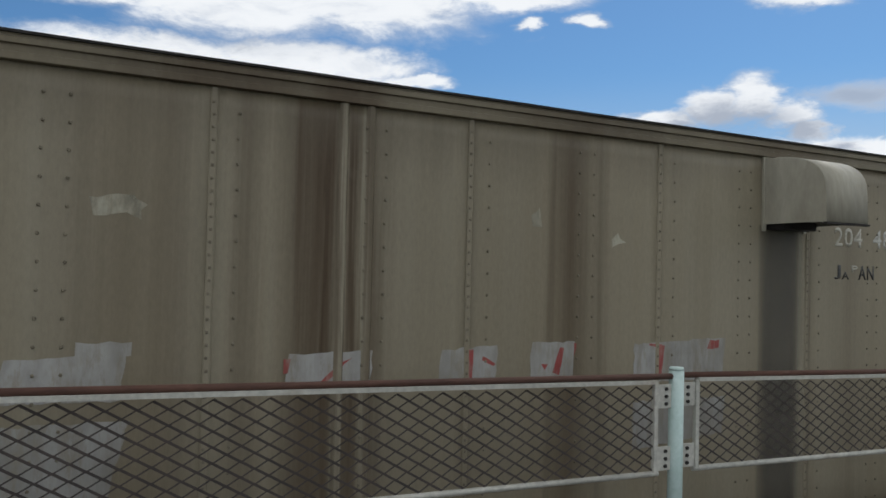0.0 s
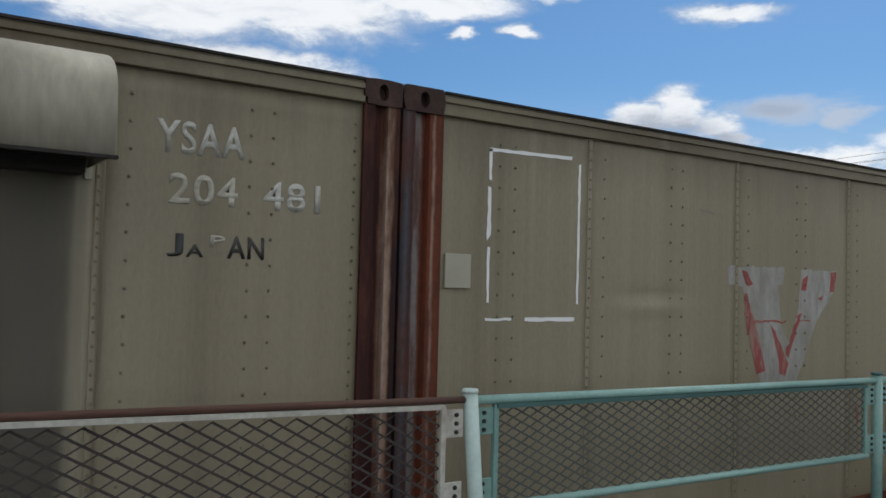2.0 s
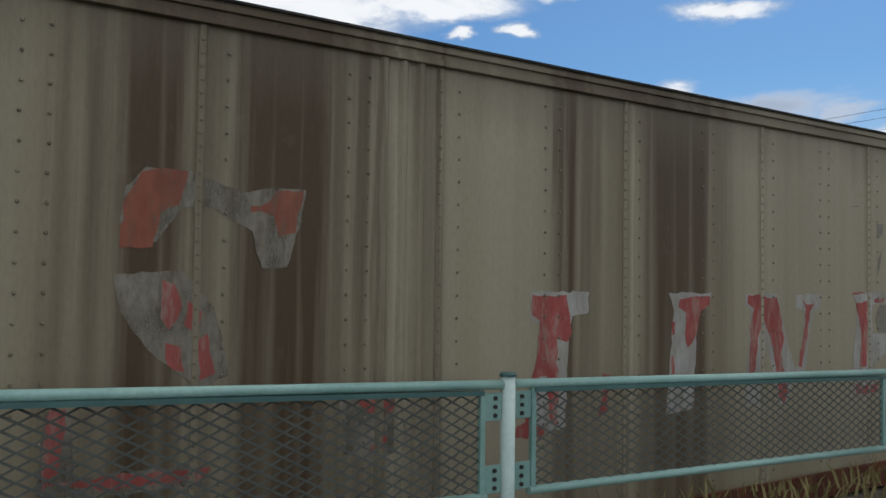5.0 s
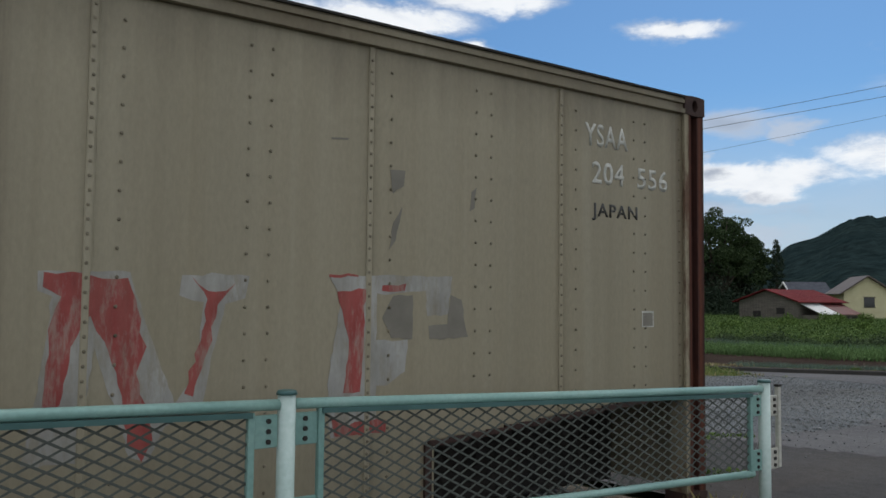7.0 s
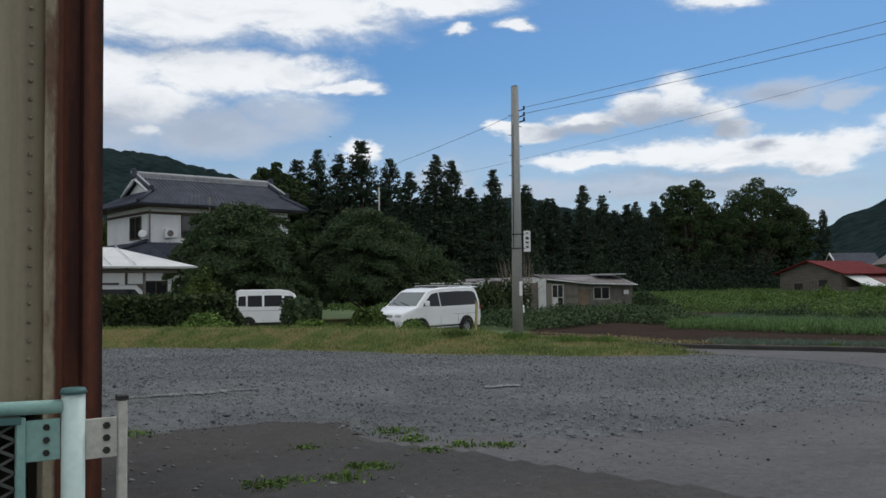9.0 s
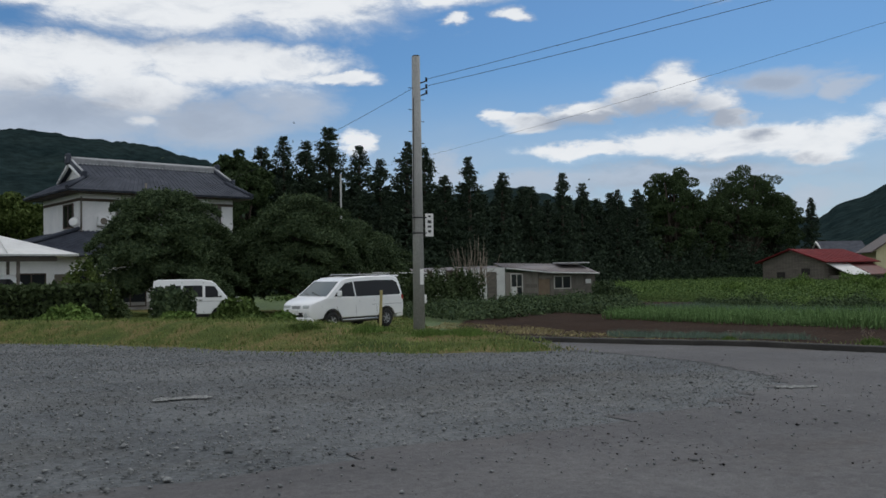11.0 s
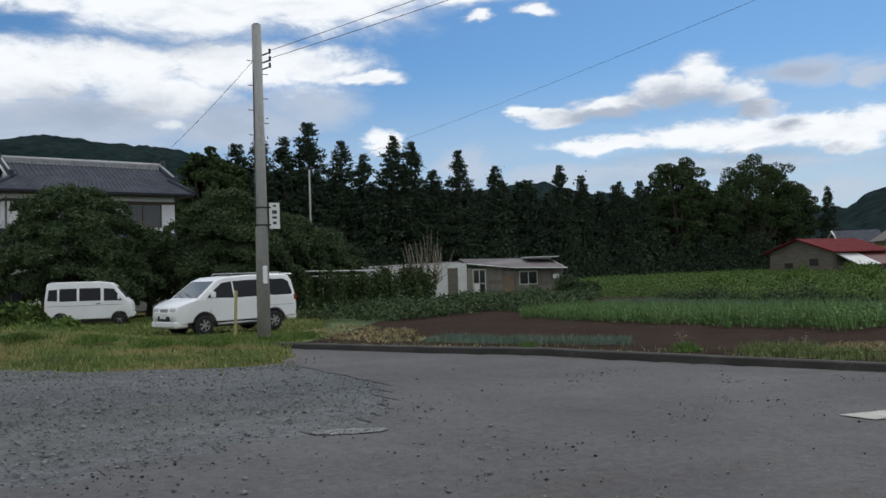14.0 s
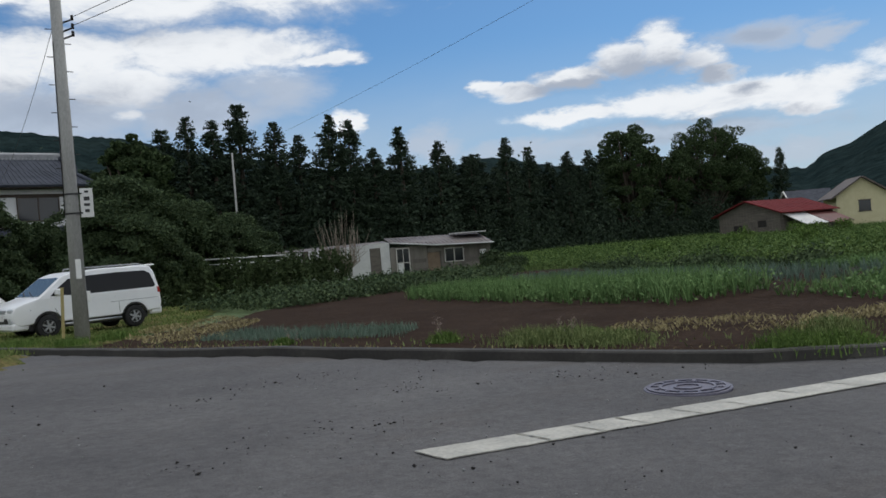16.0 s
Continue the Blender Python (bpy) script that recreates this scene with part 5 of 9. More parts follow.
for k, o in enumerate(([(9.70, 1.61), (9.84, 1.62), (9.83, 1.30), (9.82, 1.18), (9.74, 1.18), (9.76, 1.40)], [(9.68, 1.08), (9.76, 1.05), (9.95, 1.06), (9.95, 1.0), (9.70, 1.0)], [(9.665, 1.684), (9.80, 1.686), (9.80, 1.676), (9.665, 1.674)], [(9.92, 1.64), (10.05, 1.65), (10.04, 1.62), (9.92, 1.615)])):
    decal("red_stroke", B, B0, o, Y2, M["red_paint"], ragged=0.014, seed=70 + k)
for k, o in enumerate(([(9.96, 2.16), (10.04, 2.16), (10.03, 2.09), (9.97, 2.05)], [(9.98, 1.92), (10.03, 2.0), (9.99, 1.84), (9.96, 1.80)], [(10.42, 2.10), (10.45, 2.12), (10.44, 2.02), (10.41, 2.0)], [(9.66, 2.27), (9.74, 2.275), (9.74, 2.265), (9.66, 2.26)], [(2.48, 2.38), (2.61, 2.37), (2.61, 2.36), (2.48, 2.37)])):
    decal("dark_smear", B, B0, o, Y2, M["scuff"], ragged=0.008, seed=80 + k)
# Painted outline, cover plate and a small label frame.
for o in ([(0.505, 2.575), (1.04, 2.585), (1.04, 2.567), (0.505, 2.558)], [(0.505, 2.57), (0.522, 2.57), (0.520, 2.42), (0.503, 2.42)], [(0.500, 2.39), (0.520, 2.38), (0.522, 2.15), (0.498, 2.12)], [(0.502, 2.09), (0.520, 2.09), (0.518, 1.82), (0.505, 1.82)], [(1.088, 2.545), (1.105, 2.55), (1.100, 1.82), (1.086, 1.82)], [(0.50, 1.745), (0.66, 1.748), (0.66, 1.735), (0.50, 1.732)], [(0.745, 1.75), (1.075, 1.75), (1.075, 1.73), (0.745, 1.73)]):
    decal("tape_strip", B, 0.0, o, Y2, M["white_mark"], ragged=0.006, seed=int(o[0][0] * 100))
cover = part("cover_plate", bx(0.252, 0.40, 0.002, 0.014, 1.888 - BOT, 2.05 - BOT, 0.002), M["plate"], B, "small riveted cover plate")
decal("label_frame", B, B0, [(11.645, 1.53), (11.745, 1.53), (11.745, 1.44), (11.645, 1.44)], Y1, M["pale_letter"], ragged=0.004)
decal("label_middle", B, B0, [(11.654, 1.520), (11.736, 1.520), (11.736, 1.446), (11.654, 1.446)], Y2, M["scuff"], ragged=0.004)
# First container: overpainted patches with flecks of red.
for k, o in enumerate(([(-5.64, 1.60), (-5.22, 1.62), (-5.24, 1.44), (-5.66, 1.44)], [(-5.40, 1.66), (-5.2, 1.66), (-5.2, 1.61), (-5.4, 1.60)], [(-4.57, 1.60), (-4.18, 1.61), (-4.19, 1.45), (-4.58, 1.45)], [(-3.83, 1.60), (-3.52, 1.62), (-3.53, 1.45), (-3.84, 1.45)], [(-3.32, 1.63), (-3.06, 1.63), (-3.06, 1.45), (-3.33, 1.45)], [(-2.66, 1.61), (-1.98, 1.63), (-2.0, 1.40), (-2.66, 1.40)], [(-2.66, 1.3), (-1.98, 1.3), (-2.0, 1.1), (-2.66, 1.05)], [(-5.66, 1.36), (-5.2, 1.36), (-5.3, 0.95), (-5.66, 0.95)], [(-5.38, 2.21), (-5.22, 2.24), (-5.16, 2.20), (-5.20, 2.14), (-5.36, 2.15)], [(-3.34, 2.26), (-3.28, 2.30), (-3.27, 2.20), (-3.33, 2.20)], [(-2.82, 2.16), (-2.78, 2.20), (-2.73, 2.14), (-2.82, 2.12)])):
    decal("overpaint_patch", A, A0, o, Y1, M["patch" if k < 8 else "cream_blot"], "faded pale patch of overpaint" if k < 8 else "cream blot of paint", 0.012 if k < 8 else 0.03, 100 + k)
for k, o in enumerate(([(-4.32, 1.56), (-4.28, 1.58), (-4.40, 1.47), (-4.45, 1.46)], [(-4.59, 1.58), (-4.56, 1.58), (-4.57, 1.52), (-4.59, 1.52)], [(-3.68, 1.60), (-3.655, 1.6), (-3.66, 1.46), (-3.685, 1.46)], [(-3.60, 1.57), (-3.53, 1.53), (-3.54, 1.52), (-3.61, 1.55)], [(-3.15, 1.60), (-3.12, 1.60), (-3.15, 1.46), (-3.19, 1.48)], [(-3.06, 1.62), (-3.04, 1.62), (-3.06, 1.55)], [(-3.26, 1.52), (-3.22, 1.52), (-3.24, 1.49)], [(-2.10, 1.62), (-2.03, 1.62), (-2.03, 1.58), (-2.12, 1.57)], [(-2.48, 1.60), (-2.44, 1.60), (-2.46, 1.42), (-2.49, 1.42)], [(-2.56, 1.61), (-2.46, 1.605), (-2.46, 1.59), (-2.55, 1.595)])):
    decal("red_stroke", A, A0, o, Y2, M["red_paint"], ragged=0.008, seed=120 + k)


def lettering(c, x_off, text, x0, x1, z0, z1, material, name="painted_text", squash=1.0):
    """Stencilled text laid on the wall, fitted into x0..x1 and z0..z1."""
    cu = bpy.data.curves.new(name, "FONT")
    cu.body, cu.size, cu.offset, cu.space_character = text, 1.0, 0.020, 1.12
    tmp = new("text_tmp", cu)
    bpy.context.view_layer.update()
    dg = bpy.context.evaluated_depsgraph_get()
    me = bpy.data.meshes.new_from_object(tmp.evaluated_get(dg))
    bpy.data.objects.remove(tmp)
    bpy.data.curves.remove(cu)
    co = np.empty(len(me.vertices) * 3, np.float32)
    me.vertices.foreach_get("co", co)
    co = co.reshape(-1, 3)
    lo, hi = co.min(0), co.max(0)
    u = (co[:, 0] - lo[0]) / (hi[0] - lo[0])
    v = (co[:, 1] - lo[1]) / (hi[1] - lo[1])
    out = np.stack([x0 - x_off + u * (x1 - x0), np.full(len(u), Y2 - 0.0002), z0 - BOT + v * (z1 - z0)], 1)
    me.vertices.foreach_set("co", out.astype(np.float32).ravel())
    me.update()
    me.materials.clear()
    me.materials.append(material)
    me.name = name
    ob = new(name, me)
    ob.parent = c
    sol = ob.modifiers.new("thin", "SOLIDIFY")
    sol.thickness = 0.0004
    return ob


for c, off, rows in ((A, A0, (("YSAA", -1.085, -0.73, 2.385, 2.515, "pale_letter"), ("204", -1.03, -0.755, 2.19, 2.31, "faint_letter"), ("481", -0.645, -0.39, 2.19, 2.31, "pale_letter"), ("J", -1.03, -0.965, 1.985, 2.075, "black_letter"), ("A", -0.955, -0.885, 1.985, 2.035, "black_letter"), ("P", -0.86, -0.80, 2.03, 2.075, "faint_letter"), ("AN", -0.79, -0.635, 1.985, 2.075, "black_letter"))),
                     (B, B0, (("YSAA", 11.19, 11.53, 2.415, 2.54, "pale_letter"), ("204", 11.245, 11.50, 2.215, 2.335, "pale_letter"), ("556", 11.61, 11.87, 2.215, 2.335, "pale_letter"), ("JAPAN", 11.245, 11.61, 2.015, 2.11, "black_letter")))):
    for text, xa, xb, za, zb, mat in rows:
        lettering(c, off, text, xa, xb, za, zb, M[mat])


def vent_hood(c, x_off):
    """A sheet-metal hood with a rounded top, open below."""
    x0, x1, z0, z1, d = -1.68 - x_off, -1.325 - x_off, 2.295 - BOT, 2.68 - BOT, 0.42
    prof = [(0.015, z1)] + [(0.015 - d * math.sin(a) ** 0.75, z1 - 0.22 * (1 - math.cos(a) ** 0.75)) for a in [math.pi / 2 * k / 9 for k in range(1, 10)]] + [(0.015 - d - 0.005, z0)]
    bm = bmesh.new()
    rows = [[bm.verts.new((x, y, z)) for y, z in prof] for x in (x0, x1)]
    for k in range(len(prof) - 1):
        bm.faces.new((rows[0][k], rows[0][k + 1], rows[1][k + 1], rows[1][k])).smooth = True
    ends = [[bm.verts.new((x, y, z)) for y, z in prof + [(0.015, z0)]] for x in (x0, x1)]
    for e in ends:
        bm.faces.new(e)
    hood = part("vent_hood", bm, M["hood"], c, "weathered sheet-metal vent hood open below")
    sol = hood.modifiers.new("thickness", "SOLIDIFY")
    sol.thickness, sol.offset = 0.006, 0
    part("flange", bx(x0 - 0.014, x0 + 0.012, 0.004, 0.016, z0 - 0.04, z1 + 0.02), M["hood"], hood)
    part("flange", bx(x1 - 0.012, x1 + 0.014, 0.004, 0.016, z0 - 0.04, z1 + 0.02), M["hood"], hood)
    part("flange", bx(x0 + 0.012, x1 - 0.012, 0.004, 0.016, z1 - 0.004, z1 + 0.02), M["hood"], hood)
    part("lip", bx(x0 - 0.004, x1 + 0.008, -d - 0.0, -d + 0.03, z0 - 0.012, z0 - 0.001), M["dark_steel_and_shade"], hood)
    # Near-black block: the shade under the open hood is put into its colour.
    part("duct", bx(x0 + 0.03, x1 - 0.03, -0.10, 0.015, z0 - 0.03, z0 + 0.02), M["dark_steel_and_shade"], hood)


vent_hood(A, A0)
# What drips and blows from the vent has greyed the wall below it.
decal("soot_stain", A, A0, [(-1.745, 2.29), (-1.285, 2.29), (-1.285, 0.55), (-1.745, 0.55)], Y1, M["soot"], "grey soot stain below the vent hood", 0.002, 7)
# ---- fence ----
def expanded_mesh(bm, w, z0a, z1a, z0b, z1b, cw, ch, r_up, r_down):
    """Expanded metal between the lower and upper edges (at the two ends): slanting strands that form flat diamonds."""
    nx, nz = max(4, round(w / cw)), max(3, round((z1a - z0a) / ch))

    def at(i, j):
        u, v = i / (2 * nx), j / (2 * nz)
        lo, hi = z0a + (z0b - z0a) * u, z1a + (z1b - z1a) * u
        return w * u, lo + (hi - lo) * v

    for j in range(2 * nz):
        for i in range(2 * nx):
            a, b = (at(i, j), at(i + 1, j + 1)) if (i + j) % 2 == 0 else (at(i, j + 1), at(i + 1, j))
            dx, dz = b[0] - a[0], b[1] - a[1]
            k = (r_up if (i + j) % 2 == 0 else r_down) / math.hypot(dx, dz)
            ox, oz = -dz * k, dx * k
            y0, y1 = (-0.004, 0.004) if (i + j) % 2 == 0 else (0.004, -0.004)
            q = [bm.verts.new(p) for p in ((a[0] + ox, y0, a[1] + oz), (b[0] + ox, y1, b[1] + oz), (b[0] - ox, y1 - 0.003, b[1] - oz), (a[0] - ox, y0 - 0.003, a[1] - oz))]
            bm.faces.new(q)


def bracket(parent, x, z, m, flip):
    """A bolted plate between stile and post, with three bolts."""
    s = -1 if flip else 1
    x0, x1 = sorted((x, x + s * 0.085))
    b = part("bracket", bx(x0, x1, -0.004, 0.004, z - 0.055, z + 0.055, 0.002), m, parent)
    for k in (-0.034, 0, 0.034):
        part("bolt", tb([(x + s * 0.05, -0.012, z + k), (x + s * 0.05, -0.003, z + k)], 0.009, 6), M["dark_steel_and_shade"], b)


def fence_section(x0, x1, za, zb, style, posts):
    """One panel with its stiles, brackets and the posts that carry it. Heights are those of the rail's top."""
    y = -0.5
    g = gz(x0, y)
    pale = style == "pale"
    frame_m, post_m, mesh_m = (M["pale_fence"], M["fence_post"], M["mesh_dark"]) if pale else (M["green_fence"], M["fence_post_green"], M["mesh_green"])
    label = "low mesh fence panel with rusty rail and chalky white frame" if pale else "low pale green mesh fence panel on a round post"
    f = thing("mesh_fence_section", pose(x0, y, g), label, "fence", "mesh fence sections along the road")
    w, a, b = x1 - x0, za - g, zb - g
    h = 0.455
    for px, pz, lean in posts:
        post = part("post", tb([(px + lean, 0, -0.25), (px, 0, pz - g + 0.012)], 0.035 if pale else 0.031, 14), M["fence_post"] if pale or x0 > 5 or x0 < 1 else post_m, f)
        part("cap", tb([(px, 0, pz - g + 0.010), (px, 0, pz - g + 0.024)], [0.037, 0.031], 14), M["green_dark"] if x0 > 1 else M["fence_post"], post)
    e = 0.13
    top = bmesh.new()
    rr = 0.014 if pale else 0.019
    tube(top, [(e - 0.10, 0, a - rr), (w * 0.5, 0, (a + b) / 2 - rr - 0.002), (w - e + 0.10, 0, b - rr)], rr, 10)
    # On green panels the lighter colour draws the rail's highlight.
    part("top_rail", top, M["fence_rust"] if pale else M["green_highlight"], f, "rust-stained top rail" if pale else "")
    lip = bmesh.new()
    l0 = 2 * rr
    l1 = l0 + 0.018
    for (p, q), (s, t) in (((e, a), (w - e, b)),):
        vs = [lip.verts.new(v) for v in ((p, -0.020, q - l0), (s, -0.020, t - l0), (s, 0.012, t - l0), (p, 0.012, q - l0), (p, -0.020, q - l1), (s, -0.020, t - l1), (s, 0.012, t - l1), (p, 0.012, q - l1))]
        for k in ((0, 1, 2, 3), (7, 6, 5, 4), (0, 4, 5, 1), (2, 6, 7, 3), (1, 5, 6, 2), (3, 7, 4, 0)):
            lip.faces.new([vs[i] for i in k])
    # On green panels the darker colour draws the shade under the rail.
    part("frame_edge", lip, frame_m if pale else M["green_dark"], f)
    part("bottom_rail", tb([(e - 0.02, 0, a - h), (w - e + 0.02, 0, b - h)], 0.013 if pale else 0.018, 10), frame_m if pale else M["green_highlight"], f)
    bmx = bmesh.new()
    cw, ch = (0.102, 0.051) if pale else (0.086, 0.044)
    expanded_mesh(bmx, w - 2 * e - 0.02, a - h + 0.015, a - 0.058, b - h + 0.015, b - 0.058, cw, ch, *((0.0024, 0.0046) if pale else (0.0033, 0.0042)))
    bmesh.ops.translate(bmx, verts=bmx.verts[:], vec=(e + 0.01, 0.004, 0))
    part("mesh_infill", bmx, mesh_m, f, "expanded metal mesh in flat diamonds")
    for sx, z, flip in ((e, a, True), (w - e, b, False)):
        st = part("stile", bx(sx - 0.012, sx + 0.012, -0.012, 0.012, z - h, z - 0.04, 0.003), frame_m, f)
        for dz in (-0.105, -0.39):
            bracket(f, sx + (-0.012 if flip else 0.012), z + dz, frame_m, flip)
    return f


FP = [(-8.37, 1.615), (-5.42, 1.575), (-2.43, 1.525), (0.48, 1.465), (3.46, 1.425), (6.33, 1.325), (9.22, 1.245), (12.015, 1.150)]
for k, ((xa, za), (xb, zb)) in enumerate(zip(FP, FP[1:])):
    style = "pale" if xa < 0 else "green"
    posts = [(0.0, za, 0.09 if abs(xa - 0.48) < 0.1 else 0.0)]
    if xb > 12:
        posts.append((xb - xa, zb, 0.0))
    fence_section(xa, xb, za - (0.0 if style == "pale" else 0.004), zb - 0.004, style, posts)
# Past the last post a loose stile still hangs on its brackets.
tail = thing("loose_fence_stile", pose(12.015, -0.5, gz(12.015, -0.5)), "pale loose fence stile still bolted to the end post", "fence part")
zt = 1.13 - gz(12.05, -0.5)
part("stile", bx(0.115, 0.14, -0.012, 0.012, zt - 0.43, zt, 0.003), M["pale_fence"], tail)
part("cap", bx(0.112, 0.142, -0.014, 0.014, zt, zt + 0.012), M["dark_steel_and_shade"], tail)
for dz in (-0.10, -0.38):
    b = part("bracket", bx(0.03, 0.115, -0.004, 0.004, zt + dz - 0.055, zt + dz + 0.055, 0.002), M["pale_fence"], tail)
    for k in (-0.034, 0, 0.034):
        part("bolt", tb([(0.085, -0.012, zt + dz + k), (0.085, -0.003, zt + dz + k)], 0.010, 6), M["dark_steel_and_shade"], b)
# ---- hills ----
def hills():
    knots = [(-90, 5.0), (-40, 6.5), (-10, 7.6), (2, 8.2), (7, 8.9), (11, 8.5), (14, 8.3), (17, 7.5), (20, 6.8), (28, 5.4), (34, 5.2), (38, 5.6), (42, 4.7), (46, 4.1), (52, 3.4), (57, 3.0), (59, 4.0), (62.4, 5.4), (66, 5.2), (75, 6.2), (95, 5.5), (140, 4.5)]
    bm = bmesh.new()
    cx, cy = 20.0, -3.0
    rows = []
    n_r = 9
    for k in range(0, 921):
        az = -90 + k * 0.25
        for (a0, e0), (a1, e1) in zip(knots, knots[1:]):
            if a0 <= az <= a1:
                el = e0 + (e1 - e0) * smoothstep(a0, a1, az)
                break
        ridge = 1.1 + 760 * math.tan(radians(el)) + 2.5 * noise.noise((az * 1.3, 0, 0)) + 1.6 * noise.noise((az * 4.2, 0, 2))
        col = []
        for j in range(n_r + 1):
            u = j / n_r
            r = 330 + 430 * u
            z = -2 + (ridge + 2) * u ** 1.25 + 7 * noise.noise((az * 0.35, u * 5, 7)) * u * (1 - u) * 4
            col.append(bm.verts.new((cx + r * math.sin(radians(az)), cy + r * math.cos(radians(az)), z)))
        col.append(bm.verts.new((cx + 1100 * math.sin(radians(az)), cy + 1100 * math.cos(radians(az)), -2)))
        rows.append(col)
    for a, b in zip(rows, rows[1:]):
        for j in range(len(a) - 1):
            bm.faces.new((a[j], b[j], b[j + 1], a[j + 1])).smooth = True
    bmesh.ops.recalc_face_normals(bm, faces=bm.faces[:])
    return tagged(obj("hills_backdrop", bm, M["hill"]), "dark wooded hills along the horizon", "hills", kind="structure")


hills()


# ---- house ----
def roof_slab(bm, quad, thick=0.12):
    vs = [Vector(p) for p in quad]
    n = (vs[1] - vs[0]).cross(vs[-1] - vs[0]).normalized()
    if n.z < 0:
        n = -n
    lo, hi = [bm.verts.new(v) for v in vs], [bm.verts.new(v + n * thick) for v in vs]
    k = len(vs)
    fs = [bm.faces.new(lo[::-1]), bm.faces.new(hi)]
    fs += [bm.faces.new((lo[i], lo[(i + 1) % k], hi[(i + 1) % k], hi[i])) for i in range(k)]
    bmesh.ops.recalc_face_normals(bm, faces=fs)


def tile_ribs(bm, a0, a1, b0, b1, n, r=0.05):
    """Rows of half-round tiles between the eave a0-a1 and the ridge b0-b1."""
    a0, a1, b0, b1 = map(Vector, (a0, a1, b0, b1))
    for k in range(n + 1):
        u = k / n
        tube(bm, [a0.lerp(a1, u), b0.lerp(b1, u)], r, 5, caps=False)


def window(parent, x0, x1, z0, z1, y, panes=2, frame=None, depth=0.1):
    """A sliding window in a front wall that faces -y: a set-back pane, frame and sill."""
    frame = frame or M["dark_wood"]
    w = part("window", bx(x0, x1, y - 0.02, y + depth, z0, z1), M["window_glass"], parent, "sliding window")
    for a, b, c, d in ((x0 - 0.06, x1 + 0.06, z1, z1 + 0.07), (x0 - 0.06, x1 + 0.06, z0 - 0.07, z0), (x0 - 0.06, x0, z0, z1), (x1, x1 + 0.06, z0, z1)):
        part("window_frame", bx(a, b, y - 0.06, y + depth, c, d), frame, w)
    for k in range(1, panes):
        x = x0 + (x1 - x0) * k / panes
        part("mullion", bx(x - 0.03, x + 0.03, y - 0.05, y + depth, z0, z1), frame, w)
    return w


def house():
    h = thing("house", pose(25.0, 50.0, -0.75, 0, 0, 7), "two-storey white plastered house with a grey tiled roof", "house")
    W, D = 9.7, 7.0
    part("ground_floor_wall", bx(-4.2, W, -1.2, D, 0, 3.3), M["plaster"], h)
    part("upper_wall", bx(0, W, 0, D, 3.3, 7.2), M["plaster"], h)
    part("wall_base", bx(-4.24, W + 0.04, -1.24, D, 0, 0.5), M["concrete"], h)
    # Lower pent roof all round.
    bm = bmesh.new()
    e = 0.7
    roof_slab(bm, [(-4.2 - e, -1.2 - e, 3.15), (W + e, -1.2 - e, 3.15), (W, 0, 4.6), (0, 0, 4.6)])
    roof_slab(bm, [(-4.2 - e, D + e, 3.15), (-4.2 - e, -1.2 - e, 3.15), (0, 0, 4.6), (0, D, 4.6)])
    tiles = bmesh.new()
    tile_ribs(tiles, (-4.2 - e, -1.2 - e, 3.27), (W + e, -1.2 - e, 3.27), (0, 0, 4.72), (W, 0, 4.72), 34)
    tile_ribs(tiles, (-4.2 - e, D + e, 3.27), (-4.2 - e, -1.2 - e, 3.27), (0, D, 4.72), (0, 0, 4.72), 22)
    low = part("lower_roof", bm, M["tile"], h, "grey tiled pent roof")
    tagged(part("tile_relief", tiles, M["tile"], low), kind="stuff")
    tiles = bmesh.new()
    part("hip_ridge", tb([(-4.2 - e, -1.2 - e, 3.35), (0, 0, 4.85)], 0.12, 8), M["tile"], low)
    # Main roof: hips below, gables above, a heavy ridge.
    e = 0.95
    ze, zr, zg = 6.95, 8.95, 7.95
    my = D / 2
    quads = []
    x0, x1 = -e, W + e
    gx0, gx1 = 0.9, W + 0.15
    yf = -e + (my + e) * (zg - ze) / (zr - ze)
    quads.append([(x0, -e, ze), (x1, -e, ze), (gx1, yf, zg), (gx0, yf, zg)])
    quads.append([(gx0 - 0.35, yf, zg), (gx1 + 0.35, yf, zg), (gx1 + 0.35, my, zr), (gx0 - 0.35, my, zr)])
    yb = D + e - (my + e) * (zg - ze) / (zr - ze)
    quads.append([(x0, D + e, ze), (x1, D + e, ze), (gx1, yb, zg), (gx0, yb, zg)])
    quads.append([(gx0 - 0.35, yb, zg), (gx1 + 0.35, yb, zg), (gx1 + 0.35, my, zr), (gx0 - 0.35, my, zr)])
    quads.append([(x0, D + e, ze), (x0, -e, ze), (gx0, yf, zg), (gx0, yb, zg)])
    quads.append([(x1, -e, ze), (x1, D + e, ze), (gx1, yb, zg), (gx1, yf, zg)])
    tile_ribs(tiles, (x0, -e, ze + 0.12), (x1, -e, ze + 0.12), (gx0, yf, zg + 0.12), (gx1, yf, zg + 0.12), 40)
    tile_ribs(tiles, (gx0 - 0.35, yf, zg + 0.12), (gx1 + 0.35, yf, zg + 0.12), (gx0 - 0.35, my, zr + 0.12), (gx1 + 0.35, my, zr + 0.12), 32)
    tile_ribs(tiles, (x0, D + e, ze + 0.12), (x0, -e, ze + 0.12), (gx0, yb, zg + 0.12), (gx0, yf, zg + 0.12), 24)
    for k, quad in enumerate(quads):
        bm = bmesh.new()
        roof_slab(bm, quad)
        slope = part("roof", bm, M["tile"], h, "grey tiled hip-and-gable roof")
        roof = slope if k == 0 else roof
    tagged(part("tile_relief", tiles, M["tile"], roof), kind="stuff")
    part("ridge", bx(gx0 - 0.55, gx1 + 0.55, my - 0.16, my + 0.16, zr + 0.08, zr + 0.42, 0.04), M["tile_light"], roof)
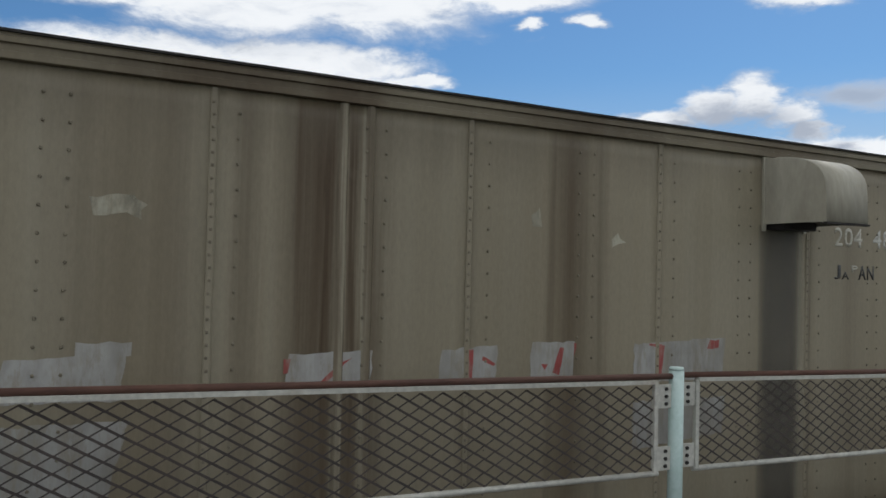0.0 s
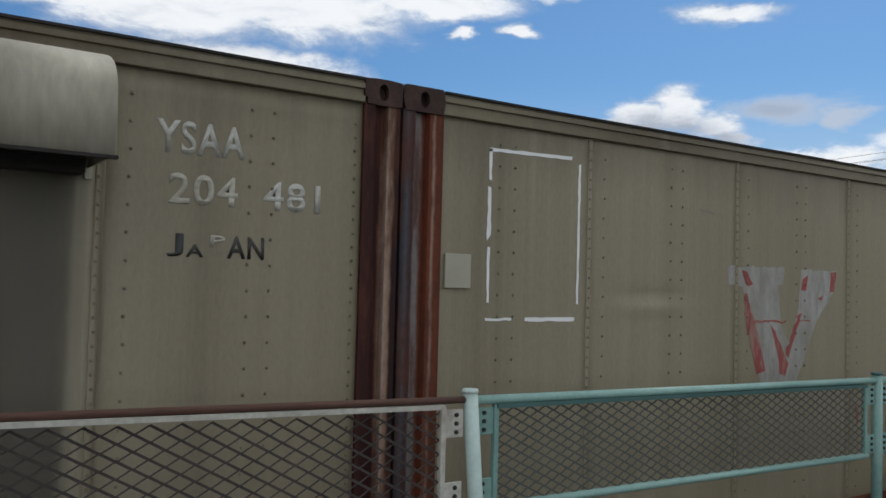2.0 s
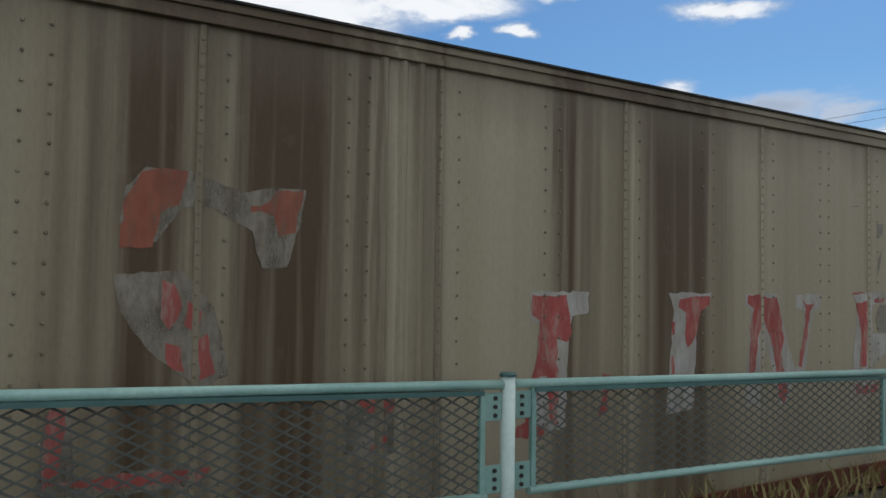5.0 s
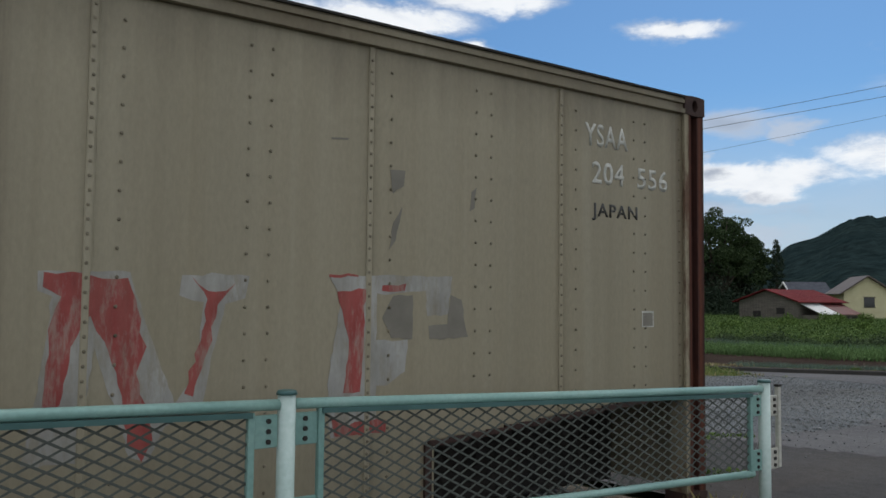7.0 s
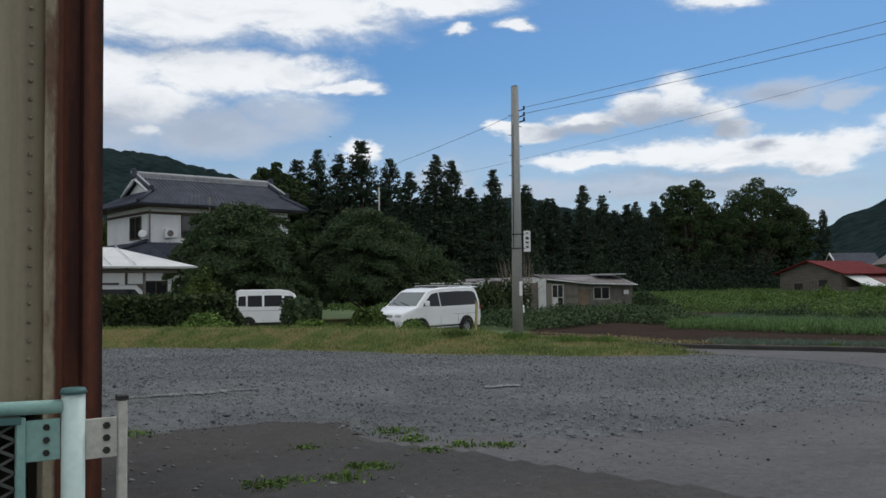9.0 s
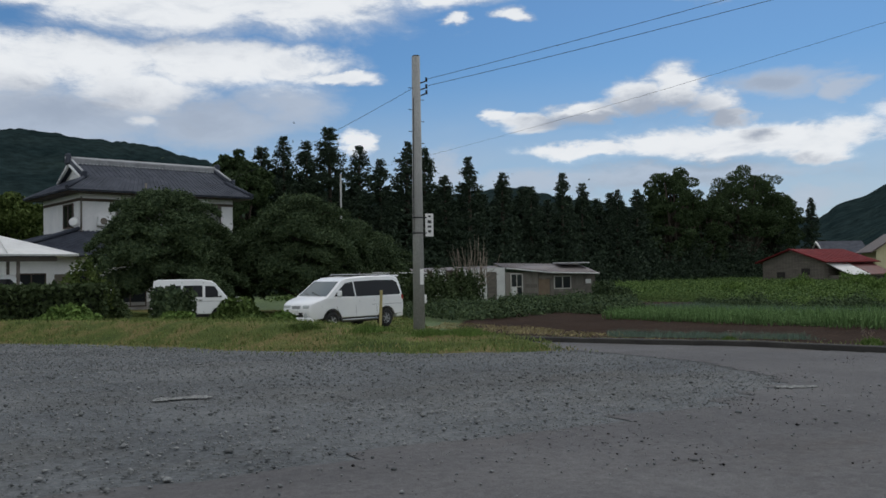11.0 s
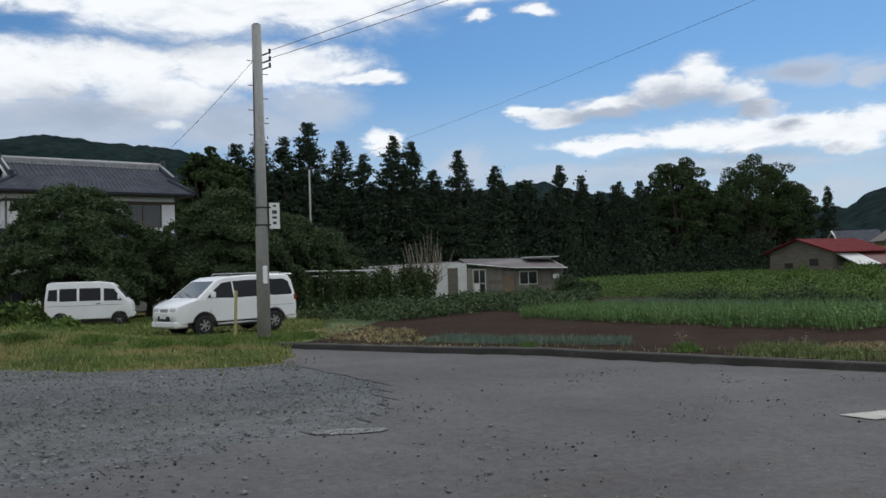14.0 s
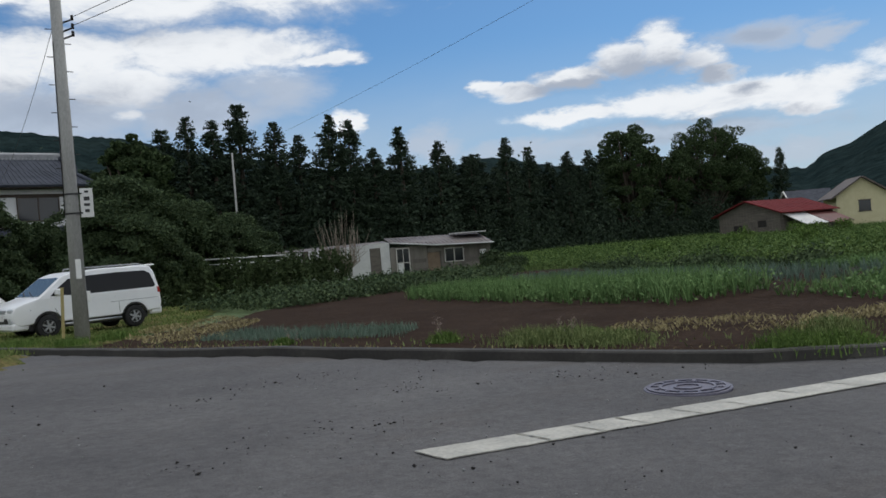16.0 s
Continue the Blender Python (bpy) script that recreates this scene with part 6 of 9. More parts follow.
    # Pale cap tiles along the top and a row of round white tile ends below the ridge.
    part("ridge_cap", tb([(gx0 - 0.6, my, zr + 0.44), (gx1 + 0.6, my, zr + 0.44)], 0.085, 8), M["tile_pale"], roof)
    ends = bmesh.new()
    for k in range(44):
        x = gx0 - 0.3 + (gx1 - gx0 + 0.6) * k / 43
        tube(ends, [(x, my - 0.20, zr + 0.10), (x, my - 0.15, zr + 0.10)], 0.055, 6)
    tagged(part("tile_ends", ends, M["tile_pale"], roof), kind="stuff")
    for x in (gx0 - 0.45, gx1 + 0.45):
        part("ridge_end", bx(x - 0.14, x + 0.14, my - 0.3, my + 0.3, zr + 0.0, zr + 0.7, 0.1), M["tile"], roof)
    for x, s in ((gx0 - 0.3, 1), (gx1 + 0.3, 1)):
        part("gable_ridge", tb([(x, my, zr + 0.24), (x, yf - 0.35, zg + 0.10)], 0.15, 8), M["tile"], roof)
        part("gable_ridge_cap", tb([(x, my, zr + 0.40), (x, yf - 0.40, zg + 0.26)], 0.06, 6), M["tile_pale"], roof)
        part("ridge_end", bx(x - 0.14, x + 0.14, yf - 0.55, yf - 0.35, zg - 0.05, zg + 0.4, 0.06), M["tile"], roof)
        part("gable_ridge", tb([(x, my, zr + 0.22), (x, yb + 0.05, zg + 0.2)], 0.14, 8), M["tile"], roof)
    for x, gx in ((x0, gx0), (x1, gx1)):
        part("hip_ridge", tb([(gx, yf, zg + 0.2), (x, -e, ze + 0.2)], 0.12, 8), M["tile"], roof)
    bm = bmesh.new()
    prism(bm, [(yf, zg - 0.1), (yb, zg - 0.1), (my, zr)], "x", gx0 - 0.05, gx0 + 0.1)
    part("gable_wall", bm, M["plaster"], h)
    for a, b in (((gx0 - 0.38, yf, zg), (gx0 - 0.38, my, zr + 0.04)), ((gx0 - 0.38, yb, zg), (gx0 - 0.38, my, zr + 0.04))):
        part("barge_board", tb([a, b], 0.11, 6), M["plaster"], roof)
    part("eave_soffit", bx(x0 + 0.1, x1 - 0.1, -e + 0.1, D + e - 0.1, ze - 0.05, ze), M["dark_wood"], h)
    part("frieze", bx(-0.03, W + 0.03, -0.03, D, 6.45, 6.62), M["dark_wood"], h)
    window(h, 2.2, 4.6, 5.1, 6.4, 0.0, 2)
    window(h, 6.6, 8.8, 5.1, 6.4, 0.0, 2)
    w = part("window", bx(-0.03, 0.1, 1.0, 2.7, 5.0, 6.3), M["window_glass"], h, "side window")
    for ya, yb2, za, zb in ((0.92, 2.78, 6.3, 6.38), (0.92, 2.78, 4.92, 5.0), (0.92, 1.0, 5.0, 6.3), (2.7, 2.78, 5.0, 6.3), (1.81, 1.89, 5.0, 6.3)):
        part("window_frame", bx(-0.07, 0.1, ya, yb2, za, zb), M["dark_wood"], w)
    ac = part("air_conditioner", bx(1.0, 1.7, -0.36, -0.06, 5.0, 5.55, 0.03), M["plaster"], h, "white air-conditioner unit on the wall")
    part("fan_grille", tb([(1.3, -0.375, 5.28), (1.3, -0.36, 5.28)], 0.2, 16), M["board"], ac)
    part("downpipe", tb([(0.1, -0.12, 3.9), (0.1, -0.12, 6.7)], 0.05, 8), M["board"], h)
    part("flue", tb([(3.6, -0.9, 4.0), (3.6, -0.9, 7.6)], 0.06, 8), M["board"], h)
    dish = part("satellite_dish", tb([(-0.35, -0.2, 5.2), (-0.42, -0.3, 5.22)], [0.28, 0.22], 14), M["plaster"], h)
    part("dish_arm", tb([(-0.05, 0.2, 5.1), (-0.35, -0.2, 5.2)], 0.03, 6), M["board"], dish)
    for x0w, x1w in ((-0.6, 0.7), (1.6, 3.4), (4.4, 6.2)):
        window(h, x0w, x1w, 0.3, 2.3, -1.2, 2)
    part("entrance_door", bx(-1.7, -0.75, -1.25, -1.15, 0.1, 2.2), M["board"], h, "brown wooden entrance door")
    window(h, -3.6, -2.2, 1.0, 2.2, -1.2, 2)


house()


def carport():
    c = thing("carport", pose(15.0, 26.0, -0.45), "open carport with a pale sloping metal roof", "carport")
    bm = bmesh.new()
    roof_slab(bm, [(-6.0, 0, 2.44), (5.6, 0, 2.42), (3.5, 3.0, 3.16), (-6.0, 3.0, 3.22)], 0.06)
    roof_slab(bm, [(5.6, 0, 2.42), (5.6, 3.6, 2.44), (3.5, 3.0, 3.16)], 0.06)
    roof = part("roof", bm, M["white_tin"], c, "pale metal sheet roof")
    for k in range(13):
        x = -5.8 + 0.78 * k
        part("roof_seam", tb([(x, 0.0, 2.53), (x, 3.0, 3.28)], 0.018, 5), M["white_tin"], roof)
    for x in (-5.4, -1.8, 1.2, 3.9):
        for y, z in ((0.3, 2.46), (2.8, 2.9)):
            part("post", tb([(x, y, -0.1), (x, y, z)], 0.05, 8), M["board"], c)
    part("beam", bx(-5.8, 5.0, 0.25, 0.37, 2.26, 2.40), M["board"], c)
    part("back_wall", bx(-6.0, 2.0, 3.0, 3.08, 0, 2.9), M["dark_wood"], c, "dark boarded back wall")


carport()


# ---- shed ----
def shed():
    ang = math.degrees(math.atan2(42.2 - 44.9, 58.3 - 52.2))
    s = thing("garden_shed", pose(52.2, 44.9, -0.84, 0, 0, ang), "old patched shed, half white sheeting and half weathered boards", "shed")
    W = 6.6
    # Boarded half with a lean-to roof.
    part("wall_core", bx(0.05, W - 0.05, 0.05, 3.6, 0, 2.0), M["dark_wood"], s)
    n = 22
    k_x = 0.0
    while k_x < W - 0.02:
        w = min(0.30 * random.uniform(0.8, 1.2), W - k_x)
        if not (0.35 < k_x + w / 2 < 1.25):
            part("board", bx(k_x, k_x + w - 0.012, -0.02 - random.uniform(0, 0.015), 0.03, 0.0, 2.0 + random.uniform(-0.03, 0.02)), M["patch_board"], s)
        k_x += w
    for y in range(9):
        part("board", bx(W - 0.03, W + 0.02, 0.4 * y, 0.4 * y + 0.385, 0, 1.95 + 0.06 * y), M["board"], s)
    bm = bmesh.new()
    # The lean-to starts flush with the wall at the door and juts out over the window half.
    eave = [(0.05, -0.03, 2.27), (3.0, -0.75, 1.92), (W + 0.12, -0.75, 1.82)]
    roof_slab(bm, eave + [(W + 0.12, 3.9, 2.52), (0.05, 3.9, 2.64)], 0.05)
    roof = part("roof", bm, M["tin_dark"], s, "rusty corrugated lean-to roof")
    for k in range(23):
        x = 0.2 + k * 0.28
        y0, z0 = (-0.75 * x / 3.0, 2.27 - 0.35 * x / 3.0) if x < 3.0 else (-0.75, 1.92 - 0.028 * (x - 3.0))
        part("corrugation", tb([(x, y0, z0 + 0.06), (x, 3.9, 2.70 - 0.018 * x)], 0.028, 5), M["tin_dark"], roof)
    for a, b in zip(eave, eave[1:]):
        part("eave_strip", tb([(a[0], a[1] - 0.02, a[2] + 0.03), (b[0], b[1] - 0.02, b[2] + 0.03)], 0.045, 6), M["white_tin"], roof, "pale metal strip along the eave")
    part("roof_patch", bx(4.6, 6.8, 1.6, 3.7, 2.62, 2.68), M["white_tin"], roof, "pale loose roofing sheet")
    d = part("glazed_door", bx(0.40, 1.22, -0.05, -0.01, 0.1, 1.9), M["window_glass"], s, "glazed sliding door with pale frame")
    for a, b, c, e in ((0.36, 1.26, 1.86, 1.94), (0.36, 0.43, 0.05, 1.9), (1.19, 1.26, 0.05, 1.9), (0.79, 0.84, 0.1, 1.9), (0.4, 1.22, 0.95, 1.0)):
        part("door_frame", bx(a, b, -0.08, -0.01, c, e), M["pale_wood"], d)
    part("door_panel", bx(0.46, 0.80, -0.07, -0.02, 0.1, 0.95), M["white_tin"], d)
    window(s, 3.6, 4.75, 0.85, 1.65, -0.03, 2, M["pale_wood"], 0.03)
    part("notice", bx(5.9, 6.3, -0.05, -0.03, 1.15, 1.45), M["sign_white"], s)
    for x0, x1, z0, z1 in ((1.4, 2.3, 0.9, 1.15), (1.45, 2.35, 0.3, 0.55), (2.45, 3.4, 1.55, 1.8), (4.9, 5.8, 0.4, 0.7), (5.0, 6.2, 0.75, 1.0), (3.5, 4.8, 0.35, 0.6)):
        part("patch_plank", bx(x0, x1, -0.07, -0.04, z0, z1), M["patch_board"], s)
    part("plank_stack", bx(2.4, 3.2, -0.12, -0.03, 0.2, 1.5), M["board_light"], s)
    # White-sheeted half.
    part("sheet_core", bx(-7.4, -0.02, 0.1, 3.2, 0, 2.2), M["dark_wood"], s)
    for x0, x1, z1, m in ((-0.62, -0.02, 2.35, "white_tin"), (-2.5, -1.32, 2.3, "white_tin"), (-3.3, -2.53, 2.25, "white_tin"), (-4.25, -3.33, 1.1, "white_tin"), (-5.2, -4.28, 2.2, "white_tin"), (-6.3, -5.6, 2.15, "white_tin"), (-7.4, -6.33, 2.15, "white_tin")):
        part("wall_sheet", bx(x0, x1, 0.02, 0.09, 0, z1), M[m], s)
    part("door", bx(-1.30, -0.64, 0.03, 0.09, 0.12, 2.05), M["board"], s, "dull brown boarded door")
    part("lintel", bx(-1.32, -0.62, 0.02, 0.09, 2.05, 2.35), M["white_tin"], s)
    bm = bmesh.new()
    roof_slab(bm, [(-7.5, 0.12, 2.10), (0.0, 0.12, 2.22), (0.0, 3.4, 2.45), (-7.5, 3.4, 2.3)], 0.05)
    part("roof", bm, M["tin_dark"], s, "flat rust-stained sheet roof")


shed()


def storage_racks():
    """White junk and rails half hidden behind the clipped shrubs."""
    r = thing("pipe_rack", pose(36.98, 40.9, -0.84), "white pipe rack with pale sheets behind the clipped shrubs", "rack")
    part("rail", tb([(0, 0, 2.16), (6.12, 0, 2.06)], 0.045, 6), M["white_tin"], r)
    part("rail", tb([(0, 0.3, 1.88), (6.12, 0.3, 1.78)], 0.035, 6), M["white_tin"], r)
    for x in (0.1, 3.06, 6.02):
        part("upright", tb([(x, 0.1, -0.05), (x, 0.1, 1.2)], 0.04, 6), M["white_tin"], r)
    part("sheet", bx(3.09, 3.70, -0.05, 0.0, 1.18, 1.95, 0.01), M["white_tin"], r)
    part("sheet", bx(4.45, 4.74, -0.05, 0.0, 1.09, 1.48, 0.01), M["white_tin"], r)


storage_racks()


# ---- far buildings ----
def barn():
    """Its boarded gable faces the fields; the ridge runs back beside the road."""
    az, d = 54.45, 128.0
    b = thing("red_roofed_barn", pose(20.9 + d * math.sin(radians(az)), -2.76 + d * math.cos(radians(az)), -0.95, 0, 0, -(az + 40)), "weathered boarded barn with a red tin roof", "barn")
    w, ln, ev, pk = 5.2, 11.0, 2.9, 4.6
    bm = bmesh.new()
    prism(bm, [(-w, -1.2), (w, -1.2), (w, ev), (0, pk), (-w, ev)], "y", 0, ln)
    wall = part("wall", bm, M["board"], b, "grey weathered boarding")
    for k in range(20):
        x = -w + 0.26 + 0.52 * k
        part("cover_strip", bx(x - 0.03, x + 0.03, -0.03, 0.0, -0.5, pk - abs(x) * (pk - ev) / w - 0.12), M["board"], wall)
    # Near-black slabs on the wall draw the shaded insides of openings.
    for x, z in ((-2.6, 0.5), (1.6, 1.0)):
        part("opening", bx(x, x + 1.4, -0.05, 0.05, z, z + 0.9), M["dark_steel_and_shade"], b)
    for s in (1, -1):
        bm = bmesh.new()
        roof_slab(bm, [(0, -0.7, pk + 0.03), (0, ln + 0.5, pk + 0.03), (s * (w + 0.8), ln + 0.5, ev - 0.2), (s * (w + 0.8), -0.7, ev - 0.2)], 0.12)
        roof = part("roof", bm, M["red_tin"], b, "red tin roof")
        for k in range(13):
            y = -0.6 + 0.98 * k
            part("roof_seam", tb([(0, y, pk + 0.16), (s * (w + 0.8), y, ev - 0.07)], 0.035, 5), M["red_tin"], roof)
    for y0, y1, m, lab in ((0.6, 5.0, "white_tin", "bright white lean-to roof"), (5.2, 10.5, "red_tin_dark", "dark red lean-to roof")):
        bm = bmesh.new()
        roof_slab(bm, [(w, y0, ev - 0.35), (w, y1, ev - 0.35), (w + 3.6, y1, 0.95), (w + 3.6, y0, 0.95)], 0.1)
        part("lean_to_roof", bm, M[m], b, lab)
        part("lean_to_wall", bx(w, w + 3.2, y0 + 0.3, y1 - 0.2, -1.2, 0.9), M["board"], b)
        # Slabs again: the dark colour stands for shade inside the lean-to.
        for y in (y0 + 0.9, y0 + 3.2):
            part("opening", bx(w + 3.15, w + 3.25, y, y + 1.5, -0.1, 0.75), M["dark_steel_and_shade"], b)


def grey_house():
    b = thing("grey_roofed_house", pose(172.0, 92.0, -3.4, 0, 0, -40), "distant house with a grey roof and white barge boards", "house")
    part("wall", bx(-3.4, 4, 0, 8, 0, 6.0), M["plaster"], b)
    bm = bmesh.new()
    roof_slab(bm, [(-4.0, -0.9, 6.6), (4.6, -0.9, 6.6), (4.6, 4.0, 9.4), (-4.0, 4.0, 9.4)], 0.2)
    roof_slab(bm, [(-4.0, 8.9, 6.6), (4.6, 8.9, 6.6), (4.6, 4.0, 9.4), (-4.0, 4.0, 9.4)], 0.2)
    part("roof", bm, M["tile"], b)
    bm = bmesh.new()
    prism(bm, [(-0.9, 6.2), (8.9, 6.2), (4, 9.2)], "x", -3.8, -3.5)
    part("gable_wall", bm, M["board"], b)
    for q in ((-0.9, 6.6), (8.9, 6.6)):
        part("barge_board", tb([(-4.05, q[0], q[1]), (-4.05, 4.0, 9.45)], 0.2, 6), M["white_tin"], b)


def yellow_house():
    b = thing("cream_house", pose(139.7, 67.5, -3.3, 0, 0, -47), "two-storey cream house with a brown gabled roof", "house")
    W, D, Hh = 7.0, 9.0, 6.9
    part("wall", bx(0, W, 0, D, 0, Hh), M["cream"], b)
    bm = bmesh.new()
    prism(bm, [(0, Hh), (W, Hh), (W / 2, Hh + 2.3)], "y", 0, 0.2)
    part("gable_wall", bm, M["cream"], b)
    bm = bmesh.new()
    roof_slab(bm, [(-0.8, -0.7, Hh - 0.5), (-0.8, D, Hh - 0.5), (W / 2, D, Hh + 2.4), (W / 2, -0.7, Hh + 2.4)], 0.2)
    roof_slab(bm, [(W + 0.8, -0.7, Hh - 0.5), (W + 0.8, D, Hh - 0.5), (W / 2, D, Hh + 2.4), (W / 2, -0.7, Hh + 2.4)], 0.2)
    part("roof", bm, M["roof_brown"], b, "brown gabled roof")
    for x0, x1, z0, z1 in ((2.9, 4.5, 4.5, 6.0), (2.6, 4.6, 0.9, 2.3)):
        w = part("window", bx(x0, x1, -0.04, 0.1, z0, z1), M["window_glass"], b)
        part("window_frame", bx(x0 - 0.12, x1 + 0.12, -0.1, 0.08, z1, z1 + 0.12), M["dark_wood"], w)
        part("window_frame", bx(x0 - 0.12, x1 + 0.12, -0.1, 0.08, z0 - 0.12, z0), M["dark_wood"], w)
    part("canopy", bx(2.3, 4.9, -0.8, 0, 2.5, 2.65), M["roof_brown"], b)
    part("side_wing", bx(W, W + 5, 1.5, D, 0, 4.6), M["dark_wood"], b)
    bm = bmesh.new()
    roof_slab(bm, [(W, 0.6, 4.4), (W + 6, 0.6, 4.4), (W + 6, 5, 6.2), (W, 5, 6.2)], 0.2)
    part("side_roof", bm, M["roof_brown"], b)


barn()
grey_house()
yellow_house()
# ---- vehicles ----
def wheel(parent, x, y, r, w, out, spokes=6):
    """A tyre with its rim; out is +1 or -1, the side that faces outwards."""
    bm = bmesh.new()
    n = 28
    prof = [(-w / 2, r * 0.62), (-w / 2, r * 0.93), (-w / 2 + 0.03, r), (w / 2 - 0.03, r), (w / 2, r * 0.93), (w / 2, r * 0.62)]
    rings = [[bm.verts.new((x + q * math.cos(2 * math.pi * k / n), y + o, r + q * math.sin(2 * math.pi * k / n))) for k in range(n)] for o, q in prof]
    for a, b in zip(rings, rings[1:]):
        for k in range(n):
            bm.faces.new((a[k], a[(k + 1) % n], b[(k + 1) % n], b[k])).smooth = True
    bm.faces.new(rings[0])
    bmesh.ops.recalc_face_normals(bm, faces=bm.faces[:])
    wh = part("wheel", bm, M["rubber"], parent)
    yo = y + out * w / 2
    bm = bmesh.new()
    tube(bm, [(x, yo - out * 0.05, r), (x, yo - out * 0.03, r)], r * 0.55, 24)
    part("rim_well", bm, M["black_trim"], wh)
    for k in range(spokes):
        a = 2 * math.pi * k / spokes + 0.3
        bm = bx(r * 0.08, r * 0.53, -0.012, 0.012, -r * 0.075, r * 0.075, 0.004)
        bmesh.ops.rotate(bm, verts=bm.verts[:], cent=(0, 0, 0), matrix=Matrix.Rotation(-a, 3, "Y"))
        bmesh.ops.translate(bm, verts=bm.verts[:], vec=(x, yo - out * 0.012, r))
        part("spoke", bm, M["alloy"], wh)
    ring = bmesh.new()
    tube(ring, [(x, yo - out * 0.03, r), (x, yo - out * 0.004, r)], [r * 0.52, r * 0.57], 24, caps=False)
    part("rim", ring, M["alloy"], wh)
    part("hub", tb([(x, yo - out * 0.02, r), (x, yo + out * 0.005, r)], r * 0.16, 12), M["alloy"], wh)
    return wh


class Shell:
    """A car body from a side outline, drawn in above the belt line."""

    def __init__(self, half, belt, lean, nose=None):
        self.half, self.belt, self.lean, self.nose = half, belt, lean, nose

    def y(self, x, z):
        h = self.half - max(0.0, z - self.belt) * self.lean
        if self.nose and x > self.nose[0]:
            h -= (x - self.nose[0]) ** 2 * self.nose[1]
        return h

    def body(self, outline):
        bm = bmesh.new()
        a = [bm.verts.new((x, self.half, z)) for x, z in outline]
        b = [bm.verts.new((x, -self.half, z)) for x, z in outline]
        n = len(outline)
        for k in range(n):
            bm.faces.new((a[k], a[(k + 1) % n], b[(k + 1) % n], b[k]))
        fa, fb = bm.faces.new(a), bm.faces.new(b[::-1])
        bmesh.ops.recalc_face_normals(bm, faces=bm.faces[:])
        rim = [e for e in bm.edges if any(f in (fa, fb) for f in e.link_faces)]
        bmesh.ops.bevel(bm, geom=rim, offset=0.045, segments=3, affect="EDGES", profile=0.5)
        cuts = [((0, 0, self.belt), (0, 0, 1)), ((0, 0, self.belt - 0.28), (0, 0, 1))]
        if self.nose:
            cuts += [((self.nose[0] + d, 0, 0), (1, 0, 0)) for d in (0, 0.12, 0.24, 0.36, 0.48)]
        for co, no in cuts:
            bmesh.ops.bisect_plane(bm, geom=bm.verts[:] + bm.edges[:] + bm.faces[:], plane_co=co, plane_no=no)
        for v in bm.verts:
            side = 1 if v.co.y > 0 else -1
            v.co.y -= side * (self.half - self.y(v.co.x, v.co.z))
        for f in bm.faces:
            f.smooth = f.calc_area() < 0.3
        return bm

    def pane(self, outline, side, proud=0.006, thick=0.02):
        bm = bmesh.new()
        a = [bm.verts.new((x, side * (self.y(x, z) + proud), z)) for x, z in outline]
        b = [bm.verts.new((x, side * (self.y(x, z) + proud - thick), z)) for x, z in outline]
        n = len(outline)
        bm.faces.new(a)
        bm.faces.new(b[::-1])
        for k in range(n):
            bm.faces.new((a[k], a[(k + 1) % n], b[(k + 1) % n], b[k]))
        bmesh.ops.recalc_face_normals(bm, faces=bm.faces[:])
        return bm

    def cross(self, p, q, inset, proud=0.008):
        """A pane across the body between two outline points, such as the windscreen."""
        bm = bmesh.new()
        (xa, za), (xb, zb) = p, q
        d = math.hypot(xb - xa, zb - za)
        nx, nz = (zb - za) / d, -(xb - xa) / d
        if nx < 0 and xa > 0 or nx > 0 and xa < 0:
            nx, nz = -nx, -nz
        vs = []
        for o in (proud, proud - 0.02):
            vs += [bm.verts.new((x + nx * o, s * (self.y(x, z) - inset), z + nz * o)) for x, z, s in ((xa, za, 1), (xa, za, -1), (xb, zb, -1), (xb, zb, 1))]
        for k in ((0, 1, 2, 3), (7, 6, 5, 4), (0, 4, 5, 1), (1, 5, 6, 2), (2, 6, 7, 3), (3, 7, 4, 0)):
            bm.faces.new([vs[i] for i in k])
        bmesh.ops.recalc_face_normals(bm, faces=bm.faces[:])
        return bm


def arch(cx, r, z0, n=9):
    """Points of a wheel arch from back to front at sill height z0."""
    a0 = math.asin(min(1, (z0 - 0.34) / r)) if z0 > 0.34 else 0.0
    return [(cx + r * math.cos(math.pi - a0 - (math.pi - 2 * a0) * k / n), 0.34 + r * math.sin(math.pi - a0 - (math.pi - 2 * a0) * k / n)) for k in range(n + 1)]


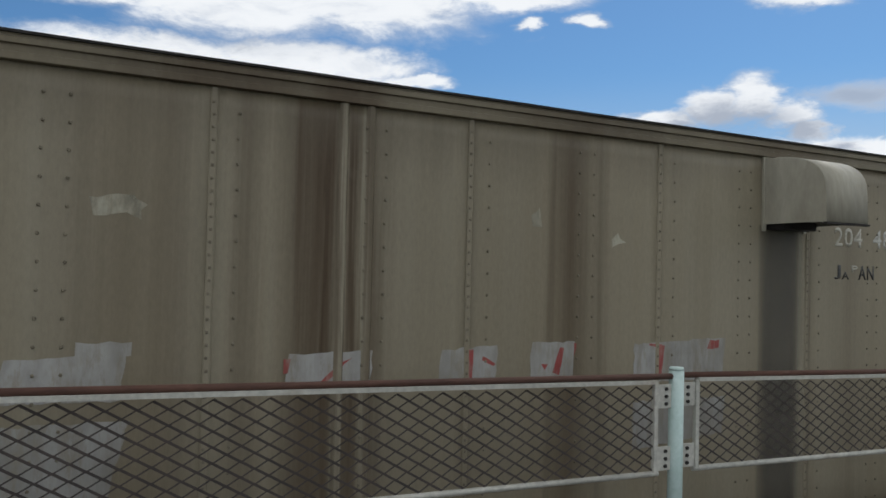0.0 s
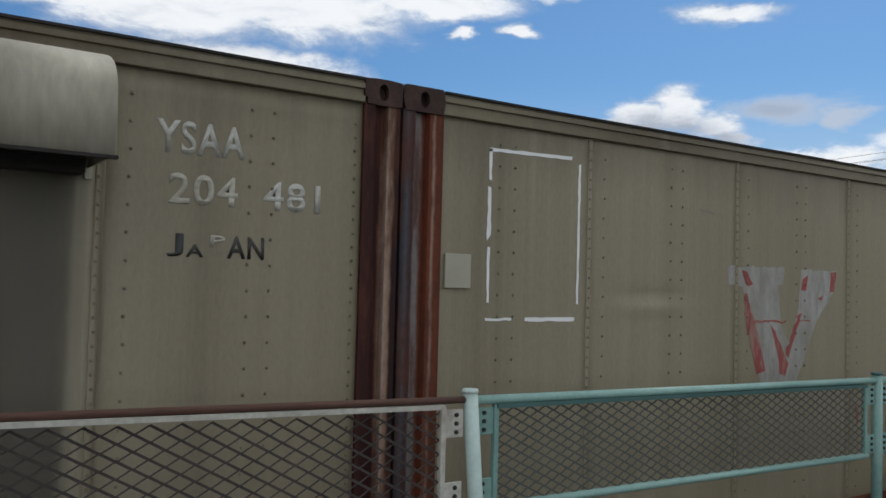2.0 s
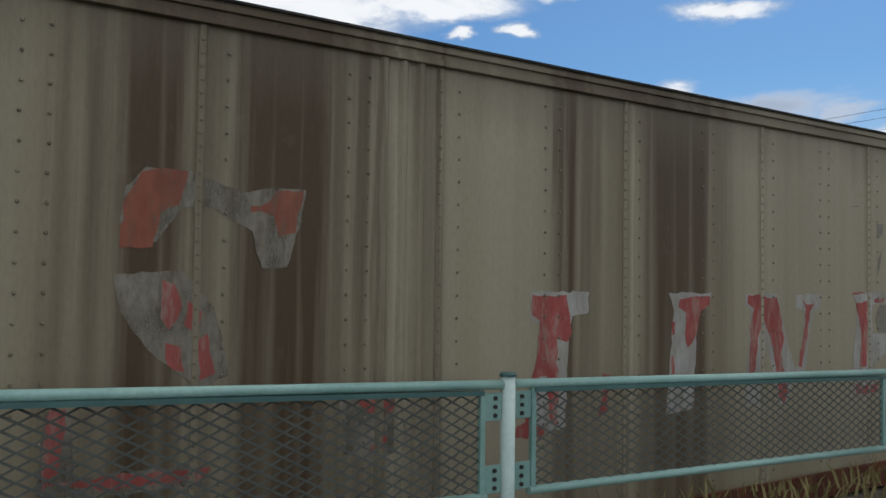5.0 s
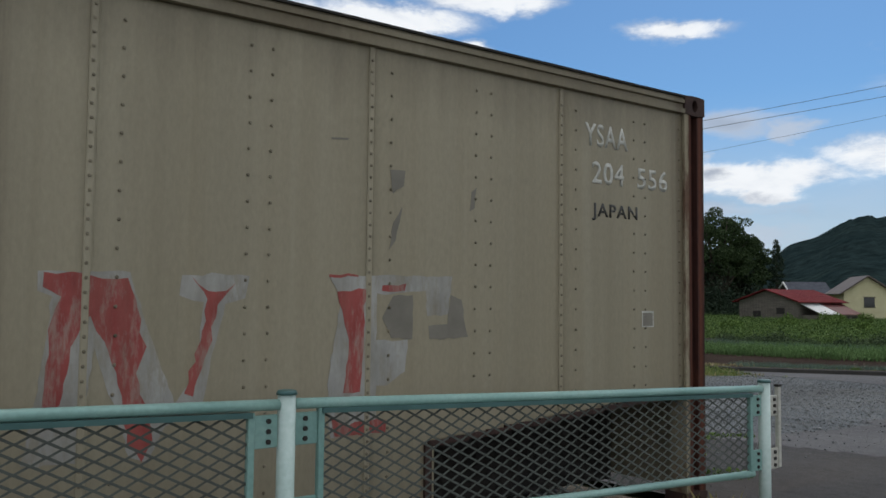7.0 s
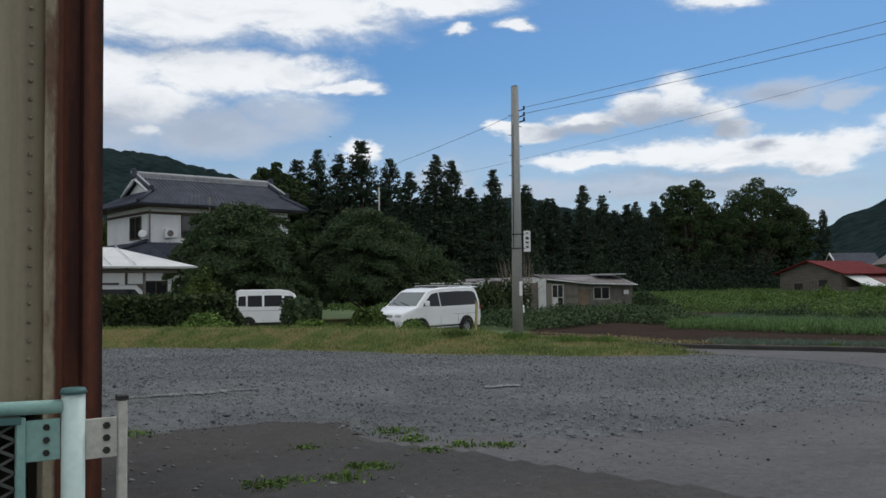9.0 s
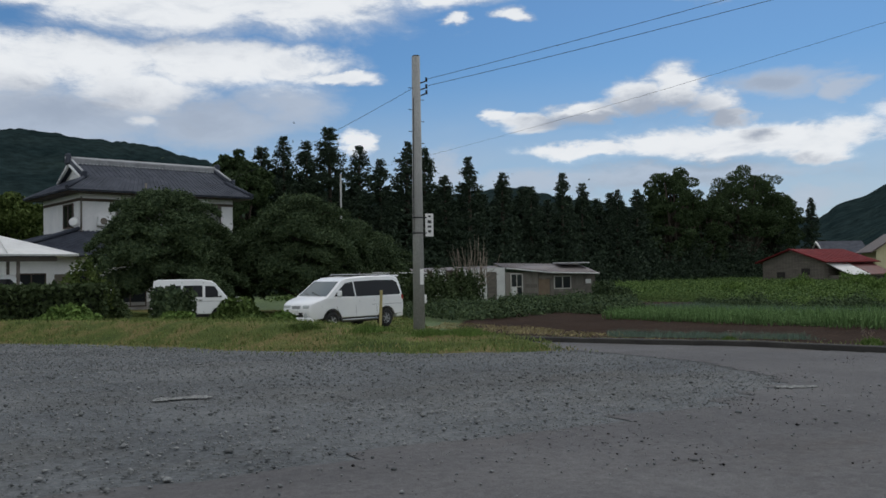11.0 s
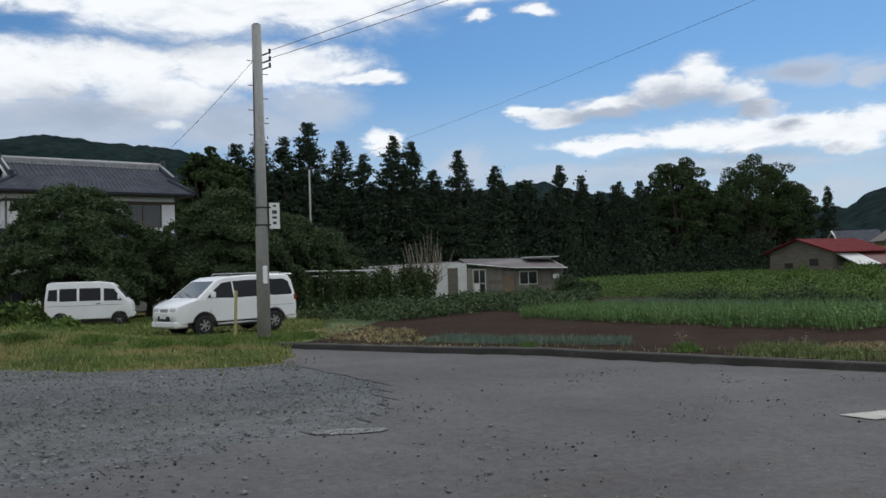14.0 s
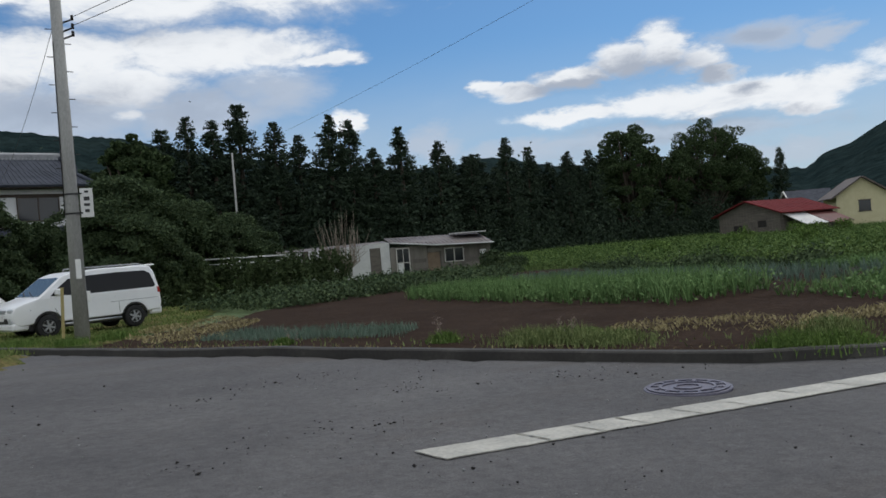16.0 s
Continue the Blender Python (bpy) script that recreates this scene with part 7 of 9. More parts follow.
def people_carrier():
    v = thing("white_people_carrier", pose(29.8, 25.75, -0.74, 0, 0, 196.5), "white high-riding people carrier parked on the grass", "car")
    s = Shell(0.85, 1.15, 0.20, (1.75, 0.45))
    line = [(-2.28, 0.48)] + arch(-1.38, 0.43, 0.46) + [(-0.9, 0.44), (0.9, 0.44)] + arch(1.38, 0.43, 0.46) + [(2.12, 0.42), (2.26, 0.46), (2.34, 0.62), (2.33, 0.84), (2.25, 0.98), (2.05, 1.07), (1.62, 1.20), (1.22, 1.50), (0.86, 1.77), (0.55, 1.87), (-0.4, 1.93), (-1.8, 1.93), (-2.10, 1.88), (-2.20, 1.70), (-2.30, 1.15), (-2.34, 0.70)]
    body = part("body", s.body(line), M["white_paint"], v)
    for side in (1, -1):
        part("side_window", s.pane([(1.28, 1.22), (0.98, 1.47), (0.68, 1.68), (0.30, 1.73), (0.26, 1.19)], side), M["glass"], v, "front door window")
        part("side_window", s.pane([(0.20, 1.19), (0.24, 1.735), (-0.9, 1.77), (-1.85, 1.76), (-2.04, 1.66), (-2.16, 1.26), (-2.08, 1.21)], side), M["glass"], v, "long tinted rear window")
        for x in (0.23, -0.85):
            part("door_gap", s.pane([(x, 0.52), (x, 1.18), (x - 0.012, 1.18), (x - 0.012, 0.52)], side, 0.003), M["black_trim"], v)
        part("door_gap", s.pane([(1.05, 0.55), (1.28, 1.18), (1.268, 1.18), (1.038, 0.55)], side, 0.003), M["black_trim"], v)
        part("crease", s.pane([(-2.2, 0.86), (1.9, 0.86), (1.9, 0.875), (-2.2, 0.875)], side, 0.004), M["grey_trim"], v)
        for x in (0.05, -0.72):
            part("door_handle", s.pane([(x, 1.00), (x - 0.18, 1.00), (x - 0.18, 1.045), (x, 1.045)], side, 0.02, 0.025), M["white_paint"], v)
        m = part("wing_mirror", bx(1.02, 1.15, side * 0.9 - 0.09, side * 0.9 + 0.09, 1.22, 1.42, 0.03), M["white_paint"], v)
        part("step_bar", tb([(-0.9, side * 0.84, 0.36), (0.9, side * 0.84, 0.36)], 0.04, 8), M["alloy"], v)
        part("headlight", bx(2.16, 2.335, side * 0.42 - 0.17 + side * 0.08, side * 0.42 + 0.17 + side * 0.08, 0.80, 0.94, 0.03), M["lamp_glass"], v, "clear headlight")
        part("fog_light", tb([(2.28, side * 0.52, 0.58), (2.36, side * 0.52, 0.58)], 0.09, 12), M["lamp_glass"], v)
        part("tail_light", s.pane([(-2.22, 1.02), (-2.31, 1.02), (-2.28, 1.20), (-2.2, 1.20)], side, 0.008), M["red_lens"], v)
        part("tail_light", bx(-2.36, -2.22, side * 0.66 - 0.08, side * 0.66 + 0.08, 0.75, 1.2, 0.02), M["red_lens"], v)
        part("roof_rail", tb([(0.15, side * 0.60, 1.93), (0.10, side * 0.60, 1.985), (-1.75, side * 0.60, 1.985), (-1.85, side * 0.60, 1.94)], 0.022, 6), M["grey_trim"], v)
        part("arch_lip", s.pane([(x, z) for x, z in arch(1.38, 0.45, 0.46)] + [(x, z) for x, z in arch(1.38, 0.40, 0.46)][::-1], side, 0.01), M["black_trim"], v)
        part("arch_lip", s.pane([(x, z) for x, z in arch(-1.38, 0.45, 0.46)] + [(x, z) for x, z in arch(-1.38, 0.40, 0.46)][::-1], side, 0.01), M["black_trim"], v)
        for x in (1.38, -1.38):
            wheel(v, x, side * 0.74, 0.345, 0.22, side)
    part("windscreen", s.cross((1.57, 1.24), (0.90, 1.74), 0.09), M["glass_clear"], v, "raked windscreen")
    part("wiper", tb([(1.62, 0.45, 1.235), (1.42, -0.2, 1.385)], 0.012, 5), M["black_trim"], v)
    part("wiper", tb([(1.62, -0.1, 1.235), (1.42, -0.6, 1.385)], 0.012, 5), M["black_trim"], v)
    part("rear_window", s.cross((-2.225, 1.60), (-2.285, 1.24), 0.12), M["glass"], v)
    part("front_grille", bx(2.26, 2.345, -0.22, 0.22, 0.80, 0.92, 0.02), M["grey_trim"], v)
    lower = part("lower_grille", bx(2.28, 2.365, -0.35, 0.35, 0.52, 0.68, 0.02), M["black_trim"], v)
    part("plate_bar", bx(2.345, 2.375, -0.17, 0.17, 0.60, 0.76), M["sign_white"], v)
    part("spoiler", bx(-2.32, -1.95, -0.62, 0.62, 1.90, 1.95, 0.02), M["white_paint"], v)
    part("sunroof", bx(-1.5, 0.0, -0.38, 0.38, 1.925, 1.945), M["glass"], v)
    part("bumper", bx(1.90, 2.37, -0.74, 0.74, 0.30, 0.52, 0.05), M["white_paint"], v, "deep white front bumper")
    part("bumper", bx(-2.38, -1.95, -0.80, 0.80, 0.34, 0.58, 0.05), M["white_paint"], v)
    part("underbody", bx(-1.9, 1.9, -0.68, 0.68, 0.26, 0.5), M["black_trim"], v)


def small_van():
    v = thing("white_small_van", pose(27.1, 35.6, -0.76, 0, 0, -16), "small boxy white van parked behind bushes", "van")
    s = Shell(0.735, 1.05, 0.12, (1.35, 0.5))
    line = [(-1.66, 0.36)] + [(x, z - 0.06) for x, z in arch(-1.10, 0.33, 0.36)] + [(-0.7, 0.32), (0.75, 0.32)] + [(x, z - 0.06) for x, z in arch(1.18, 0.33, 0.36)] + [(1.60, 0.34), (1.70, 0.45), (1.70, 0.75), (1.64, 0.98), (1.50, 1.10), (1.05, 1.66), (0.85, 1.80), (0.4, 1.87), (-1.4, 1.88), (-1.60, 1.82), (-1.69, 1.10), (-1.70, 0.5)]
    part("body", s.body(line), M["white_paint"], v)
    for side in (1, -1):
        part("side_window", s.pane([(1.30, 1.06), (0.98, 1.55), (0.58, 1.58), (0.58, 1.06)], side), M["glass"], v)
        part("side_window", s.pane([(0.46, 1.08), (0.46, 1.60), (-0.36, 1.60), (-0.36, 1.08)], side), M["glass"], v)
        part("side_window", s.pane([(-0.46, 1.08), (-0.46, 1.60), (-1.12, 1.60), (-1.12, 1.08)], side), M["glass"], v)
        part("side_window", s.pane([(-1.20, 1.10), (-1.20, 1.58), (-1.52, 1.56), (-1.58, 1.12)], side), M["glass"], v)
        for x in (0.52, -0.40):
            part("door_gap", s.pane([(x, 0.4), (x, 1.75), (x - 0.012, 1.75), (x - 0.012, 0.4)], side, 0.003), M["black_trim"], v)
        part("crease", s.pane([(-1.6, 0.88), (1.3, 0.88), (1.3, 0.90), (-1.6, 0.90)], side, 0.004), M["grey_trim"], v)
        part("door_handle", s.pane([(0.44, 0.93), (0.30, 0.93), (0.30, 0.97), (0.44, 0.97)], side, 0.02, 0.025), M["black_trim"], v)
        part("headlight", bx(1.56, 1.70, side * 0.50 - 0.14, side * 0.50 + 0.14, 0.74, 0.92, 0.03), M["lamp_glass"], v)
        part("wing_mirror", bx(1.12, 1.22, side * 0.80 - 0.06, side * 0.80 + 0.06, 1.10, 1.28, 0.02), M["white_paint"], v)
        part("tail_light", bx(-1.72, -1.62, side * 0.64 - 0.06, side * 0.64 + 0.06, 0.7, 1.0, 0.02), M["red_lens"], v)
        for x in (1.18, -1.10):
            wheel(v, x, side * 0.65, 0.27, 0.15, side, 5)
    part("windscreen", s.cross((1.46, 1.16), (1.08, 1.62), 0.07), M["glass_clear"], v)
    part("rear_window", s.cross((-1.63, 1.62), (-1.68, 1.14), 0.1), M["glass"], v)
    part("bumper", bx(1.60, 1.74, -0.66, 0.66, 0.36, 0.52, 0.03), M["white_paint"], v)
    part("underbody", bx(-1.5, 1.5, -0.6, 0.6, 0.2, 0.4), M["black_trim"], v)


def carport_car():
    v = thing("white_parked_car", pose(17.9, 27.6, -0.45, 0, 0, 5), "white car under the carport, seen over the hedge", "car")
    s = Shell(0.8, 0.95, 0.18)
    line = [(-2.1, 0.4)] + [(x, z - 0.04) for x, z in arch(-1.3, 0.35, 0.4)] + [(0.9, 0.36)] + [(x, z - 0.04) for x, z in arch(1.3, 0.35, 0.4)] + [(2.1, 0.4), (2.15, 0.9), (1.6, 1.1), (0.9, 1.86), (-1.8, 1.9), (-2.1, 1.1)]
    part("body", s.body(line), M["white_paint"], v)
    for side in (1, -1):
        part("side_window", s.pane([(1.35, 1.15), (0.8, 1.72), (-1.7, 1.74), (-1.95, 1.17)], side), M["glass"], v)
        for x in (1.3, -1.3):
            wheel(v, x, side * 0.7, 0.3, 0.18, side, 5)
    part("underbody", bx(-1.9, 1.9, -0.6, 0.6, 0.2, 0.42), M["black_trim"], v)


people_carrier()
small_van()
carport_car()
# ---- poles and wires ----
PX, PY = 28.46, 18.34
PZ = gz(PX, PY) - 0.1
pole = thing("utility_pole", pose(PX, PY, PZ), "tall grey concrete utility pole with steps and a sign", "utility pole")
shaft = part("shaft", tb([(0, 0, 0), (0, 0, 4.0), (0, 0, 8.25)], [0.175, 0.15, 0.12], 18), M["pole"], pole)
part("cap", tb([(0, 0, 8.25), (0, 0, 8.28)], [0.122, 0.08], 18), M["dark_steel_and_shade"], pole)
sb = part("sign_board", bx(0.16, 0.44, -0.16, -0.145, 2.95, 3.62, 0.004), M["sign_white"], pole, "small white sign board with dark marks")
for z, w, h in ((3.54, 0.09, 0.05), (3.38, 0.13, 0.09), (3.24, 0.13, 0.06), (3.10, 0.10, 0.07)):
    part("sign_mark", bx(0.30 - w / 2, 0.30 + w / 2, -0.164, -0.1605, z - h / 2, z + h / 2), M["sign_black"], sb)
for z in (3.05, 3.5):
    part("sign_band", tb([(0, 0, z - 0.02), (0, 0, z + 0.02)], 0.162, 18), M["wire"], pole)
    part("sign_strut", bx(0.0, 0.2, -0.165, -0.145, z - 0.02, z + 0.02), M["wire"], pole)
part("tag", bx(-0.06, 0.06, -0.185, -0.17, 1.55, 2.0, 0.004), M["white_mark"], pole, "narrow pale tag")
part("side_box", bx(0.14, 0.24, -0.06, 0.06, 1.0, 1.25, 0.01), M["white_mark"], pole)
for k in range(11):
    z, s = 4.1 + 0.32 * k, 1 if k % 2 else -1
    part("step_bolt", tb([(s * 0.11, 0, z), (s * 0.27, 0, z)], 0.011, 6), M["wire"], pole)
for k, z in enumerate((7.55, 7.35, 7.18)):
    arm = part("insulator_arm", tb([(0.08, 0, z - 0.10), (0.32, -0.06, z)], 0.022, 6), M["wire"], pole)
    part("insulator", tb([(0.32, -0.06, z - 0.02), (0.32, -0.06, z + 0.10)], [0.035, 0.03], 8), M["dark_steel_and_shade"], arm)
part("ground_lead", tb([(-0.17, -0.05, 3.0), (-0.15, -0.05, 5.2), (-0.13, -0.05, 7.0)], 0.012, 5), M["wire"], pole)

far_pole = thing("utility_pole", pose(41.5, -6.4, gz(41.5, -6.4) - 0.1), "tall grey concrete utility pole across the road", "utility pole")
part("shaft", tb([(0, 0, 0), (0, 0, 11.4)], [0.2, 0.14], 16), M["pole"], far_pole)
thin_pole = thing("wire_post", pose(50.0, 66.0, -0.84), "thin pale post in front of the cedars", "post")
part("shaft", tb([(0, 0, 0), (0, 0, 11.0)], [0.11, 0.08], 8), M["pole"], thin_pole)


def wire(a, b, sag, label, r=0.008, n=20):
    a, b = Vector(a), Vector(b)
    pts = [a.lerp(b, k / n) - Vector((0, 0, sag * 4 * (k / n) * (1 - k / n))) for k in range(n + 1)]
    bm = bmesh.new()
    tube(bm, pts, r, 5)
    return tagged(obj("overhead_wire", bm, M["wire"]), label, "wire", "overhead wires")


wire((PX + 0.32, PY - 0.06, PZ + 7.60), (41.4, -6.4, 10.65), 0.25, "thin black overhead wire crossing the road")
wire((PX + 0.32, PY - 0.06, PZ + 7.40), (41.4, -6.4, 10.25), 0.30, "thin black overhead wire crossing the road")
wire((PX - 0.1, PY + 0.1, PZ + 7.3), (30.5, 50.2, 6.3), 0.5, "thin service wire running to the house", 0.007)
wire((41.4, -6.3, 10.0), (50.0, 66.0, 10.0), 0.6, "thin overhead wire along the fields", 0.007)

stake = thing("marker_stake", pose(28.42, 20.6, gz(28.42, 20.6) - 0.05, 0, 2.5, 0), "faded yellow wooden marker stake beside the car", "stake")
part("stake_post", bx(-0.035, 0.035, -0.035, 0.035, 0, 1.35, 0.006), M["yellow"], stake)
part("stake_head", bx(-0.04, 0.04, -0.04, 0.04, 1.35, 1.38, 0.01), M["yellow"], stake)
# ---- plants ----
RNG = np.random.default_rng(7)


def cedar_parts(h, seed):
    """A tall narrow cedar: whorls of drooping boughs with gaps, and an uneven tip."""
    rng = np.random.default_rng(seed)
    pts = []
    R = h * rng.uniform(0.135, 0.175)
    z = h * 0.06
    while z < h * 0.985:
        u = z / h
        reach = R * (1 - u) ** 0.62 * (0.70 + 0.30 * min(1, u * 6)) * rng.uniform(0.8, 1.15) + 0.12
        nb = int(rng.integers(6, 10))
        for k in range(nb):
            a = rng.uniform(0, 2 * np.pi)
            ln = reach * rng.uniform(0.55, 1.15)
            m = max(18, int(ln * 44))
            t = np.sqrt(rng.uniform(0.05, 1, m))
            w = 0.12 + 0.22 * ln * (1 - 0.5 * t)
            x = np.cos(a) * ln * t + rng.normal(0, 1, m) * w * 0.55
            y = np.sin(a) * ln * t + rng.normal(0, 1, m) * w * 0.55
            zz = z - 0.10 * ln * t ** 1.5 + rng.normal(0, 0.13, m) + 0.16 * ln * (t > 0.75)
            pts.append(np.stack([x, y, zz], 1))
        z += h * rng.uniform(0.020, 0.036)
    pts = np.concatenate(pts)
    return leaf_quads(pts, 0.145, rng, 0.2, 0.5)


def tree_thing(name, x, y, z, label, trunk_pts, trunk_r, leaves, leaf_mat_key, limbs=(), yaw=0.0, group=""):
    t = thing(name, pose(x, y, z, 0, 0, yaw), label, "tree", group)
    part("trunk", tb(trunk_pts, trunk_r, 9), M["bark"], t)
    for pts, r in limbs:
        part("limb", tb(pts, r, 6), M["bark"], t)
    v, f = leaves
    from_arrays("crown", v, f, M[leaf_mat_key], t)
    return t


def broad_parts(h, R, low, seed, dense=1.0, leaf=0.20, lumps=34, lump=1.0):
    """A broad crown: many leaf clumps set round the ends of the limbs, with gaps between."""
    rng = np.random.default_rng(seed)
    limbs, pts = [], []
    c0 = h * low
    for k in range(lumps):
        a, e = rng.uniform(0, 2 * np.pi), np.arcsin(rng.uniform(-0.75, 1))
        q = rng.uniform(0.55, 1.0)
        rz = (h - c0) / 2
        p = np.array([R * q * np.cos(a) * np.cos(e), R * q * np.sin(a) * np.cos(e), c0 + rz + rz * q * np.sin(e)])
        s = R * rng.uniform(0.20, 0.36) * lump
        m = int(260 * dense * (s / (R * 0.28)) ** 2)
        d = rng.normal(size=(m, 3))
        d /= np.linalg.norm(d, axis=1, keepdims=True)
        pts.append(p + d * (s * rng.uniform(0.55, 1.08, m) ** 0.6)[:, None] * [1, 1, 0.72])
        if k % 4 == 0:
            mid = np.array([p[0] * 0.45, p[1] * 0.45, c0 * 0.9 + (p[2] - c0 * 0.9) * 0.5])
            limbs.append(([(0, 0, c0 * 0.7), tuple(mid), tuple(p)], [0.020 * h, 0.012 * h, 0.004 * h]))
    return leaf_quads(np.concatenate(pts), leaf, rng, 0.1, 0.7), limbs


# A row of cedars and broad trees beyond the fields: x, y, height; the last figure is 1 for a cedar.
ROW = [(42.6, 79.8, 9.5, 0), (45.9, 80.9, 15.2, 0), (48.6, 81.5, 15.7, 1), (51.4, 82.1, 16.9, 1), (54.2, 82.5, 16.6, 1), (57.3, 83.2, 18.8, 1), (61.6, 84.2, 16.8, 1), (64.7, 84.9, 15.6, 1), (69.0, 85.8, 18.0, 1), (71.9, 86.4, 17.6, 1), (75.4, 87.2, 14.6, 1), (79.9, 88.1, 17.2, 1), (86.4, 89.5, 15.6, 1), (92.6, 90.9, 13.6, 1), (100.0, 92.6, 16.6, 1), (104.8, 93.5, 15.6, 1), (114.4, 95.6, 14.9, 1), (120.1, 96.8, 15.3, 1), (132.0, 99.5, 19.8, 0), (143.0, 101.8, 16.0, 0), (160.0, 105.2, 22.0, 0), (172.0, 108.0, 17.8, 0), (192.8, 112.4, 17.8, 1)]
cedars = [cedar_parts(17.0, 40 + k) for k in range(5)]
cedar_meshes = []
for k, (x, y, h, is_cedar) in enumerate(ROW):
    if is_cedar:
        v, f = cedars[k % 5]
        t = thing("cedar_tree", pose(x, y, -0.9, 0, 0, 50.0 * k), "tall dark green cedar in the row behind the fields", "tree", "row of tall trees")
        t.scale = (h / 17.0 * random.uniform(1.15, 1.5), h / 17.0 * random.uniform(1.15, 1.5), h / 17.0)
        if len(cedar_meshes) <= k % 5:
            tr = part("trunk", tb([(0, 0, 0), (0, 0, 9), (0, 0, 16.6)], [0.32, 0.2, 0.03], 8), M["bark"], t)
            cr = from_arrays("crown", v, f, M["cedar"], t)
            cedar_meshes.append((k % 5, tr.data, cr.data))
        else:
            _, tm, cm = cedar_meshes[k % 5]
            a, b = new("trunk", tm), new("crown", cm)
            a.parent = b.parent = t
    else:
        spread = {143.0: 0.30, 160.0: 0.36, 172.0: 0.34, 132.0: 0.30}.get(x, 0.27)
        leaves, limbs = broad_parts(h, h * spread, 0.22 if x > 150 else 0.10, 90 + k, 2.6, 0.17, 150, 0.62)
        tree_thing("broadleaf_tree", x, y, -0.9, "large dark broadleaf tree at the end of the fields", [(0, 0, 0), (0.1, 0, h * 0.2), (0, 0.1, h * 0.5)], [0.028 * h, 0.022 * h, 0.012 * h], leaves, "broadleaf", limbs, group="row of tall trees")
# Second rank behind, so that the row closes.
for k in range(36):
    u = k / 35
    x, y = 42 + 142 * u + random.uniform(-2, 2), 88 + 32 * u + random.uniform(-2, 3)
    h = random.uniform(11.6, 14.2) * (1.0 + 0.25 * u)
    t = thing("cedar_tree", pose(x, y, -0.9, 0, 0, 77.0 * k), "dark cedar standing behind the row", "tree", "row of tall trees")
    t.scale = (1.9 * h / 17, 1.9 * h / 17, h / 17.0)
    _, tm, cm = cedar_meshes[k % 5]
    a, b = new("trunk", tm), new("crown", cm)
    a.parent = b.parent = t

# Undergrowth along the foot of the row.
n = 90000
u = RNG.uniform(0, 1, n)
px = 30 + 150 * u + RNG.normal(0, 1.0, n)
py = 76.5 + 30 * u + RNG.normal(0, 1.6, n)
pz = -0.8 + np.abs(RNG.normal(0, 1.0, n)) * (2.0 + 1.4 * np.sin(px * 0.9) + 1.0 * np.sin(px * 0.37 + 2))
v, f = leaf_quads(np.stack([px, py, pz], 1), 0.20, RNG, 0.1, 0.7)
tagged(from_arrays("undergrowth", v, f, M["cedar"]), "dark shrubs along the foot of the trees", "undergrowth", kind="stuff")

# Lighter trees on the slope behind the carport.
for k, (x, y, h) in enumerate([(17.0, 63.0, 9.5), (9.5, 60.0, 9.0), (23.5, 68.0, 8.5)]):
    leaves, limbs = broad_parts(h, h * 0.42, 0.10, 300 + k, 2.0, 0.15, 80, 0.8)
    tree_thing("slope_tree", x, y, -0.9, "mid green broadleaf tree behind the carport", [(0, 0, 0), (0.1, 0, h * 0.25), (0, 0.1, h * 0.5)], [0.02 * h, 0.016 * h, 0.01 * h], leaves, "olive_leaf", limbs, group="trees on the slope")

def spreading_parts(h, R, low, seed, boughs=46):
    """A low crown of long level boughs, each a flat feathery spray, in loose storeys with dark gaps between."""
    rng = np.random.default_rng(seed)
    limbs, pts = [], []
    for k in range(boughs):
        v = (k + rng.uniform(0, 1)) / boughs
        z = h * (low + (0.96 - low) * v)
        reach = R * (1 - max(0.0, (v - 0.25) / 0.85) ** 3.2) * rng.uniform(0.72, 1.12) * (0.78 + 0.22 * min(1, v * 5))
        a = 2.4 * k + rng.uniform(-0.4, 0.4)
        m = int(1150 * (0.35 + reach / R))
        t = rng.uniform(0.12, 1, m) ** 0.6
        w = (0.10 + 0.26 * reach * np.sin(np.pi * np.clip(t, 0, 0.93))) * rng.uniform(0.3, 1.0, m)
        side = rng.normal(0, 0.75, m) * w
        x = np.cos(a) * reach * t - np.sin(a) * side
        y = np.sin(a) * reach * t + np.cos(a) * side
        zz = z + 0.16 * reach * t - 0.30 * reach * t ** 3 + rng.normal(0, 0.11, m) + 0.10 * np.sin(5 * t + k)
        pts.append(np.stack([x, y, zz], 1))
        if k % 3 == 0:
            limbs.append(([(0, 0, max(0.5, z - 0.3 * reach)), (0.5 * reach * np.cos(a), 0.5 * reach * np.sin(a), z), (0.85 * reach * np.cos(a), 0.85 * reach * np.sin(a), z - 0.05)], [0.07, 0.035, 0.012]))
    return leaf_quads(np.concatenate(pts), 0.075, rng, 0.55, 0.5), limbs


# Garden trees in front of the house.
for k, (x, y, h, R, dense) in enumerate([(26.9, 39.4, 6.3, 3.5, 1.25), (34.5, 40.2, 6.5, 3.6, 1.25), (38.6, 43.0, 5.4, 2.9, 1.0), (31.2, 43.5, 4.6, 2.4, 0.9), (42.5, 46.5, 4.8, 2.6, 0.9)]):
    leaves, limbs = spreading_parts(h, R * 1.08, 0.20, 200 + k, int(58 * dense))
    tree_thing("garden_tree", x, y, gz(x, y), "low spreading dark green garden tree", [(0, 0, -0.1), (0.1, 0.05, h * 0.2), (0, 0.1, h * 0.45)], [0.17, 0.14, 0.08], leaves, "garden_leaf", limbs, group="garden trees before the house")


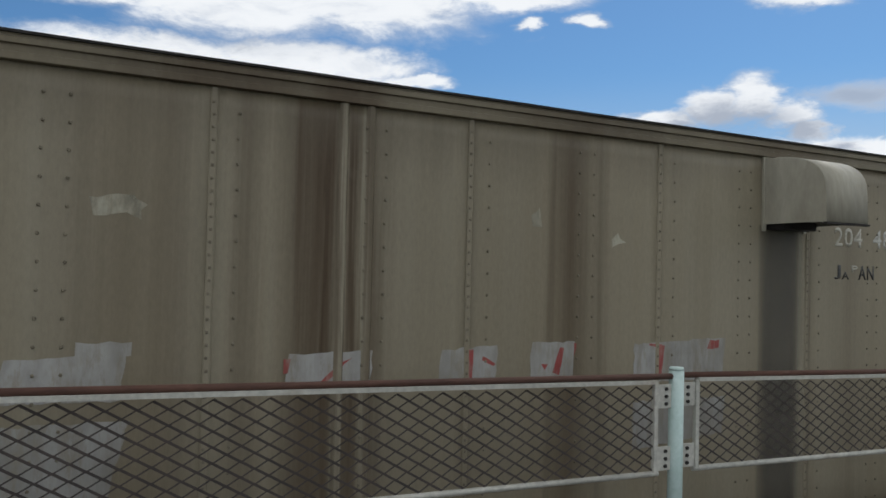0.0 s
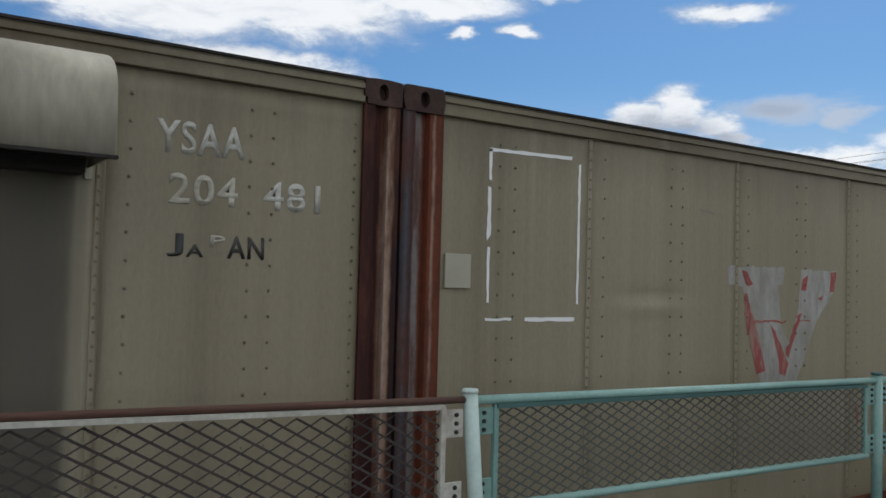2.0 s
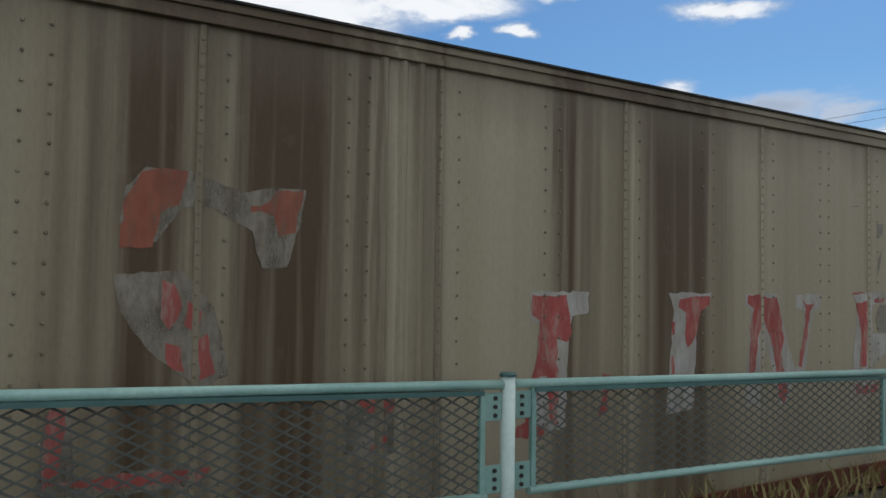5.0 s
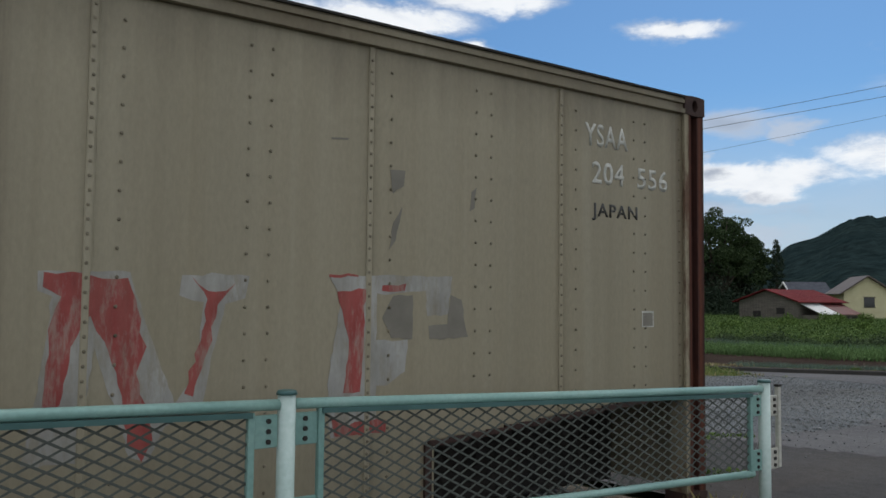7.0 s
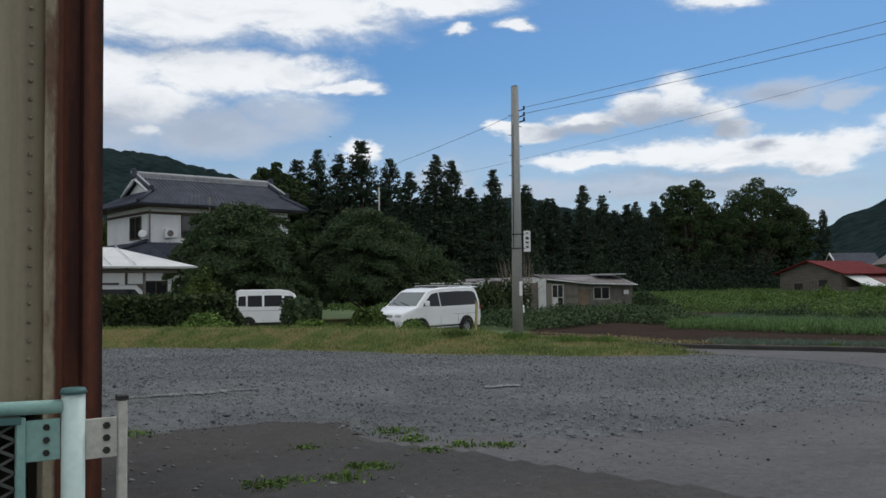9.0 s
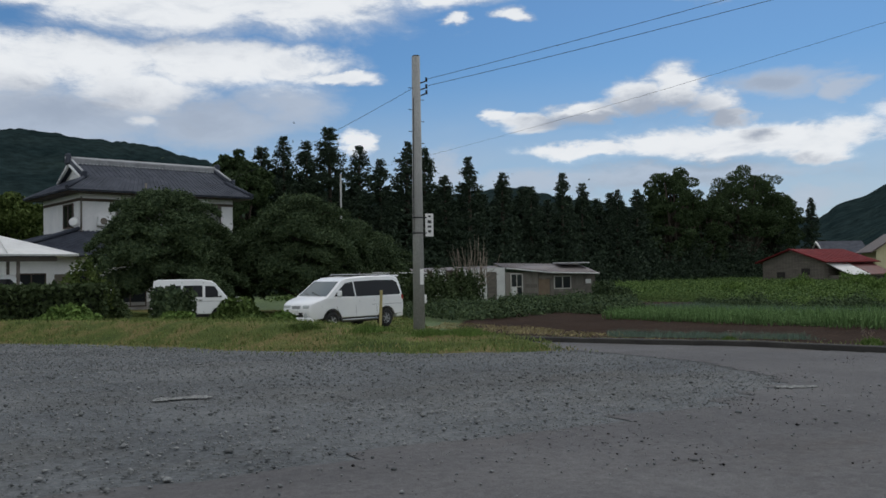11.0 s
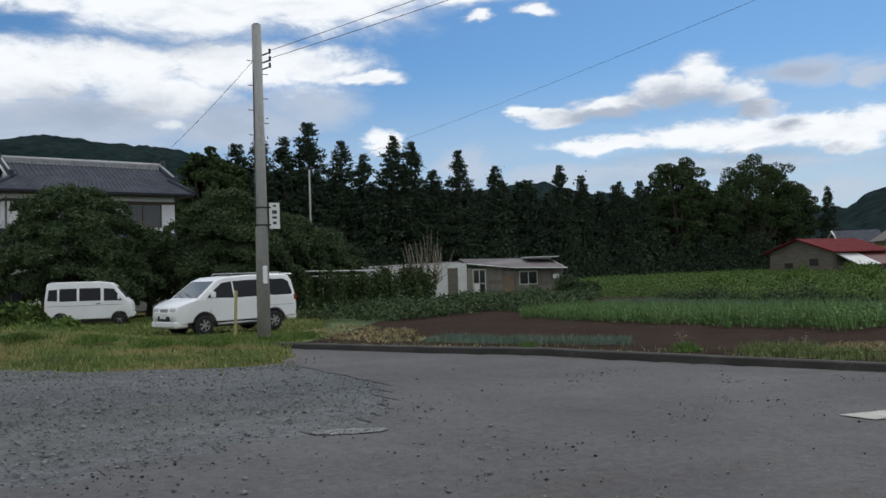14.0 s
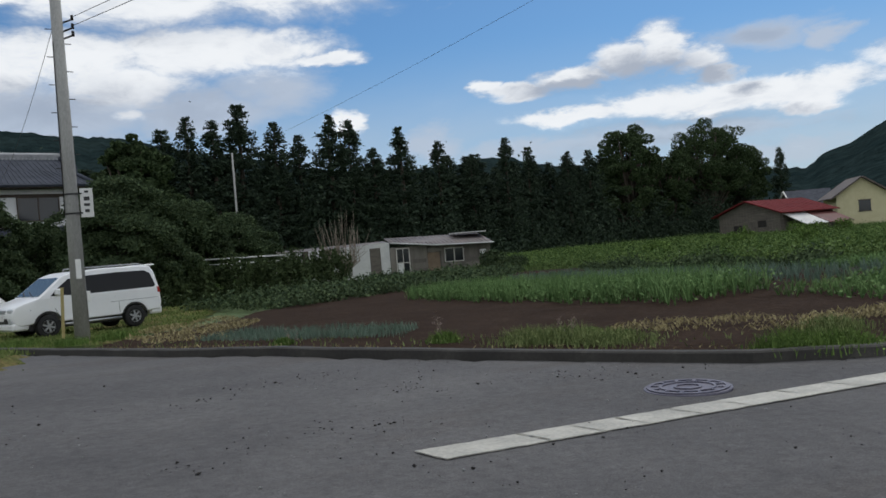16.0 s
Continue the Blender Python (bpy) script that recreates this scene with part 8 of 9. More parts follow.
def bush(x, y, r, h, label, key, seed, leaf=0.09, n=2600, name="bush"):
    rng = np.random.default_rng(seed)
    d = rng.normal(size=(n, 3))
    d /= np.linalg.norm(d, axis=1, keepdims=True)
    d[:, 2] = np.abs(d[:, 2])
    lump = 1 + 0.22 * np.sin(4 * np.arctan2(d[:, 1], d[:, 0]) + seed) + 0.15 * np.sin(7 * d[:, 2] + seed)
    p = d * (rng.uniform(0.55, 1.05, n) ** 0.5 * lump)[:, None] * [r, r, h]
    v, f = leaf_quads(p, leaf, rng, 0.1, 0.6)
    b = thing(name, pose(x, y, gz(x, y) + bank(x, y)), label, "bush")
    from_arrays("foliage", v, f, M[key], b)
    for k in range(5):
        a = 2 * math.pi * k / 5 + seed
        part("stem", tb([(0.05 * math.cos(a), 0.05 * math.sin(a), -0.05), (0.4 * r * math.cos(a), 0.4 * r * math.sin(a), 0.6 * h)], [0.03, 0.012], 5), M["bark"], b)
    return b


bush(22.76, 17.7, 0.62, 0.46, "spreading yellow-green bush on the bank", "bush_leaf", 1, 0.075, 2200)
bush(23.5, 16.6, 0.30, 0.26, "low light green bush on the bank", "weed", 2, 0.06, 700)
bush(21.9, 20.3, 0.56, 0.92, "rounded dark green bush on the bank", "garden_leaf", 3, 0.07, 3000)
bush(21.75, 19.4, 0.36, 0.24, "low light green bush on the bank", "weed", 4, 0.07, 800)
bush(19.6, 22.0, 0.7, 0.35, "low spreading green bush on the bank", "weed", 7, 0.07, 1500)
bush(20.6, 25.4, 0.85, 2.25, "olive green shrub between hedge and carport", "olive_leaf", 5, 0.07, 4200)
bush(21.3, 25.0, 0.6, 1.5, "rounded dark bush at the end of the hedge", "hedge_leaf", 6, 0.07, 2600)
bush(46.10, 40.6, 0.85, 2.09, "rounded dark green shrub before the white shed wall", "hedge_leaf", 60, 0.08, 2600)
bush(43.60, 40.6, 0.95, 2.41, "rounded dark green shrub before the white shed wall", "hedge_leaf", 61, 0.08, 2600)
bush(41.67, 40.6, 0.60, 1.85, "rounded dark green shrub before the white shed wall", "hedge_leaf", 62, 0.08, 2600)
for k, (x, y, r, h) in enumerate([(37.8, 38.6, 0.8, 1.7), (39.6, 38.8, 0.8, 1.9), (41.4, 39.2, 0.75, 1.7), (43.0, 39.6, 0.9, 1.9), (36.2, 38.2, 0.8, 1.5), (45.0, 40.4, 0.9, 2.0)]):
    bush(x, y, r, h, "clipped dark green shrub in a row", "hedge_leaf", 20 + k, 0.10, 2200, "clipped_shrub")


def hedge():
    n = 14000
    rng = np.random.default_rng(3)
    face = rng.uniform(0, 1, n)
    x = rng.uniform(-6, 0, n)
    y = np.where(face < 0.55, -0.5, rng.uniform(-0.5, 0.5, n)) + rng.normal(0, 0.06, n)
    z = np.where(face < 0.55, rng.uniform(0, 1.45, n), 1.45) + rng.normal(0, 0.05, n)
    v, f = leaf_quads(np.stack([x * 2.0, y, z], 1), 0.085, rng, 0.0, 0.6)
    h = thing("hedge", pose(21.0, 24.4, -0.46), "long clipped dark green hedge before the carport", "hedge")
    from_arrays("foliage", v, f, M["hedge_leaf"], h)
    # A solid box in that colour draws the shade behind the leaves.
    part("core", bx(-11.9, -0.1, -0.42, 0.42, 0, 1.4), M["hedge_shade_core"], h)


hedge()


def bare_tree():
    t = thing("bare_tree", pose(47.3, 41.9, -0.84), "small leafless pruned tree with many upright twigs", "tree")
    rng = random.Random(5)
    part("trunk", tb([(0, 0, 0), (0.05, 0, 0.9)], [0.15, 0.11], 8), M["twig"], t)
    for k in range(58):
        a = rng.uniform(0, 2 * math.pi)
        r0, top = rng.uniform(0.2, 1.0), rng.uniform(2.8, 4.7)
        sp = rng.uniform(0.2, 1.9)
        c, q = math.cos(a), math.sin(a)
        lift = top - 0.28 * sp * sp
        part("branch", tb([(0.05, 0, 0.7), (r0 * c, r0 * q, 1.4), (sp * 0.85 * c, sp * 0.85 * q, 1.4 + (lift - 1.4) * 0.5), (sp * math.cos(a + 0.15), sp * math.sin(a + 0.15), lift)], [0.035, 0.026, 0.017, 0.006], 5), M["twig"], t)


bare_tree()


def scatter(inside, x0, x1, y0, y1, count, rng, lift=0.02):
    xs, ys = rng.uniform(x0, x1, count), rng.uniform(y0, y1, count)
    w = np.array([worn(x, y) for x, y in zip(xs, ys)])
    if isinstance(inside, polygon):
        keep = inside.many(xs + w, ys + w)
    else:
        keep = np.array([inside(x, y) for x, y in zip(xs + w, ys + w)], bool)
    xs, ys = xs[keep], ys[keep]
    zs = 0.15 - 0.03 * (np.clip(xs, -20, 32) - 20) - 0.035 * np.clip(ys - 7, 0, 18) + lift
    for k in np.flatnonzero(VERGE.many(xs, ys)):
        zs[k] += bank(xs[k], ys[k])
    return np.stack([xs, ys, zs], 1)


def grass(name, key, inside, box4, count, height, label, width=0.02, lean=0.4, seed=1, lift=0.01):
    rng = np.random.default_rng(seed)
    p = scatter(inside, *box4, count, rng, lift)
    dens = np.array([0.6 + 0.8 * noise.noise((x * 0.7, y * 0.7, seed)) for x, y, _ in p])
    p = p[rng.uniform(0, 1, len(p)) < dens]
    hs = height * np.array([0.7 + 0.7 * abs(noise.noise((x * 0.9, y * 0.9, seed + 4))) for x, y, _ in p])
    v, f = blades(p, hs, rng, width, lean)
    return tagged(from_arrays(name, v, f, M[key]), label, "grass", kind="stuff")


near_verge = polygon([(19.4, 17.3), (21.2, 10.9), (22.8, 8.7), (25.0, 8.0), (25.9, 9.8), (26.7, 13.2), (27.4, 15.6), (28.3, 15.2), (29.6, 19.0), (31.5, 22.0), (26, 24.5), (21.5, 26), (8, 26), (0, 24), (0, 22.1), (8, 21.6), (14, 21.1), (17.5, 20.1)])
grass("verge_grass", "grass", near_verge, (0, 32, 8, 27), 150000, 0.085, "short rough green grass on the verge", 0.010, 0.6, 11)
edge_verge = polygon([(0, 21.9), (8, 21.2), (14, 20.7), (17.2, 19.7), (19.0, 17.2), (21.0, 10.6), (22.6, 8.4), (25.0, 7.7), (26.0, 9.6), (25.2, 9.4), (23.2, 9.9), (21.9, 12.0), (20.4, 17.6), (18.2, 21.2), (14, 22.4), (0, 23.2)])
fringe = polygon([(0, 21.0), (8, 20.3), (14, 19.8), (16.6, 18.9), (18.4, 16.6), (20.2, 10.3), (22.2, 7.9), (25.0, 7.2), (26.2, 9.4), (25.2, 9.4), (23.2, 9.9), (21.9, 12.0), (20.4, 17.6), (18.2, 21.2), (14, 22.4), (0, 23.2)])
grass("verge_fringe", "grass", fringe, (0, 27, 7, 24), 16000, 0.045, "thin grass creeping out over the stones", 0.009, 0.9, 19)
grass("yellowed_grass", "dry_grass", edge_verge, (0, 27, 7, 24), 42000, 0.055, "yellowed short grass along the lot's edge", 0.010, 0.7, 12)
back_verge = polygon([(8, 33), (16, 30), (26, 24.5), (31.5, 22), (33, 25), (40, 40), (24, 42), (8, 40)])
grass("back_grass", "grass", back_verge, (8, 40, 22, 42), 60000, 0.11, "rough grass and weeds round the parked vans", 0.022, 0.5, 13)
rut = polygon([(28.4, 11.2), (29.2, 10.6), (30.5, 13.8), (32.6, 18.0), (34.5, 26.0), (31, 22), (29.4, 17.5), (28.3, 14.0)])
grass("straw_litter", "straw", rut, (27, 36, 10, 26), 16000, 0.07, "dry straw litter at the field's corner", 0.016, 1.4, 14, 0.09)
kerb_strip = polygon([(27.3, 13.2), (28.0, 9.2), (29.0, 6.6), (30.4, 3.6), (31.2, 2.4), (33.5, 1.7), (34.5, 2.2), (31.8, 3.6), (30.0, 7.2), (28.9, 9.8), (28.2, 13.6)])
grass("kerb_grass", "weed_pale", kerb_strip, (27, 35, 1.4, 14), 4500, 0.06, "thin grass along the kerb", 0.008, 0.7, 15, 0.08)
kerb_back = polygon([(27.25, 12.4), (27.95, 8.85), (28.93, 6.2), (30.38, 3.1), (30.95, 2.1), (31.7, 1.55), (34.0, 1.12), (34.0, 1.35), (31.8, 1.8), (31.15, 2.3), (30.6, 3.2), (29.13, 6.3), (28.15, 8.95), (27.45, 12.5)])
grass("kerb_litter", "straw", kerb_back, (27, 35, 1, 13), 14000, 0.035, "dry straw and litter caught behind the kerb", 0.007, 1.2, 21, 0.09)
blue_strip = polygon([(28.7, 10.9), (29.4, 8.2), (30.1, 6.6), (31.2, 8.0), (31.3, 11.0), (30.4, 12.6)])
grass("seedling_strip", "leek", blue_strip, (28, 32, 5.5, 13), 20000, 0.12, "strip of blue-green seedlings beside the kerb", 0.005, 0.5, 16, 0.08)


def tuft(x, y, r, h, label, key, seed, n=500, width=0.006, lean=0.6, lift=0.05, name="weed_clump"):
    """A clump of upright stems and blades, thickest in its middle."""
    rng = np.random.default_rng(seed)
    q = rng.normal(0, 0.5, (n, 2)) * r
    d = np.exp(-(q ** 2).sum(1) / (r * r))
    p = np.stack([q[:, 0], q[:, 1], np.zeros(n)], 1)
    v, f = blades(p, h * (0.45 + 0.55 * d), rng, width, lean)
    t = thing(name, pose(x, y, gz(x, y) + bank(x, y) + lift), label, "weeds")
    tagged(from_arrays("stem_tuft", v, f, M[key], t), kind="stuff")
    k = n // 3
    q = p[:k] + np.stack([np.zeros(k), np.zeros(k), rng.uniform(0.2, 0.9, k) * h * (0.45 + 0.55 * d[:k])], 1)
    v, f = leaf_quads(q, 0.020, rng, 0.3, 0.5)
    tagged(from_arrays("leaf_tuft", v, f, M[key], t), kind="stuff")


for k, (x, y, r, h, key) in enumerate([(30.62, 4.75, 0.34, 0.18, "weed_pale"), (30.85, 4.35, 0.36, 0.20, "weed_pale"), (31.1, 3.9, 0.34, 0.14, "weed_pale"), (31.25, 4.6, 0.40, 0.10, "weed"), (30.1, 5.7, 0.14, 0.14, "weed"), (31.30, 1.95, 0.26, 0.20, "weed"), (31.7, 1.75, 0.34, 0.16, "weed"), (32.8, 2.5, 0.30, 0.15, "weed_pale"), (33.6, 1.5, 0.45, 0.16, "weed"), (29.0, 7.9, 0.10, 0.10, "weed"), (28.75, 16.3, 0.40, 0.20, "weed"), (27.7, 15.6, 0.35, 0.16, "weed"), (27.0, 17.2, 0.5, 0.18, "weed"), (22.35, 12.8, 0.30, 0.14, "bush_leaf"), (23.3, 11.9, 0.34, 0.14, "weed"), (24.1, 11.0, 0.32, 0.12, "weed"), (24.9, 10.8, 0.30, 0.11, "weed")]):
    tuft(x, y, r * 1.25, h, "clump of leafy weeds", key, 50 + k, 620, 0.005)


def flower_stalks(x, y, label, count, h, seed):
    t = thing("flowering_weed", pose(x, y, gz(x, y) + 0.05), label, "weeds")
    rng = random.Random(seed)
    for k in range(count):
        a, r = rng.uniform(0, 6.28), rng.uniform(0.02, 0.12)
        top = (r * 1.8 * math.cos(a), r * 1.8 * math.sin(a), h * rng.uniform(0.7, 1.0))
        part("stalk", tb([(r * 0.4 * math.cos(a), r * 0.4 * math.sin(a), -0.02), (r * math.cos(a), r * math.sin(a), h * 0.5), top], [0.005, 0.004, 0.003], 5), M["twig"], t)
        q = np.random.default_rng(seed + k)
        pts = np.array(top) + q.normal(0, 1, (26, 3)) * [0.018, 0.018, 0.045]
        v, f = leaf_quads(pts, 0.012, q, 0.2, 0.6)
        from_arrays("flower_head", v, f, M["flower"], t)


flower_stalks(30.1, 5.72, "tall dry flowering weed beside the kerb", 2, 0.34, 3)
flower_stalks(30.9, 4.4, "pale flowering weeds by the kerb", 3, 0.26, 8)
flower_stalks(29.1, 7.8, "small flowering weed by the kerb", 2, 0.16, 13)
straw_bed = polygon([(31.4, 4.4), (32.4, 2.6), (35.5, 1.9), (36.0, 2.8), (33.5, 3.6), (32.2, 5.0)])
grass("straw_bed", "straw", straw_bed, (31, 37, 1.5, 5.5), 22000, 0.05, "pale cut straw lying on the soil", 0.008, 1.8, 17, 0.10)


def crop(name, key, x0, x1, y0, y1, inside, row, gap, height, label, seed, rows_dir=0.62, leaves=9, width=0.03, lift=0.04, lean=0.55):
    """Plants in rows: each a tuft of long leaves."""
    rng = np.random.default_rng(seed)
    c, s = math.cos(rows_dir), math.sin(rows_dir)
    pts = []
    span = 60
    for i in range(int(-span / row), int(span / row)):
        for j in range(int(-span / gap), int(span / gap)):
            u, w = j * gap + rng.normal(0, 0.15 * gap), i * row + rng.normal(0, 0.08 * row)
            x, y = (x0 + x1) / 2 + u * c - w * s, (y0 + y1) / 2 + u * s + w * c
            if x0 < x < x1 and y0 < y < y1 and inside(x, y):
                pts += [(x + rng.normal(0, 0.03), y + rng.normal(0, 0.03), gz(x, y) + lift)] * leaves
    v, f = blades(np.array(pts), height, rng, width, lean)
    return tagged(from_arrays(name, v, f, M[key]), label, "crop", kind="stuff")


CORN = polygon([(34.7, 6.3), (35.0, 8.4), (35.9, 11.4), (37.2, 16.0), (39.6, 22.5), (42.5, 22.0), (39.6, 13.5), (38.4, 8.6), (37.4, 6.2)])
crop("tall_crop", "crop", 34, 43, 5, 23, CORN, 0.42, 0.12, 0.46, "rows of bright green leafy vegetables gone to seed", 5, rows_dir=1.12, leaves=9, width=0.009, lean=0.5)
rng5 = np.random.default_rng(55)
p = scatter(CORN, 34, 43, 5, 23, 30000, rng5, 0.08)
p[:, 2] += rng5.uniform(0, 0.34, len(p))
v, f = leaf_quads(p, 0.036, rng5, 0.4, 0.55)
tagged(from_arrays("vegetable_leaves", v, f, M["crop"]), "broad leaves of the tall green vegetables", "crop", kind="stuff")
LEEK = polygon([(38.2, 5.6), (39.4, 9.5), (42.4, 17), (46, 25), (50, 30), (53.5, 29), (47.5, 17.5), (44.0, 10.8), (41.5, 6.2)])
crop("leek_rows", "leek", 38, 54, 5, 31, LEEK, 0.50, 0.13, 0.24, "rows of blue-green leeks", 6, rows_dir=1.0, leaves=6, width=0.009, lean=0.45)
LOWVEG = polygon([(36.6, 26.0), (43.2, 28.6), (42.0, 21.4), (49.0, 29.5), (56, 36), (52, 42), (44.5, 38.5), (35.0, 33.0)])
rng6 = np.random.default_rng(66)
p = scatter(LOWVEG, 34, 57, 20, 43, 80000, rng6, 0.05)
p[:, 2] += np.abs(rng6.normal(0, 0.2, len(p))) + 0.25 * np.maximum(0, np.sin(p[:, 0] * 1.3) * np.cos(p[:, 1] * 1.1)) * rng6.uniform(0, 1.6, len(p))
v, f = leaf_quads(p, 0.075, rng6, 0.4, 0.7)
tagged(from_arrays("low_vegetables", v, f, M["garden_leaf"]), "low dark green vegetables and weeds before the shed", "crop", kind="stuff")
NEAR = polygon([(51, 41), (57.0, 31), (51, 19.5), (47.0, 12.0), (45.5, 7.0), (52, 8.5), (56, 16), (66, 41), (60, 44)])
rng7 = np.random.default_rng(77)
p = scatter(NEAR, 44, 67, 6, 45, 150000, rng7, 0.0)
p[:, 2] += np.abs(rng7.normal(0, 0.15, len(p))) * (1.0 + 0.6 * np.sin(p[:, 0] * 0.7 + p[:, 1] * 0.45))
v, f = leaf_quads(p, 0.06, rng7, 0.2, 0.45)
tagged(from_arrays("near_meadow", v, f, M["meadow"]), "light green weeds between the field rows", "meadow", kind="stuff")
FAR = polygon([(60, 43.5), (65.5, 41), (55.5, 16), (51.5, 8.5), (62, 8), (95, 20), (150, 50), (150, 92), (120, 90), (80, 80), (48, 72), (40, 60), (47, 52), (58, 47)])
p = scatter(FAR, 40, 150, 8, 95, 240000, rng7, 0.0)
p[:, 2] += np.abs(rng7.normal(0, 0.16, len(p))) * (1.0 + 0.5 * np.sin(p[:, 0] * 0.35 + p[:, 1] * 0.2))
v, f = leaf_quads(p, 0.11, rng7, 0.2, 0.45)
tagged(from_arrays("far_meadow", v, f, M["meadow"]), "tall light green weeds across the far fields", "meadow", kind="stuff")
# Tall weed clumps break the line of the meadow.
for k, (x, y, r, h) in enumerate([(88, 46, 1.0, 1.0), (95, 50, 0.9, 1.3), (100, 47, 1.2, 1.1), (106, 52, 1.0, 1.2), (84, 36, 0.8, 0.9), (112, 50, 1.0, 1.3), (76, 44, 0.9, 0.9), (118, 57, 1.1, 1.2)]):
    bush(x, y, r, h, "tall clump of light green weeds in the meadow", "weed", 300 + k, 0.10, 900, "meadow_weed")
RIGHT = polygon([(35.6, 3.4), (36.4, 5.8), (38.2, 5.6), (41.5, 6.2), (44.0, 10.6), (47.5, 9.5), (46, 5.0), (40, 3.2)])
crop("right_field_rows", "crop", 35, 48, 3, 11, RIGHT, 0.40, 0.12, 0.22, "rows of low leafy crop beside the road", 8, rows_dir=1.12, leaves=8, width=0.010, lean=0.8)
p = scatter(RIGHT, 35, 48, 3, 11, 9000, rng7, 0.06)
p[:, 2] += rng7.uniform(0, 0.2, len(p))
v, f = leaf_quads(p, 0.035, rng7, 0.4, 0.6)
tagged(from_arrays("right_field_leaves", v, f, M["crop"]), "broad leaves of the low crop beside the road", "crop", kind="stuff")

# A band of taller dark weeds behind the leeks, and beans on a low frame beside the shed.
n = 26000
u = RNG.uniform(0, 1, n)
px = 56.5 - 10.5 * u + RNG.normal(0, 0.30, n)
py = 31.0 - 20 * u + RNG.normal(0, 0.40, n)
pz = np.array([gz(a, b) for a, b in zip(px, py)]) + np.abs(RNG.normal(0, 0.17, n)) * (1.0 + 0.5 * np.sin(py * 0.8) + 0.3 * np.sin(py * 2.3))
v, f = leaf_quads(np.stack([px, py, pz], 1), 0.06, RNG, 0.2, 0.6)
tagged(from_arrays("weed_band", v, f, M["garden_leaf"]), "band of taller dark green weeds between the fields", "weeds", kind="stuff")
bush(56.0, 39.0, 0.8, 1.3, "dark green beans grown over a low frame", "garden_leaf", 41, 0.08, 3000, "bean_frame")
bush(58.5, 40.0, 0.7, 0.9, "dark green beans grown over a low frame", "garden_leaf", 42, 0.08, 2200, "bean_frame")

# Weeds and dry stems at the foot of the containers.
yard_strip = polygon([(4, -0.6), (12.2, -0.6), (12.2, -0.05), (4, -0.05)])
grass("container_weeds", "dry_grass", yard_strip, (4, 12.3, -0.7, 0), 1800, 0.13, "dry grass stems at the foot of the fence", 0.008, 0.8, 18)
for k, (x, y, r, h) in enumerate([(13.15, 0.55, 0.20, 0.05), (13.5, 1.46, 0.16, 0.02), (14.1, 1.58, 0.14, 0.02), (14.86, 2.67, 0.18, 0.03), (14.78, 2.28, 0.15, 0.03), (13.77, 1.36, 0.16, 0.035), (13.3, 1.43, 0.14, 0.03), (14.0, 1.60, 0.13, 0.03), (14.97, 1.92, 0.16, 0.025), (15.2, 1.80, 0.14, 0.02), (13.97, 2.35, 0.12, 0.02), (14.65, 1.85, 0.15, 0.02), (13.1, 3.45, 0.2, 0.025)]):
    tuft(x, y, r, h, "small green tuft at the asphalt edge", "weed", 70 + k, 120, 0.006, 0.7, 0.0, "grass_tuft")


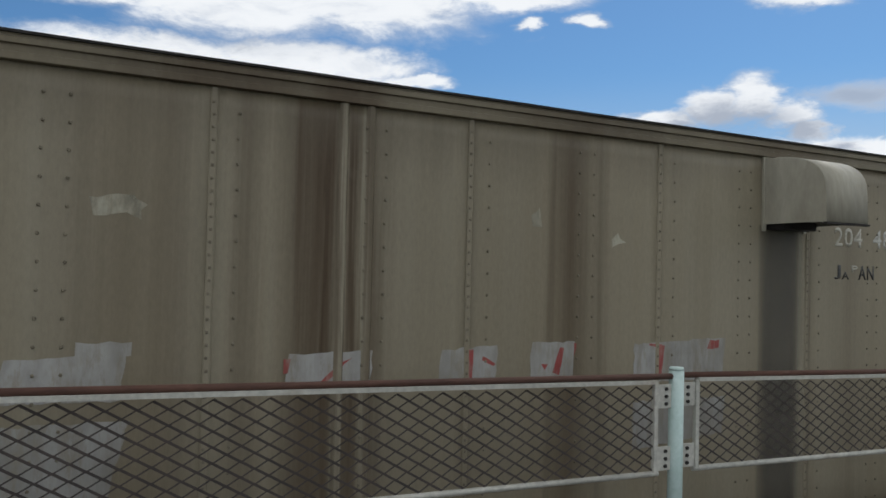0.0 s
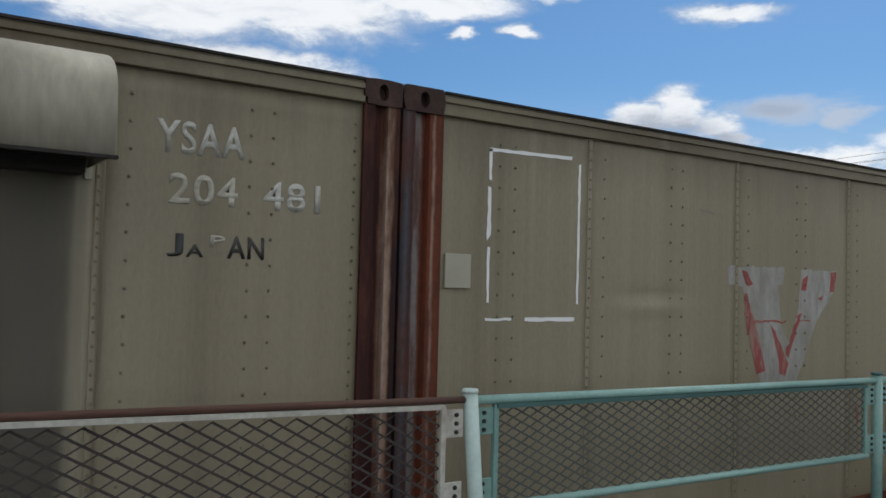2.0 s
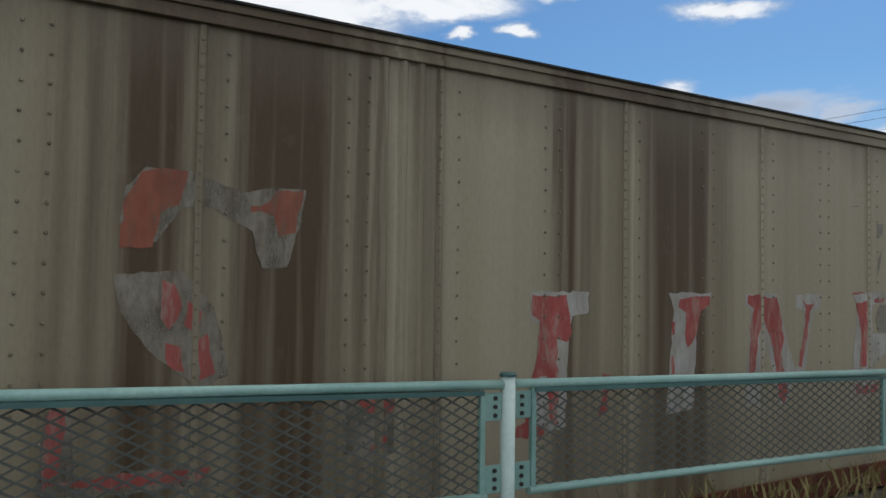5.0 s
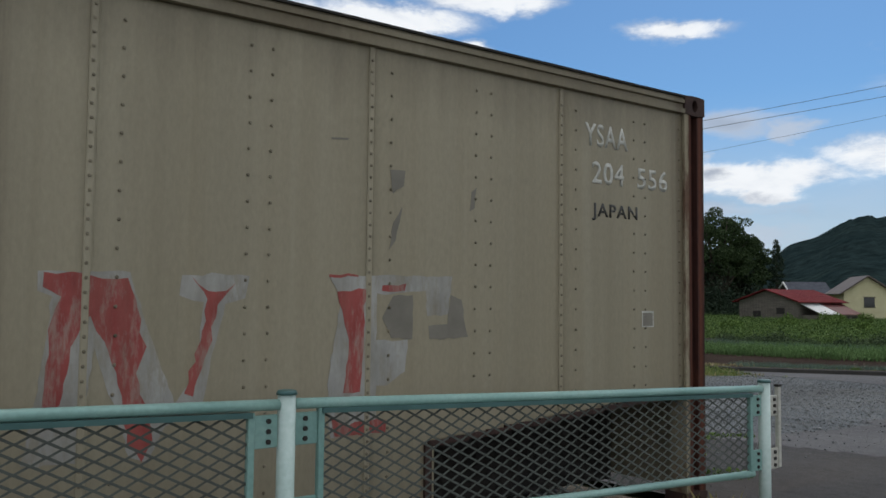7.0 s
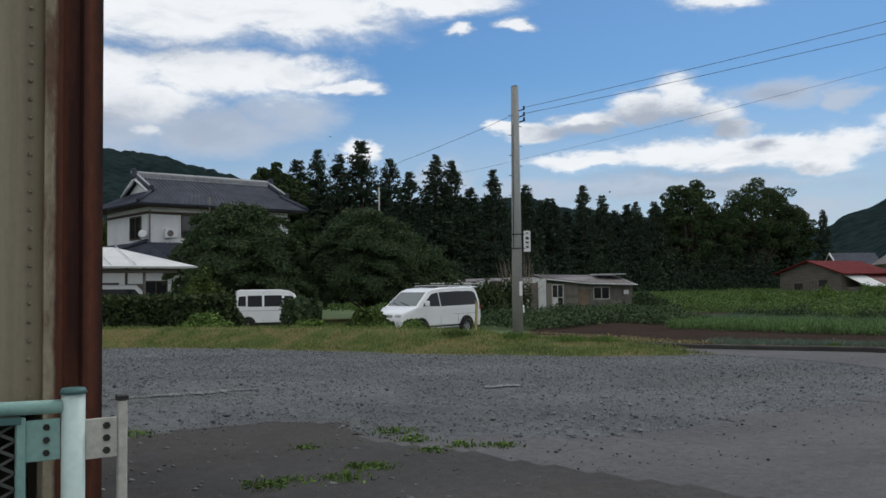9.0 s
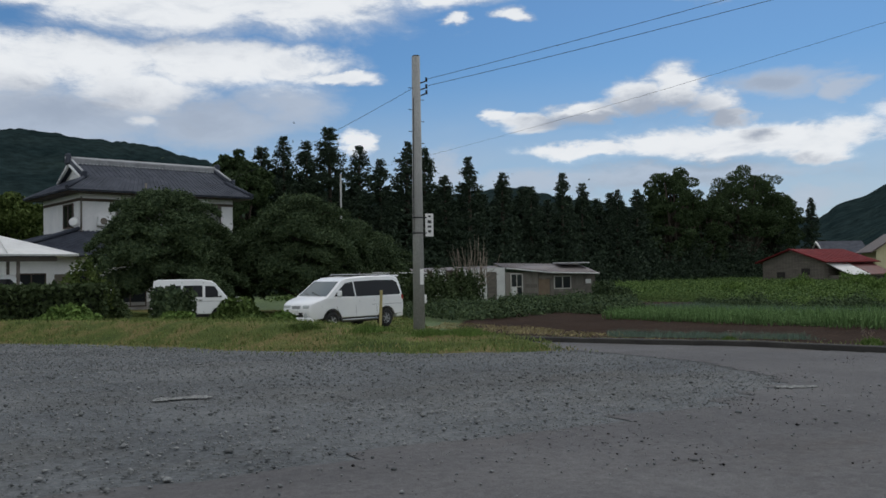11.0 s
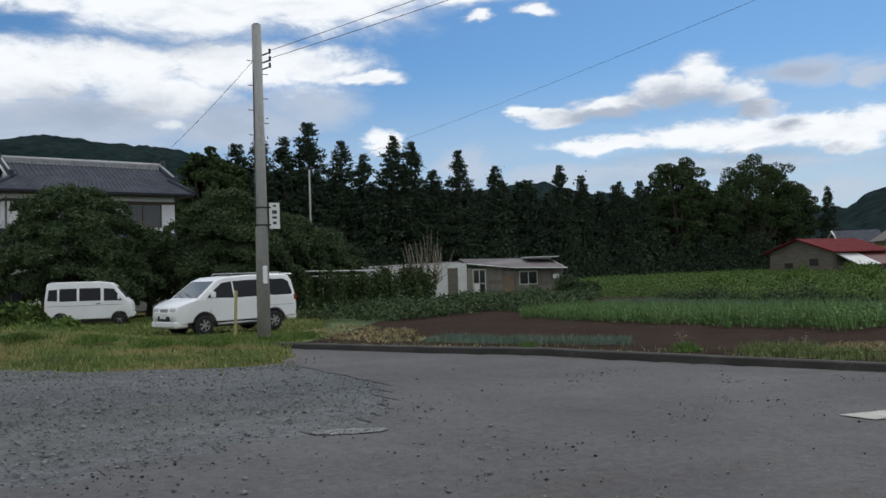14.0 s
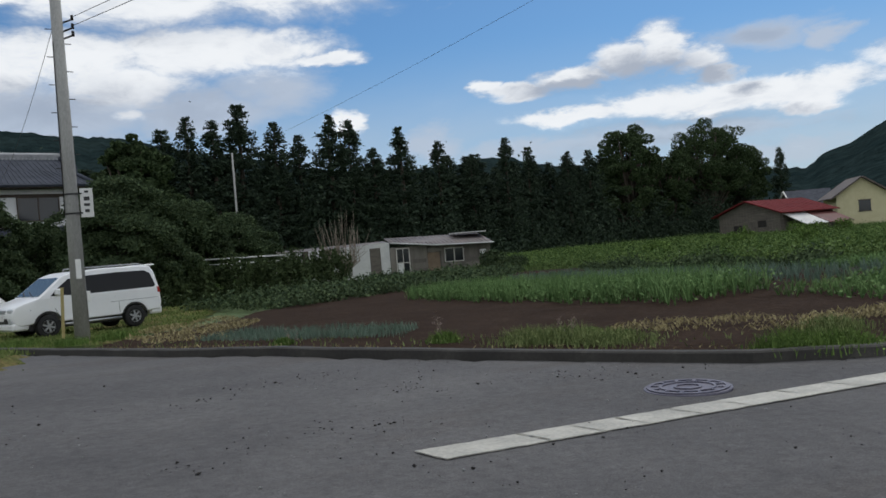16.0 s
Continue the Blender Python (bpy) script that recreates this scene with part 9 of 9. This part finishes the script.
def stones(count, inside, box4, size, seed, label, key="pebble", clump=0.0, low=0.5):
    """Loose stones: small uneven octahedra; clump: how far they gather in drifts."""
    rng = np.random.default_rng(seed)
    p = scatter(inside, *box4, count, rng, 0.008)
    if clump:
        w = np.array([noise.noise((x * 0.9, y * 1.6, seed)) + 0.5 * noise.noise((x * 2.9, y * 4.0, seed)) for x, y, _ in p])
        p = p[w > clump * rng.uniform(0.3, 1.3, len(p))]
    n = len(p)
    s = size * rng.lognormal(0, 0.45, n)
    d = np.array([[1, 0, 0], [0, 1, 0], [-1, 0, 0], [0, -1, 0], [0, 0, low], [0, 0, -0.5]])
    a = rng.uniform(0, 2 * np.pi, n)
    ca, sa = np.cos(a), np.sin(a)
    v = d[None] * rng.uniform(0.55, 1.2, (n, 6, 1))
    v = np.stack([v[..., 0] * ca[:, None] - v[..., 1] * sa[:, None], v[..., 0] * sa[:, None] + v[..., 1] * ca[:, None], v[..., 2]], -1)
    v = (p[:, None] + v * s[:, None, None]).reshape(-1, 3)
    t = np.array([[0, 1, 4], [1, 2, 4], [2, 3, 4], [3, 0, 4], [1, 0, 5], [2, 1, 5], [3, 2, 5], [0, 3, 5]])
    f = (6 * np.arange(n)[:, None, None] + t[None]).reshape(-1, 3)
    return tagged(from_arrays("loose_stones", v, f, M[key]), label, "gravel", kind="stuff")


def oval(cx, cy, rx, ry):
    return lambda x, y: ((x - cx) / rx) ** 2 + ((y - cy) / ry) ** 2 < 1


bare_gravel = lambda x, y: GRAVEL(x, y) and not ROAD(x, y) and not VERGE(x, y)
stones(60000, bare_gravel, (12, 27, 1.5, 14), 0.0095, 31, "loose crushed stones over the lot")
stones(9000, lambda x, y: GRAVEL(x, y) and not VERGE(x, y), (12, 26, 12, 22), 0.016, 32, "loose crushed stones in the far lot")
stones(900, ROAD, (12.5, 32, -2.2, 6), 0.005, 33, "scattered grit on the asphalt", "grit_dark")
stones(12000, ROAD, (17.5, 32, -2.4, 5), 0.0068, 35, "drifts of dark crumbs on the asphalt", "grit_dark", 0.42, 0.5)
stones(8000, ROAD, (17.5, 32, -2.4, 5), 0.006, 36, "drifts of pale grit on the asphalt", "grit_pale", 0.46, 0.5)
stones(2600, polygon([(12.4, 0.6), (24, 0.6), (25.4, 5.5), (24.4, 5.0), (22.5, 3.2), (12.4, 4.2)]), (12, 26, 0.5, 6), 0.010, 34, "grit along the edge of the asphalt")
for k, (x, y, rx, ry) in enumerate([(17.6, 4.9, 0.28, 0.10), (14.1, 5.75, 0.9, 0.12), (23.45, 2.72, 0.32, 0.13)]):
    stones(1500, oval(x, y, rx, ry), (x - rx, x + rx, y - ry, y + ry), 0.011, 60 + k, "pale patch of dust and fine stones in the lot", "grit_pale", 0.0, 0.25)
